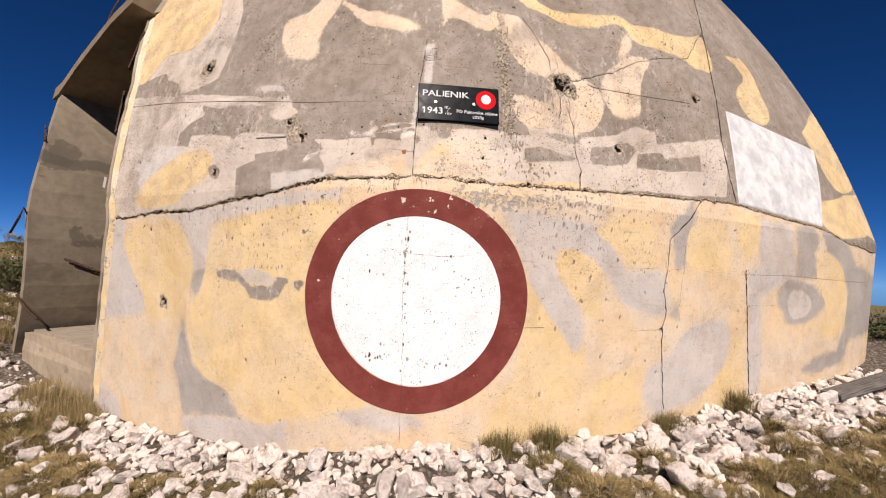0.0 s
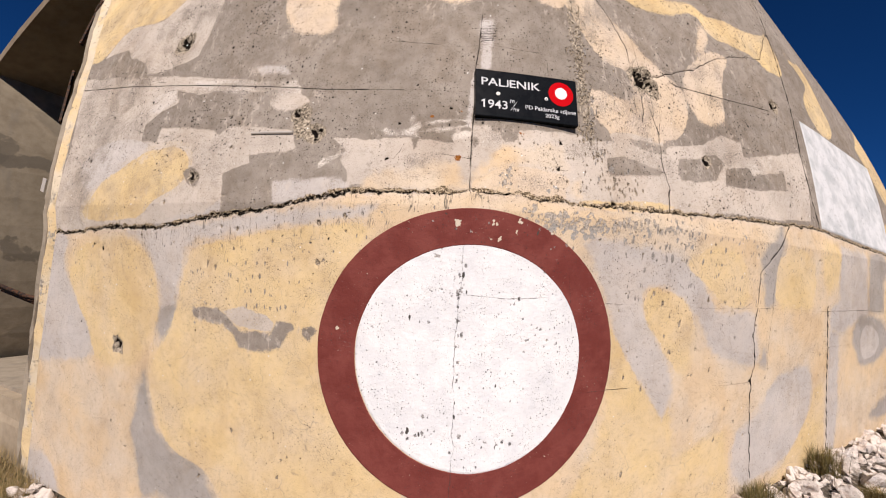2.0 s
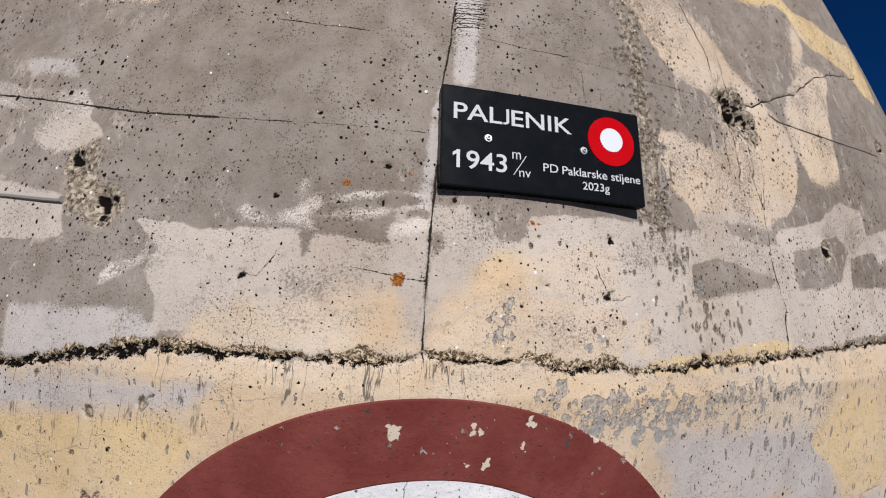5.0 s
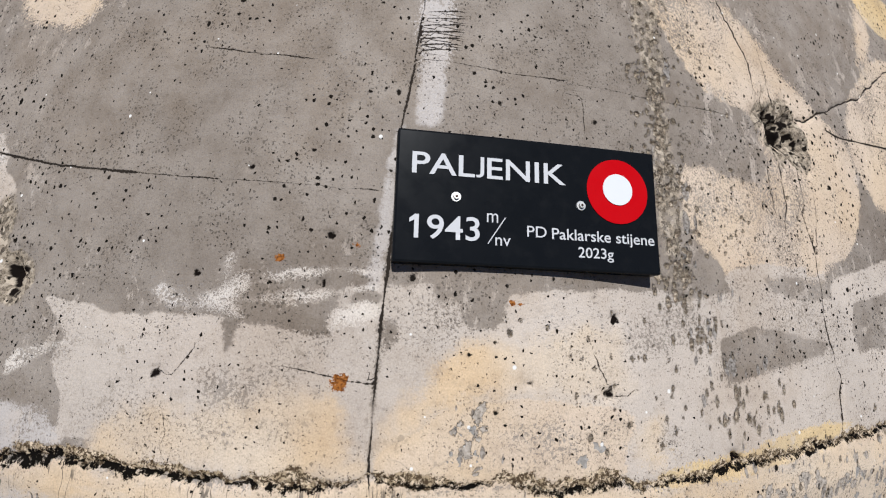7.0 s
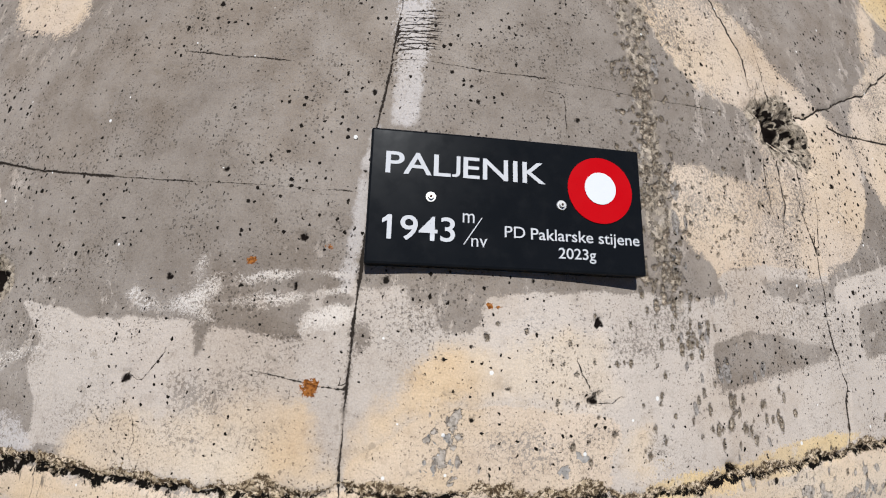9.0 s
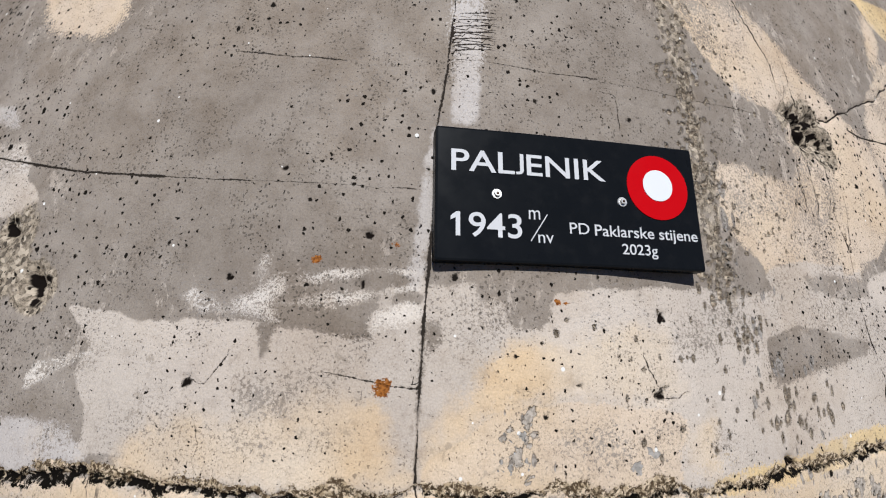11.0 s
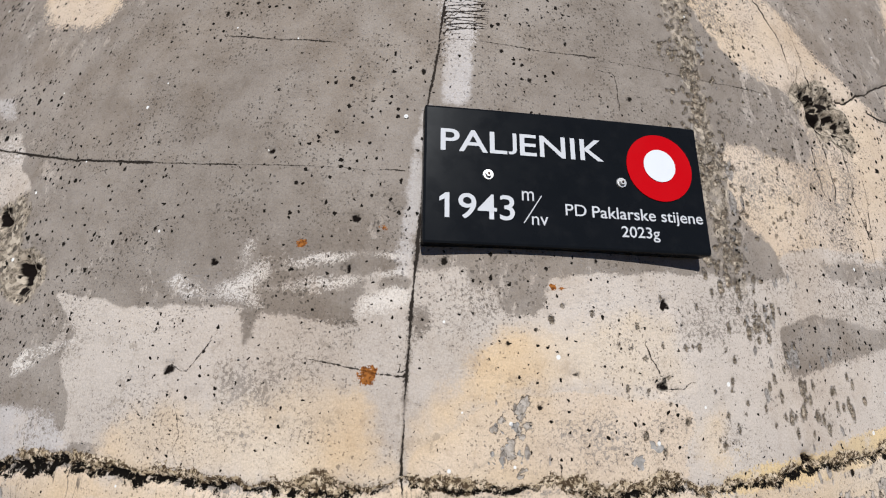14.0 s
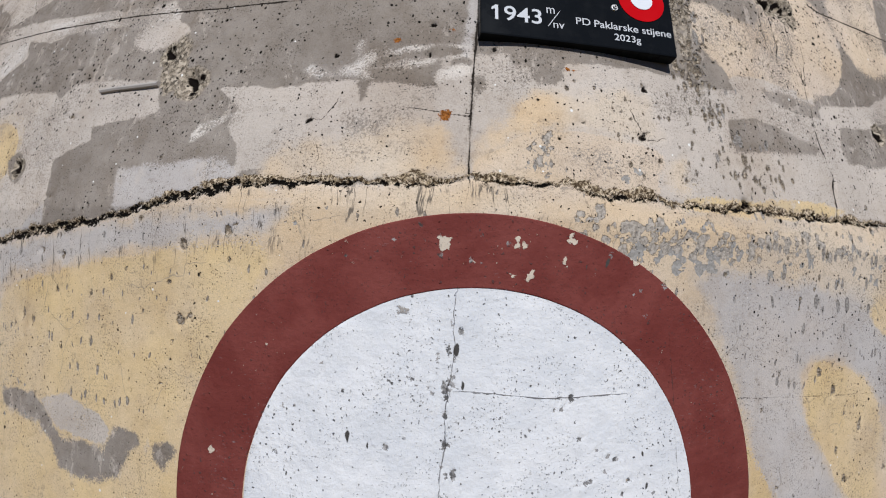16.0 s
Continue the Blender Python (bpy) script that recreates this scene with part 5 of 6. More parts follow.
pocked = 0.80 - 0.14 * (1 - ramp(GRID_Z, 0.7, 1.2)) + 0.20 * ramp(GRID_Z, 1.52, 1.75) * (1 - 0.35 * ramp(abs(GRID_S - 0.1), 1.2, 2.2))
coarse = 1 + 0.38 * ramp(GRID_Z, 1.55, 1.75) * ramp(abs(GRID_S + 0.1), 0.6, 1.1)
lichen = np.full(GRID_S.shape, -0.05)
for s0, z0, r in ((-0.227, 1.879, 0.014), (-0.106, 1.696, 0.015), (-0.099, 1.705, 0.009), (-0.104, 1.905, 0.006), (0.156, 1.832, 0.008), (0.169, 1.829, 0.007)):
    lichen = np.maximum(lichen, r - np.hypot(GRID_S - s0, GRID_Z - z0))
covered = np.max([COATS[k] for k in ("cream", "pink", "lilac", "white")], axis=0)
pocked = pocked * (1 - 0.16 * ramp(covered, -0.004, 0.006) * ramp(-under, 0.0, 0.02) * (1 - ramp(abs(GRID_S), 0.7, 1.0)))
scrub = zone((0.72, 2.10, 0.30, 0.35, 1.0), (0.60, 2.48, 0.20, 0.22, 1.1), (1.40, 2.35, 0.25, 0.25, 0.8), (-2.35, 2.10, 0.55, 0.5, 1.35), (-1.75, 2.55, 0.5, 0.3, 1.25), (-1.6, 1.72, 0.6, 0.25, 0.9), (-1.2, 2.05, 0.45, 0.12, 1.4), (-2.45, 1.55, 0.25, 0.25, 1.2), (-0.25, 1.685, 0.11, 0.05, 1.0), (-0.20, 1.62, 0.18, 0.05, 0.6), (0.02, 1.80, 0.10, 0.06, 0.8), (0.30, 1.62, 0.20, 0.06, 0.9), (0.45, 1.80, 0.14, 0.06, 0.9), (0.95, 1.45, 0.5, 0.10, 0.8),
             (0.85, 1.80, 0.18, 0.08, 1.0), (-0.62, 1.66, 0.09, 0.14, 0.9), (-2.2, 1.95, 0.4, 0.25, 0.8), (-1.3, 2.08, 0.5, 0.08, 0.9), (-2.0, 2.45, 0.4, 0.2, 0.7), (1.6, 1.95, 0.5, 0.2, 0.7), (-1.2, 1.02, 0.3, 0.10, 0.7), (1.3, 2.4, 0.3, 0.3, 0.6), (-0.38, 1.83, 0.16, 0.05, 0.8))
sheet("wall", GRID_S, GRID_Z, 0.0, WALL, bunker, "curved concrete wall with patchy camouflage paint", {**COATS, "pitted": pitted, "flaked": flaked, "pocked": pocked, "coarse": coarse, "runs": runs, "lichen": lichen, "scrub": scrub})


# ---------------------------------------------------------------- painted marks on the wall
def round_mark(name, s0, z0, inner, outer, material, label, lift, chips=(), scars=()):
    """A ring or a disc of paint; inner and outer are half widths along and up the wall."""
    turn, span = np.linspace(0, 2 * math.pi, 481), np.linspace(0, 1, 60)
    wave = 1 + 0.004 * rough(np.cos(turn) * 2 + 5, np.sin(turn) * 2 + 5, 2.2, 4, 3)
    wave[-1] = wave[0]
    t, r = np.meshgrid(turn, span)
    edge_in = (inner[0] + (outer[0] - inner[0]) * r) * wave
    edge_up = (inner[1] + (outer[1] - inner[1]) * r) * wave
    ss, zz = s0 + edge_in * np.cos(t), z0 + edge_up * np.sin(t)
    chip, scar = np.full(t.shape, -0.05), np.zeros(t.shape)
    for cs, cz, size in chips:
        chip = np.maximum(chip, size - np.hypot(ss - cs, zz - cz))
    for cs, cz, rs, rz, amount in scars:
        scar = np.maximum(scar, amount * (1 - ramp(np.hypot((ss - cs) / rs, (zz - cz) / rz), 0.3, 1.1)))
    zero = {"pitted": scar, "chip": chip}
    fade = np.where((r > 0.999) | ((r < 0.001) & (inner[0] > 0.01)), -0.004, lift)
    return sheet(name, ss, zz, fade, material, bunker, label, zero)


round_mark("ring_mark", -0.012, 0.90, (0.478, 0.452), (0.648, 0.600), RED, "painted ring of dark red masonry paint", 0.0035,
           ((-0.095, 1.438, 0.014), (0.053, 1.444, 0.010), (0.146, 1.408, 0.007), (0.077, 1.382, 0.008), (0.04, 1.38, 0.005), (-0.049, 1.391, 0.004), (-0.571, 0.989, 0.006),
            (0.157, 1.458, 0.010), (0.245, 1.465, 0.016), (0.277, 1.45, 0.015), (0.305, 1.431, 0.016), (0.332, 1.419, 0.013), (0.225, 1.48, 0.012)),
           ((0.05, 1.39, 0.08, 0.03, 0.5), (0.2, 1.42, 0.1, 0.06, 0.5)))
round_mark("disc_mark", -0.004, 0.905, (0.0, 0.0), (0.490, 0.464), WHITE, "painted white disc with pocks and scuffs", 0.0025, ((-0.172, 1.302, 0.010),),
           ((-0.055, 1.22, 0.022, 0.22, 0.75), (-0.06, 0.75, 0.02, 0.25, 0.5), (0.12, 0.80, 0.25, 0.12, 0.35), (-0.075, 1.145, 0.035, 0.05, 1.0), (-0.06, 1.25, 0.02, 0.06, 0.6), (-0.28, 1.05, 0.10, 0.08, 0.55), (-0.40, 0.955, 0.03, 0.03, 1.0), (0.05, 1.14, 0.08, 0.02, 0.8), (-0.23, 0.59, 0.07, 0.05, 0.9),
            (0.148, 0.624, 0.03, 0.03, 1.0), (0.018, 0.726, 0.02, 0.02, 0.9), (0.39, 0.81, 0.04, 0.04, 0.6), (-0.40, 0.81, 0.03, 0.03, 0.8), (0.35, 1.0, 0.05, 0.10, 0.5), (0.0, 0.60, 0.30, 0.10, 0.45)))
u, v = np.meshgrid(np.linspace(0, 1, 110), np.linspace(0, 1, 70))
low_s, low_z = 2.365 + (3.56 - 2.365) * u, np.interp(2.365 + (3.56 - 2.365) * u, BREAK[:, 0], BREAK[:, 1]) + 0.015
top_s, top_z = 2.435 + (3.93 - 2.435) * u, 2.375 + (2.325 - 2.375) * u
panel_s, panel_z = low_s + (top_s - low_s) * v, low_z + (top_z - low_z) * v
rim = np.minimum(np.minimum(u, 1 - u), np.minimum(v, 1 - v)) < 1e-6
sheet("painted_panel", panel_s, panel_z, np.where(rim, -0.004, 0.004), PANEL, bunker, "white painted rectangle with grey smears", {"pitted": 0 * u, "chip": 0 * u - 0.05})

# ---------------------------------------------------------------- roof, embrasure and wing at the wall's end
HEIGHTS = [-0.7 + 0.09 * k for k in range(51)]
END_PLAN = on_wall(-2.62, 1.0)
ALONG, INTO = Vector((-0.8656, 0.5007, 0)), Vector((0.5007, 0.8656, 0))


def back_by(z):
    return float(lean(np.array(-2.6), np.array(float(z))) - lean(np.array(-2.6), np.array(1.0)))


def spot(along, into, z):
    """A place by the embrasure: metres beyond the wall's end, metres inwards, height; it leans with the wall."""
    p = Vector(END_PLAN) + ALONG * along + INTO * (into + back_by(z))
    return Vector((p.x, p.y, z))


def wall_edge(z):
    s = float(np.interp(z, (-0.7, -0.24, 0.6, 1.36, 2.08, 2.5, 3.1, 4.5), (-3.0, -2.92, -2.78, -2.60, -2.72, -2.83, -3.10, -3.9)))
    return Vector(on_wall(s, float(z)))


def jamb_ring(z, a, b, deep):
    e = wall_edge(z)
    front = Vector((-1.0, 0.18, 0)).normalized()
    wob = 0.006 * math.sin(z * 7) + 0.004 * math.sin(z * 19) + 0.003 * math.sin(z * 43 + 1)
    p, q = e + front * a + INTO * (0.015 + wob), e + front * (b + wob) + INTO * 0.02
    return [p, q, q + INTO * deep, p + INTO * deep + ALONG * -0.05]




def worn_jamb():
    """Yellow paint that has worn off a concrete edge in patches."""
    n = Nodes("worn_yellow_paint")
    p = n.coord("Object")
    bare = n.mix(n.span(n.noise(p, 24, 5, 0.65), 0.35, 0.65), (0.20, 0.175, 0.145), (0.46, 0.41, 0.35))
    cover = n.span(n.math("ADD", n.noise(n.scaled(p, (1, 1, 0.4)), 9, 6, 0.7), n.math("MULTIPLY", n.math("SUBTRACT", n.noise(p, 60, 5, 0.7), 0.5), 0.5)), 0.37, 0.43)
    color = n.mix(cover, bare, n.mix(n.span(n.noise(p, 5, 4), 0.4, 0.6), (0.60, 0.455, 0.26), (0.58, 0.49, 0.36)))
    color = n.mix(n.span(n.noise(p, 40, 5, 0.7), 0.60, 0.68, 0, 0.8), color, (0.07, 0.055, 0.04))
    b = n.bump(cover, 0.5, 0.004)
    return n.done(color, 0.92, n.bump(n.noise(p, 35, 7, 0.7), 0.9, 0.012, b), specular=0.1)


CREAM_PAINT = worn_jamb()
part("jamb", loft([jamb_ring(z, 0.012, 0.085, 0.55) for z in HEIGHTS]), CREAM_PAINT, bunker, "chipped yellow-painted embrasure edge")
part("jamb_return", loft([jamb_ring(z, 0.086, 0.115, 0.9) for z in HEIGHTS]), BARE, bunker, "bare concrete return beside the embrasure")
WING = 1.95
# bare concrete toned down and browned: the roof underside's shade is in the colour
SHADED = raw_concrete("shaded_concrete", 0.62, (1.12, 0.98, 0.78))
STAINED = raw_concrete("stained_concrete", 1.15, (1.08, 0.98, 0.80))
PALE = raw_concrete("pale_concrete", 0.84, (1.06, 0.99, 0.82), 2.0)


def wing_at(z):
    """How far along the inner face of the wing wall stands at a height."""
    return 1.74 + 0.25 * ((z - 1.55) / 1.2) ** 2


part("wing_wall", loft([[spot(wing_at(z), 0, z), spot(wing_at(z) + 0.11, 0.01, z), spot(wing_at(z) + 0.13, 2.2, z), spot(wing_at(z) + 0.02, 2.2, z)] for z in np.linspace(-0.7, 2.85, 16)]), PALE, bunker,
     "bare grey concrete wing wall of the embrasure")
part("sill", loft([[spot(-0.2, 0.10, z), spot(WING, 0.10, z), spot(WING, 2.2, z), spot(-0.2, 2.2, z)] for z in (-0.7, 0.0, 0.24, 0.27)]), BARE, bunker, "broken concrete embrasure sill")
part("apron", loft([[spot(-0.2, 0.02, z), spot(WING, 0.03 - 0.02 * (z < 0.1), z), spot(WING, 0.098, z), spot(-0.2, 0.098, z)] for z in (-0.7, -0.1, 0.08, 0.2, 0.25)]), STAINED, bunker, "stained concrete face under the sill")
part("back_wall", loft([[spot(-0.3, 2.0, z), spot(WING + 0.2, 2.0, z), spot(WING + 0.2, 2.3, z), spot(-0.3, 2.3, z)] for z in (-0.7, 1.0, 3.3, 4.2)]), BARE, bunker)
# the roof edge rises from the wing wall towards the wall and juts a little
ARCH = ((2.16, -0.01, 2.70), (2.01, -0.02, 2.74), (1.58, -0.09, 2.93), (1.22, -0.14, 3.09), (0.93, -0.18, 3.22), (0.62, -0.20, 3.36))
part("lintel", loft([[spot(k, i, z), spot(k, i - 0.02, z + 0.13), spot(k, 0.5, z + 0.5), spot(k, 2.3, z + 0.7), spot(k, 2.3, z - 0.10)] for k, i, z in ARCH]), SHADED, bunker, "rough concrete roof edge over the embrasure")
part("soffit_end", loft([[spot(0.61, -0.02, z), spot(-0.3, 0.25, z), spot(-0.3, 2.3, z), spot(0.61, 2.3, z)] for z in (3.36, 3.9, 4.4)]), BARE, bunker)
# the dome above the wall, closed at the top
ring_s = np.concatenate([np.linspace(-3.9, 4.9, 45), np.linspace(5.2, 12.6, 26)])
base_ring = on_wall(ring_s, np.full(ring_s.shape, 4.48))
top = np.array([0.9, 6.6, 5.35])
dome, faces = [], []
for n, t in enumerate(np.linspace(0, 1, 9)):
    flat = base_ring * (1 - t) + top * t
    flat[:, 2] = 4.48 + (top[2] - 4.48) * math.sin(t * math.pi / 2)
    dome.append(flat)
cols = len(ring_s)
for n in range(8):
    for k in range(cols):
        faces.append((n * cols + k, n * cols + (k + 1) % cols, (n + 1) * cols + (k + 1) % cols, (n + 1) * cols + k))
mesh_object("dome_roof", np.concatenate(dome), faces, BARE, bunker, "weathered concrete dome", True)
last = on_wall(12.6, 1.0)
part("rear_wall", loft([[spot(WING + 0.28, 2.2, z), spot(WING + 0.28, 2.0, z), Vector((*(on_wall(12.6, float(z))[:2]), z)), Vector((*(on_wall(12.6, float(z))[:2] + np.array([0.3, 0.2])), z))] for z in (-0.7, 2.0, 4.4)]), BARE, bunker)
part("roof_infill", loft([[spot(-0.4, 2.0, z), spot(WING + 0.2, 2.0, z), Vector((-2.0, 8.5, z)), Vector((0.5, 7.0, z))] for z in (3.2, 3.6, 4.6)]), BARE, bunker)


def iron_bracket(place, turn, size, label):
    ob = thing("iron_bracket", label, "bracket", "iron fittings of the embrasure", place)
    ob.rotation_euler = turn
    part("plate", box(size, 0.003), RUST, ob)
    part("lug", box((size[0] * 1.6, size[1] * 0.6, size[2] * 0.18), 0.002, (0, 0, size[2] * 0.3)), RUST, ob)
    return ob


def bar_stub(points, label):
    ob = thing("rebar_stub", label, "rebar", "iron fittings of the embrasure", points[0])
    o = Vector(points[0])
    part("bar", rod([Vector(p) - o for p in points], 0.011, 8, 0.15, 3), RUST, ob)
    return ob


ROD_PAINT = plain("pale_worn_paint", (0.40, 0.36, 0.32), 0.9, 0.0, 0.5, 0.1)
part("cast_rod", rod([Vector(on_wall(s, z, 0.001)) for s, z in ((-1.10, 1.826), (-1.04, 1.824), (-0.98, 1.821), (-0.92, 1.818), (-0.865, 1.816))], 0.007, 8, 0.0, 3), ROD_PAINT, bunker, "pale painted rod set into the wall")

# ---------------------------------------------------------------- summit plaque
PLATE_W, PLATE_H, PLATE_T = 0.4500, 0.2165, 0.026
across = Vector((0.9939, 0.1096, 0.0115)).normalized()
upward = Vector((-0.0311, 0.1793, 0.9833))
upward = (upward - across * upward.dot(across)).normalized()
facing = across.cross(upward)
corner = Vector((-0.1770, 2.3170, 2.0985))
plaque = thing("summit_plaque", "black summit plaque with white lettering screwed to concrete", "sign")
plaque.matrix_world = Matrix.Translation(corner) @ Matrix((across, upward, facing)).transposed().to_4x4()


BOW = 0.003


def bowed(bm):
    """The plate is drawn to the round wall by its screws and bows a little."""
    for p in bm.verts:
        p.co.z += BOW * (1 - (2 * p.co.x / PLATE_W - 1) ** 2)
    return bm


def on_plate(u, v, up=0.0):
    return Vector((u * PLATE_W, -v * PLATE_H, up))


def words(name, text, u, v, height, align="LEFT", bold=0.0, width=None, sit="", flag=False):
    """Lettering as a thin mesh, its baseline at v and its capitals of that height. sit: a letter that hangs below the line is set on it; flag: the first figure, a one, gets its stroke."""
    font = bpy.data.curves.new(name, "FONT")
    font.body, font.size, font.align_x = text, 1.0, align
    font.extrude, font.offset = 0.0, bold
    carrier = new(name, font)
    me = bpy.data.meshes.new_from_object(carrier.evaluated_get(bpy.context.evaluated_depsgraph_get()))
    bpy.data.objects.remove(carrier)
    bm = bmesh.new()
    bm.from_mesh(me)
    bpy.data.meshes.remove(me)
    tall = 0.69
    if sit:
        low = min(bm.verts, key=lambda p: p.co.y)
        glyph, grown = {low}, [low]
        while grown:
            for e in grown.pop().link_edges:
                for q in e.verts:
                    if q not in glyph:
                        glyph.add(q)
                        grown.append(q)
        left, floor_ = min(p.co.x for p in glyph), low.co.y
        for p in glyph:
            p.co.y = (p.co.y - floor_) * tall / (tall - floor_)
            p.co.x = left + 0.10 + (p.co.x - left) * 0.82
    if flag:
        left = min(p.co.x for p in bm.verts)
        bm.faces.new([bm.verts.new((left + x, y, 0)) for x, y in ((0.02, tall), (-0.13, tall - 0.13), (-0.13, tall - 0.25), (0.02, tall - 0.16))])
    xs = [p.co.x for p in bm.verts]
    shift = min(xs)
    for p in bm.verts:
        p.co.x -= shift
    wide = (max(xs) - min(xs)) * height / tall
    stretch = width / wide if width else 1.0
    for p in bm.verts:
        p.co = on_plate(u, v, 0.0007) + Vector((p.co.x * height / tall * stretch, p.co.y * height / tall, 0))
    return part(name, bowed(bm), LETTER, plaque)


def disc(name, u, v, radius, up, thick, material, parent=None, label=""):
    bm = bmesh.new()
    bmesh.ops.create_cone(bm, cap_ends=True, segments=48, radius1=radius, radius2=radius, depth=thick)
    bmesh.ops.translate(bm, vec=on_plate(u, v, up), verts=bm.verts)
    return part(name, bowed(bm), material, parent or plaque, label)


plate = box((PLATE_W, PLATE_H, PLATE_T), 0.004, on_plate(0.5, 0.5, -PLATE_T / 2))
for k in range(1, 16):
    bmesh.ops.bisect_plane(plate, geom=list(plate.verts) + list(plate.edges) + list(plate.faces), plane_co=on_plate(k / 16, 0.5), plane_no=(1, 0, 0))
part("slab", bowed(plate), SLAB, plaque, "black plastic slab")
words("lettering", "PALJENIK", 0.0545, 0.340, 0.0350, bold=0.010, width=0.2570, sit="J")
words("lettering", "1943", 0.0526, 0.820, 0.0370, bold=0.009, width=0.1110, flag=True)
words("lettering", "m", 0.325, 0.676, 0.0225, width=0.0185)
words("lettering", "nv", 0.356, 0.846, 0.0200, width=0.0250)
words("lettering", "PD", 0.473, 0.765, 0.0180, bold=0.002, width=0.0330)
words("lettering", "Paklarske stijene", 0.567, 0.769, 0.0180, bold=0.008, width=0.1855)
words("lettering", "2023g", 0.667, 0.897, 0.0168, bold=0.008, width=0.0630)
slash = box((0.0016, 0.052, 0.0006), 0, on_plate(0.361, 0.735, 0.0007), Euler((0, 0, radians(-33))).to_matrix())
part("slash", bowed(slash), LETTER, plaque)
disc("red_disc", 0.835, 0.354, 0.0568, 0.0006, 0.0012, SIGN_RED, None, "signal-red round waymark")
disc("white_disc", 0.835, 0.340, 0.0275, 0.0014, 0.0012, SIGN_WHITE)
for u_, v_ in ((0.213, 0.503), (0.683, 0.496)):
    screw = part("screw", (lambda b: (bmesh.ops.create_cone(b, cap_ends=True, segments=24, radius1=0.0085, radius2=0.0078, depth=0.002), bmesh.ops.translate(b, vec=on_plate(u_, v_, 0.001), verts=b.verts), bowed(b))[-1])(bmesh.new()), STEEL, plaque, "galvanised screw with washer")
    head = bmesh.new()
    bmesh.ops.create_cone(head, cap_ends=True, segments=16, radius1=0.0050, radius2=0.0042, depth=0.004)
    bmesh.ops.translate(head, vec=on_plate(u_, v_, 0.0035), verts=head.verts)
    part("head", bowed(head), STEEL, screw)
    socket = bmesh.new()
    bmesh.ops.create_cone(socket, cap_ends=True, segments=6, radius1=0.0022, radius2=0.0022, depth=0.0008)
    bmesh.ops.translate(socket, vec=on_plate(u_, v_, 0.0057), verts=socket.verts)
    part("socket", bowed(socket), RUST, screw)

# ---------------------------------------------------------------- ground
def ground_z(x, y):
    x, y = np.asarray(x, float), np.asarray(y, float)
    foot = np.interp(x, (-4.0, -2.7, -1.8, -0.1, 0.95, 2.3, 4.0, 8.0), (-0.12, -0.20, -0.12, 0.08, 0.11, 0.17, 0.30, 0.40))
    line = np.interp(x, (-4.3, -2.5, -0.1, 2.0, 4.0, 6.0), (4.4, 3.3, 2.3, 3.0, 4.1, 6.0))
    ahead = np.clip(line - y, -0.3, 12)
    z = foot - 0.16 * ahead + 0.02 * np.clip(ahead - 3, 0, 9)
    z = z + 0.06 * rough(x, y, 0.8, 3, 2) + 0.03 * rough(x, y, 4.0, 3, 4)
    bank = np.exp(-(((x + 6.6) / 1.9) ** 2 + ((y - 6.4) / 2.0) ** 2))
    z = z + 1.35 * bank * (1 + 0.25 * rough(x, y, 1.5, 3, 9))
    rise = np.exp(-(((x - 6.8) / 1.6) ** 2 + ((y - 5.4) / 1.8) ** 2))
    z = z + 0.35 * rise
    far = np.hypot(x, y - 4)
    return z - ramp(far, 9, 60) * 9 - ramp(far, 60, 900) * 120 + ramp(far, 15, 200) * 3.0 * rough(x, y, 0.02, 3, 5)


def stony(x, y):
    line = np.interp(x, (-4.3, -2.5, -0.1, 2.0, 4.0, 6.0), (4.4, 3.3, 2.3, 3.0, 4.1, 6.0))
    ahead = line - np.asarray(y)
    return np.clip(1.05 - np.clip(ahead, 0, 9) / 0.75, 0, 1) * ramp(ahead, -0.9, -0.4)


angle = np.linspace(0, 2 * math.pi, 289)[:-1]
radius = np.concatenate([np.linspace(0.02, 6.5, 150), np.geomspace(6.7, 4000, 60)])
a, r = np.meshgrid(angle, radius)
gx, gy = 0.0 + r * np.cos(a), 2.0 + r * np.sin(a)
gz = ground_z(gx, gy)
n_a, n_r = len(angle), len(radius)
verts = np.stack([gx, gy, gz], -1).reshape(-1, 3)
faces = [(i * n_a + k, i * n_a + (k + 1) % n_a, (i + 1) * n_a + (k + 1) % n_a, (i + 1) * n_a + k) for i in range(n_r - 1) for k in range(n_a)]
faces.append(tuple(range(n_a))[::-1])
ground = mesh_object("ground", verts, [f[::-1] if len(f) == 4 else f for f in faces], SOIL, None, "", True)
tagged(ground, "stony mountain turf with white limestone gravel", "ground", kind="structure")
ground.data.attributes.new("stony", "FLOAT", "POINT").data.foreach_set("value", np.ascontiguousarray(np.clip(stony(gx, gy), 0, 1), dtype=np.float32).ravel())
# turn the sheet the right way up if needed
if ground.data.polygons[10].normal.z < 0:
    ground.data.flip_normals()


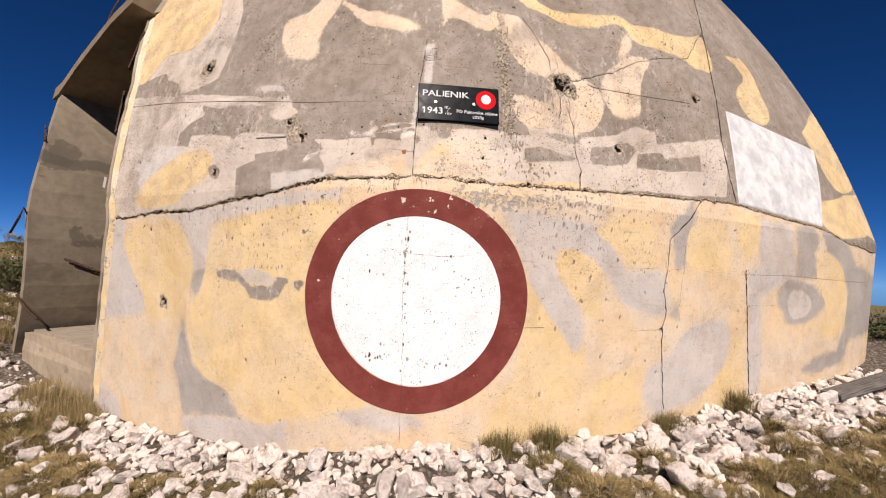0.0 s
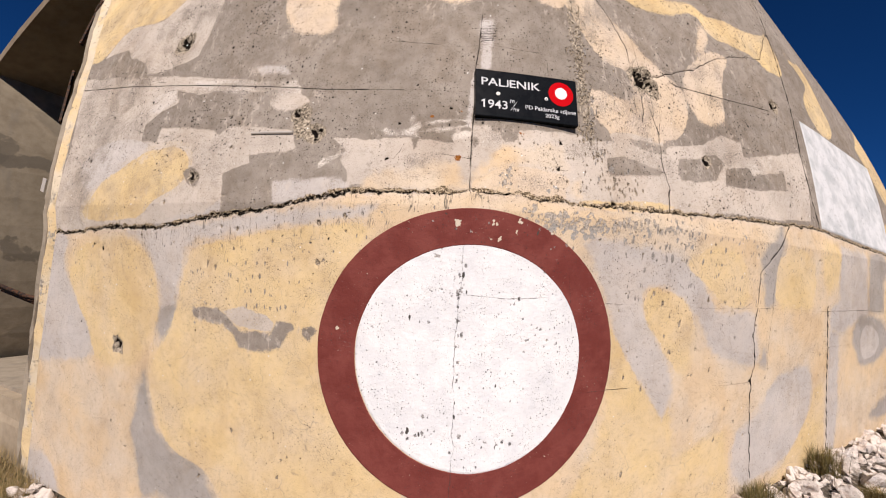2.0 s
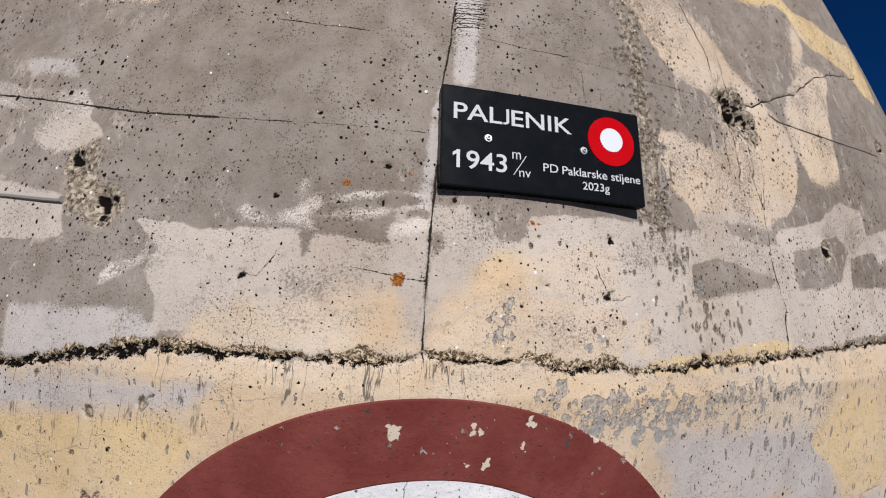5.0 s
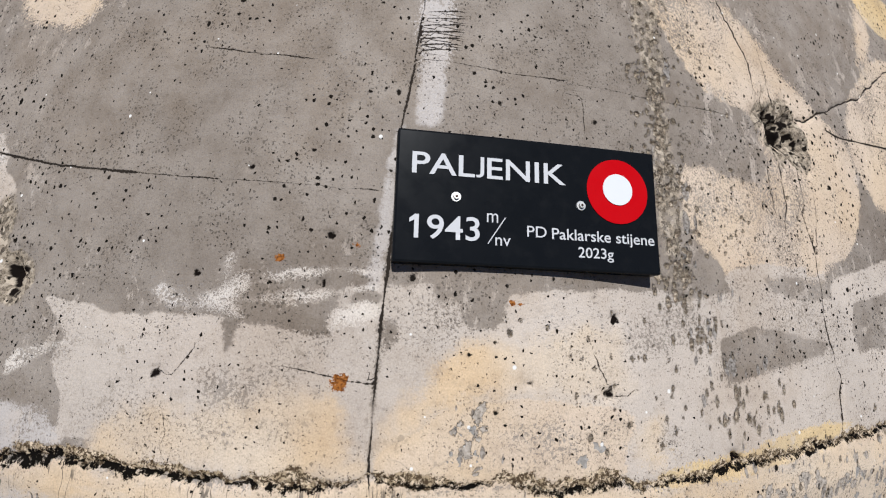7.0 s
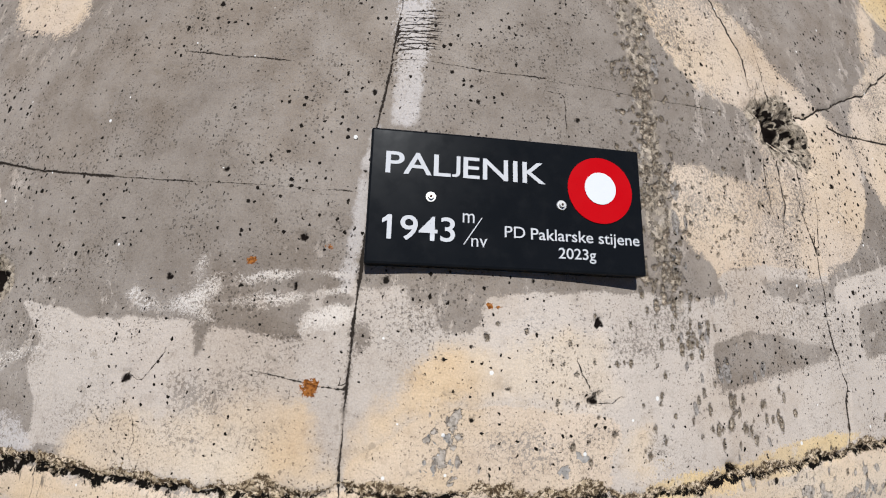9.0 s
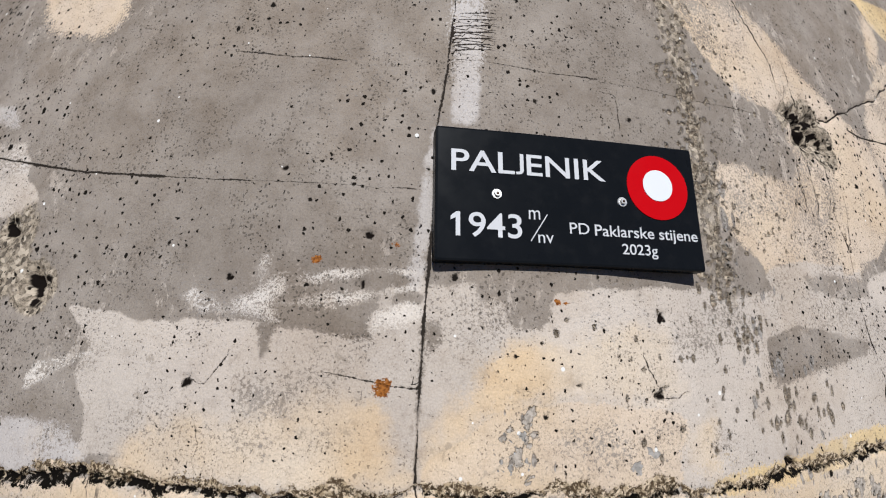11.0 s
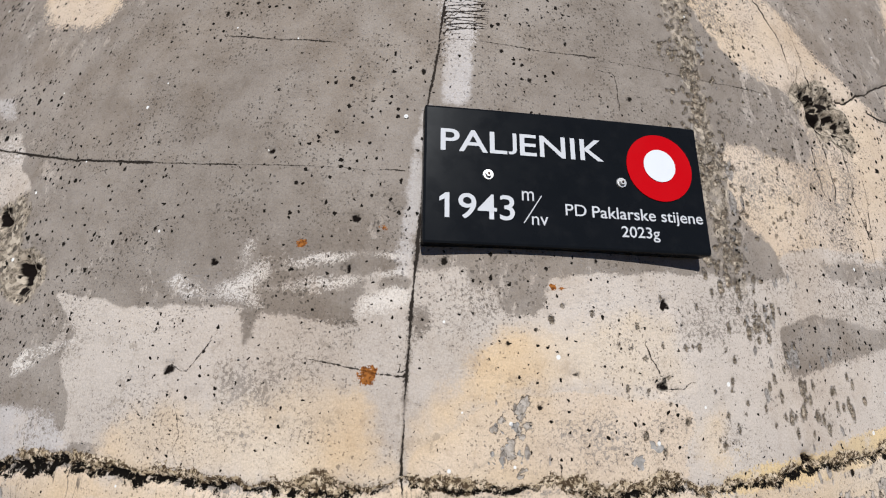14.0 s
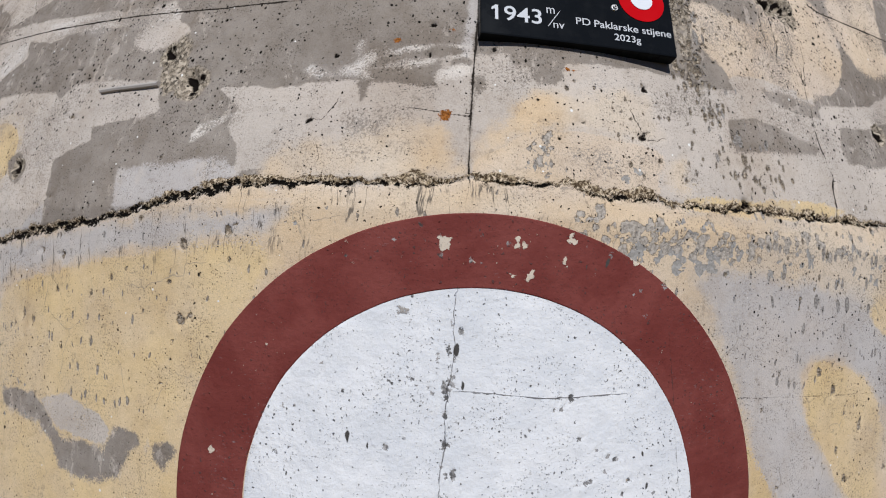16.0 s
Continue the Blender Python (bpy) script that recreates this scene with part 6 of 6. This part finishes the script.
# ---------------------------------------------------------------- rubble
def rock_mesh(seed):
    rng = random.Random(seed)
    bm = bmesh.new()
    size = Vector((1, rng.uniform(0.65, 0.95), rng.uniform(0.5, 0.85)))
    for _ in range(12):
        p = Vector((rng.gauss(0, 1), rng.gauss(0, 1), rng.gauss(0, 1))).normalized() * rng.uniform(0.82, 1.08)
        bm.verts.new(Vector((p.x * size.x, p.y * size.y, p.z * size.z)) * 0.5)
    made = bmesh.ops.convex_hull(bm, input=bm.verts)
    bmesh.ops.delete(bm, geom=[g for g in made["geom_interior"] if isinstance(g, bmesh.types.BMVert)], context="VERTS")
    bmesh.ops.bevel(bm, geom=list(bm.edges), offset=0.025, segments=1, profile=0.7, affect="EDGES", clamp_overlap=True)
    bmesh.ops.triangulate(bm, faces=bm.faces)
    bmesh.ops.subdivide_edges(bm, edges=[e for e in bm.edges if e.calc_length() > 0.13], cuts=1)
    bmesh.ops.triangulate(bm, faces=bm.faces)
    for p in bm.verts:
        p.co += Vector((noise.noise(p.co * 4 + Vector((seed, 0, 0))), noise.noise(p.co * 4 + Vector((0, seed, 0))), noise.noise(p.co * 4 + Vector((0, 0, seed))))) * 0.05
        p.co *= 1 + 0.09 * noise.noise(p.co * 9 + Vector((seed, seed, 0)))
    me = bpy.data.meshes.new("limestone_rock")
    bmesh.ops.recalc_face_normals(bm, faces=bm.faces)
    bm.to_mesh(me)
    bm.free()
    me.materials.append(STONE)
    return me


ROCKS = [rock_mesh(100 + k) for k in range(14)]
rng = random.Random(5)


def wall_line(s):
    p = on_wall(s, 0.1)
    h = float(np.interp(s, STEP, HEAD))
    return float(p[0]), float(p[1]), math.sin(h), -math.cos(h)


HEAP = ([], [])


def lay_rock(x, y, size, sink=0.3, lift=0.0, heaped=False):
    """One rock on the ground; those past picking apart go into one heap."""
    if heaped:
        model = rng.choice(ROCKS)
        m = pose(x, y, float(ground_z(x, y)) + size * (0.33 - sink) + lift, rng.uniform(-28, 28), rng.uniform(-28, 28), rng.uniform(0, 360)) @ Matrix.Scale(size, 4)
        base = len(HEAP[0])
        HEAP[0].extend(m @ q.co for q in model.vertices)
        HEAP[1].extend(tuple(base + i for i in f.vertices) for f in model.polygons)
        return
    ob = new("limestone_rock", rng.choice(ROCKS))
    ob.location = (x, y, float(ground_z(x, y)) + size * (0.33 - sink) + lift)
    ob.rotation_euler = (rng.uniform(-0.5, 0.5), rng.uniform(-0.5, 0.5), rng.uniform(0, 6.28))
    ob.scale = (size, size * rng.uniform(0.8, 1.1), size * rng.uniform(0.7, 1.1))
    return tagged(ob, "angular white limestone rock among the rubble", "rock", "rubble at the bunker's foot")


for k in range(330):
    s = rng.uniform(-2.9, 4.2)
    x, y, nx, ny = wall_line(s)
    gap = abs(rng.gauss(0.0, 0.30)) + 0.02
    size = rng.choice((0.07, 0.08, 0.10, 0.12, 0.15, 0.19)) * rng.uniform(0.8, 1.25)
    lay_rock(x + nx * (gap + size * 0.45), y + ny * (gap + size * 0.45), size, rng.uniform(0.05, 0.3), 0.0, size < 0.10 or s > 3.2)
for k in range(130):
    x, y = rng.uniform(-7.2, -3.4), rng.uniform(3.6, 6.5)
    if float(ground_z(x, y)) > 0.95 or (Vector((x, y, 0)) - Vector(END_PLAN)).dot(INTO) > -0.1 and x > -4.6:
        continue
    lay_rock(x, y, rng.choice((0.10, 0.14, 0.18, 0.26)) * rng.uniform(0.8, 1.2), rng.uniform(0.25, 0.4), 0.0, True)

for k in range(110):
    a, gap = rng.uniform(0.1, 3.6), abs(rng.gauss(0, 0.45)) + 0.08
    p = spot(a, -gap, 0.0)
    lay_rock(p.x, p.y, rng.choice((0.09, 0.13, 0.17, 0.24)) * rng.uniform(0.8, 1.25), rng.uniform(0.0, 0.25))

for k in range(160):
    s = rng.uniform(-2.9, 3.6)
    x, y, nx, ny = wall_line(s)
    gap = rng.uniform(0.0, 0.85)
    lay_rock(x + nx * gap, y + ny * gap, rng.uniform(0.05, 0.10), rng.uniform(0.0, 0.2), 0.0, True)
for k in range(150):
    s = rng.uniform(-2.9, 3.4)
    x, y, nx, ny = wall_line(s)
    gap, size = rng.uniform(0.02, 0.12), rng.uniform(0.06, 0.13)
    lay_rock(x + nx * gap, y + ny * gap, size, 0.1, 0.02 * rng.random(), True)
for k in range(170):
    x, y = rng.uniform(0.9, 4.2), 0.0
    y = float(np.interp(x, (0.9, 2.0, 4.2), (2.3, 2.75, 3.9))) - abs(rng.gauss(0, 0.35))
    lay_rock(x, y, rng.uniform(0.05, 0.14), rng.uniform(0.05, 0.25), 0.0, True)
tagged(mesh_object("rubble", HEAP[0], HEAP[1], STONE), "smaller white limestone rubble and stones on the bank", "rubble", kind="stuff")

# the small stones between them, in one heap
def chip_model(seed):
    rng = random.Random(seed)
    bm = bmesh.new()
    for _ in range(9):
        bm.verts.new(Vector((rng.gauss(0, 1), rng.gauss(0, 1), rng.gauss(0, 0.8))).normalized() * rng.uniform(0.4, 0.62))
    made = bmesh.ops.convex_hull(bm, input=bm.verts)
    bmesh.ops.delete(bm, geom=[g for g in made["geom_interior"] if isinstance(g, bmesh.types.BMVert)], context="VERTS")
    bmesh.ops.recalc_face_normals(bm, faces=bm.faces)
    bm.verts.index_update()
    model = ([p.co.copy() for p in bm.verts], [tuple(p.index for p in f.verts) for f in bm.faces])
    bm.free()
    return model


CHIPS = [chip_model(k) for k in range(12)]
pebble_v, pebble_f = [], []
for k in range(2200):
    s = rng.uniform(-3.0, 4.6)
    x, y, nx, ny = wall_line(s)
    gap = abs(rng.gauss(0.0, 0.38)) + 0.01
    x, y = x + nx * gap, y + ny * gap
    if k >= 1600:
        p = spot(rng.uniform(0.1, 4.0), -abs(rng.gauss(0, 0.6)) - 0.03, 0.0)
        x, y = p.x, p.y
    size = rng.uniform(0.018, 0.06)
    z = float(ground_z(x, y)) + size * 0.2
    base = len(pebble_v)
    turn = Euler((rng.uniform(0, 6), rng.uniform(0, 6), rng.uniform(0, 6))).to_matrix()
    model = CHIPS[k % len(CHIPS)]
    pebble_v += [Vector((x, y, z)) + turn @ (q * size) for q in model[0]]
    pebble_f += [tuple(base + i for i in f) for f in model[1]]
tagged(mesh_object("gravel", pebble_v, pebble_f, STONE), "small white limestone chips at the wall's foot", "gravel", kind="stuff")


# ---------------------------------------------------------------- grass
def tuft(x, y, height, spread, blades, material, label, seed):
    rng = random.Random(seed)
    verts, faces = [], []
    for _ in range(blades):
        a, lean_ = rng.uniform(0, 6.283), abs(rng.gauss(0, 0.75))
        h, w = height * rng.uniform(0.45, 1.1), rng.uniform(0.0008, 0.0019)
        root = Vector((rng.gauss(0, spread), rng.gauss(0, spread), 0))
        way, side = Vector((math.cos(a), math.sin(a), 0)), Vector((-math.sin(a), math.cos(a), 0))
        base = len(verts)
        for t in (0, 0.4, 0.75, 1.0):
            p = root + way * (h * lean_ * t ** 1.7) + Vector((0, 0, h * (t - 0.22 * lean_ * t * t)))
            if t < 1:
                verts += [p - side * w * (1 - 0.7 * t), p + side * w * (1 - 0.7 * t)]
            else:
                verts.append(p)
        faces += [(base, base + 1, base + 3, base + 2), (base + 2, base + 3, base + 5, base + 4), (base + 4, base + 5, base + 6)]
    ob = mesh_object("grass_tuft", verts, faces, material)
    ob.location = (x, y, float(ground_z(x, y)) - 0.01)
    return tagged(ob, label, "grass", kind="stuff")


STRAW = "dry straw-coloured grass tuft among white rocks"
for s, gap, h, count in ((0.45, 0.05, 0.10, 260), (0.53, 0.05, 0.12, 260), (0.78, 0.05, 0.14, 380), (0.86, 0.07, 0.11, 260), (0.70, 0.10, 0.07, 160), (1.66, 0.05, 0.12, 300), (1.76, 0.05, 0.10, 240), (2.41, 0.06, 0.15, 380)):
    x, y, nx, ny = wall_line(s)
    tuft(x + nx * gap, y + ny * gap, h * 1.3, 0.038, int(count * 1.7), TUSSOCK, STRAW, int(s * 100) + 900)


def mat(x, y, wide, height, blades, material, label, seed):
    """A cushion of matted grass, blades lying outwards."""
    rng = random.Random(seed)
    verts, faces = [], []
    z0 = float(ground_z(x, y))
    for _ in range(blades):
        a, far = rng.uniform(0, 6.283), math.sqrt(rng.random())
        px, py = wide * far * math.cos(a) * (1 + 0.3 * math.sin(3 * a + seed)), 0.7 * wide * far * math.sin(a)
        top = height * (1 - far ** 2) * 0.5 * (1 + 0.6 * math.sin(px * 40 + seed) * math.cos(py * 37))
        turn = a + rng.gauss(0, 0.9)
        way, side = Vector((math.cos(turn), math.sin(turn), 0)), Vector((-math.sin(turn), math.cos(turn), 0))
        h, w, out = height * rng.uniform(0.25, 0.8), rng.uniform(0.0010, 0.0024), rng.uniform(0.4, 1.8)
        root = Vector((px, py, float(ground_z(x + px, y + py)) - z0 + top - 0.01))
        base = len(verts)
        for t in (0, 0.5, 1.0):
            q = root + way * (h * out * t ** 1.5) + Vector((0, 0, h * (t - 0.45 * out * t * t)))
            verts += [q - side * w * (1 - 0.7 * t), q + side * w * (1 - 0.7 * t)] if t < 1 else [q]
        faces += [(base, base + 1, base + 3, base + 2), (base + 2, base + 3, base + 4)]
    ob = mesh_object("grass_mat", verts, faces, material)
    ob.location = (x, y, z0)
    return tagged(ob, label, "grass", kind="stuff")


MATTED = "matted green and brown grass between white rocks"
for k, (x, y, wide, height) in enumerate(((-2.85, 2.95, 0.34, 0.10), (-2.74, 3.22, 0.22, 0.11), (-2.40, 2.62, 0.28, 0.09), (-3.15, 3.24, 0.30, 0.10), (-2.05, 2.54, 0.14, 0.09), (-1.46, 2.30, 0.17, 0.08), (-0.83, 2.12, 0.12, 0.08),
                                          (-2.0, 2.2, 0.2, 0.08), (-2.6, 2.3, 0.3, 0.09), (0.62, 2.22, 0.15, 0.10), (0.80, 2.10, 0.16, 0.09), (1.03, 2.12, 0.13, 0.08), (1.23, 2.42, 0.12, 0.10), (1.78, 2.36, 0.20, 0.09),
                                          (2.15, 2.62, 0.16, 0.10), (2.05, 2.32, 0.24, 0.09), (2.53, 2.67, 0.22, 0.10), (2.45, 2.40, 0.28, 0.09), (2.20, 2.80, 0.12, 0.11), (2.80, 2.64, 0.24, 0.09), (1.39, 2.18, 0.16, 0.08), (1.65, 2.15, 0.2, 0.08), (3.1, 2.9, 0.2, 0.08))):
    mat(x, y, wide, height, int(38000 * wide * wide) + 700, GREEN if k % 3 == 0 or x < 0 and k % 2 else DRY, MATTED, 40 + k)
for k, (x, y, h) in enumerate(((-3.15, 3.56, 0.24), (-3.0, 3.50, 0.20), (-2.82, 3.45, 0.20), (-2.95, 3.35, 0.17), (-3.3, 3.62, 0.20), (-2.70, 3.40, 0.15), (-2.62, 3.30, 0.12), (-3.45, 3.75, 0.20), (-4.4, 4.75, 0.25), (-4.6, 4.6, 0.25), (-4.8, 5.0, 0.25))):
    tuft(x, y, h, 0.07, 520, DRY, STRAW, 700 + k)
for k in range(60):
    x, y = rng.uniform(-7.0, -4.2), rng.uniform(4.2, 6.6)
    if (Vector((x, y, 0)) - Vector(END_PLAN)).dot(INTO) > -0.1 and x > -4.6:
        continue
    mat(x, y, rng.uniform(0.12, 0.3), 0.16, 420, GREEN if k % 3 else DRY, MATTED, 80 + k)


def shrub(x, y, wide, high, count, seed):
    """A low bush: thin stems with many small leaves."""
    rng = random.Random(seed)
    ob = thing("shrub", "low dark green mountain shrub on the stony bank", "shrub", "", (x, y, float(ground_z(x, y)) - 0.02))
    stems, verts, faces = bmesh.new(), [], []
    for _ in range(count):
        a, far = rng.uniform(0, 6.283), math.sqrt(rng.random()) * wide
        tip = Vector((far * math.cos(a), far * math.sin(a), high * rng.uniform(0.45, 1.0) * (1.1 - 0.6 * far / wide)))
        side = Vector((-math.sin(a), math.cos(a), 0)) * 0.006
        stems.faces.new([stems.verts.new(q) for q in (-side, side, tip * 0.95 + side * 0.3, tip * 0.95 - side * 0.3)])
        for _ in range(26):
            c = tip * rng.uniform(0.55, 1.05) + Vector((rng.gauss(0, 1), rng.gauss(0, 1), rng.gauss(0, 1))) * 0.06
            u = Vector((rng.gauss(0, 1), rng.gauss(0, 1), rng.gauss(0, 1))).normalized() * 0.022
            v = u.cross(Vector((rng.gauss(0, 1), rng.gauss(0, 1), rng.gauss(0, 1)))).normalized() * 0.010
            base = len(verts)
            verts += [c - u, c + v, c + u, c - v]
            faces.append((base, base + 1, base + 2, base + 3))
    part("stems", stems, BOARD, ob)
    mesh_object("leaves", verts, faces, LEAF, ob)
    return ob


shrub(-5.35, 5.35, 0.45, 0.55, 60, 1)
shrub(-5.9, 5.0, 0.40, 0.45, 50, 2)
shrub(5.3, 5.1, 0.30, 0.35, 40, 3)


# ---------------------------------------------------------------- loose board on the rubble
board = thing("loose_board", "weathered grey wooden board lying on white rubble", "board", place=(3.0, 3.42, 0))
end_a, end_b = Vector((2.98, 3.28, 0.0)), Vector((4.85, 3.98, 0.0))
end_a.z, end_b.z = float(ground_z(end_a.x, end_a.y)) + 0.06, float(ground_z(end_b.x, end_b.y)) + 0.27
way = (end_b - end_a).normalized()
board.location = (end_a + end_b) / 2
board.rotation_euler = way.to_track_quat("X", "Z").to_euler()
part("timber", box(((end_b - end_a).length, 0.14, 0.045), 0.006), BOARD, board)

# ---------------------------------------------------------------- iron left in the embrasure
STRAP = "rusted iron strap on the embrasure edge"


def strap(low, high, label):
    """A flat iron strap between two places."""
    way = high - low
    ob = iron_bracket((low + high) / 2, (0, 0, 0), (0.028, 0.014, way.length), label)
    ob.rotation_euler = way.to_track_quat("Z", "X").to_euler()
    return ob


strap(spot(0.508, -0.01, 2.71), spot(0.578, -0.01, 3.127), STRAP)
strap(spot(0.273, -0.01, 2.064), spot(0.395, -0.01, 2.4625), STRAP)
strap(spot(1.80, -0.015, 2.17), spot(1.96, -0.015, 2.36), "rusted hinge plate on the wing wall")
bar_stub([spot(1.80, 0.02, 1.40), spot(1.745, -0.03, 1.48), spot(1.80, -0.05, 1.38), spot(2.0, -0.06, 1.24)], "bent black iron bar on the wing wall")
for k in range(3):
    bar_stub([spot(0.20, 0.14 + 0.02 * k, 0.90 - 0.02 * k), spot(0.36, 0.0 + 0.02 * k, 0.945 - 0.022 * k), spot(0.84 - 0.05 * k, -0.02 + 0.02 * k, 1.012 - 0.03 * k)], "rusted rebar end sticking out of concrete")
bar_stub([spot(1.69, 0.05, 0.40), spot(1.82, 0.0, 0.50), spot(1.95, -0.03, 0.63)], "thin rusted rod at the sill")
bar_stub([spot(1.78, -0.02, 3.52), spot(1.95, -0.03, 3.82), spot(2.10, -0.03, 4.11)], "thin rusted rod along the roof edge")
tag_ = thing("paper_tag", "small white paper tag on the embrasure edge", "tag", place=spot(0.215, -0.006, 1.64))
tag_.rotation_euler = (0, radians(15), radians(-30))
part("sheet", box((0.045, 0.004, 0.085), 0.001), ROD_PAINT, tag_)
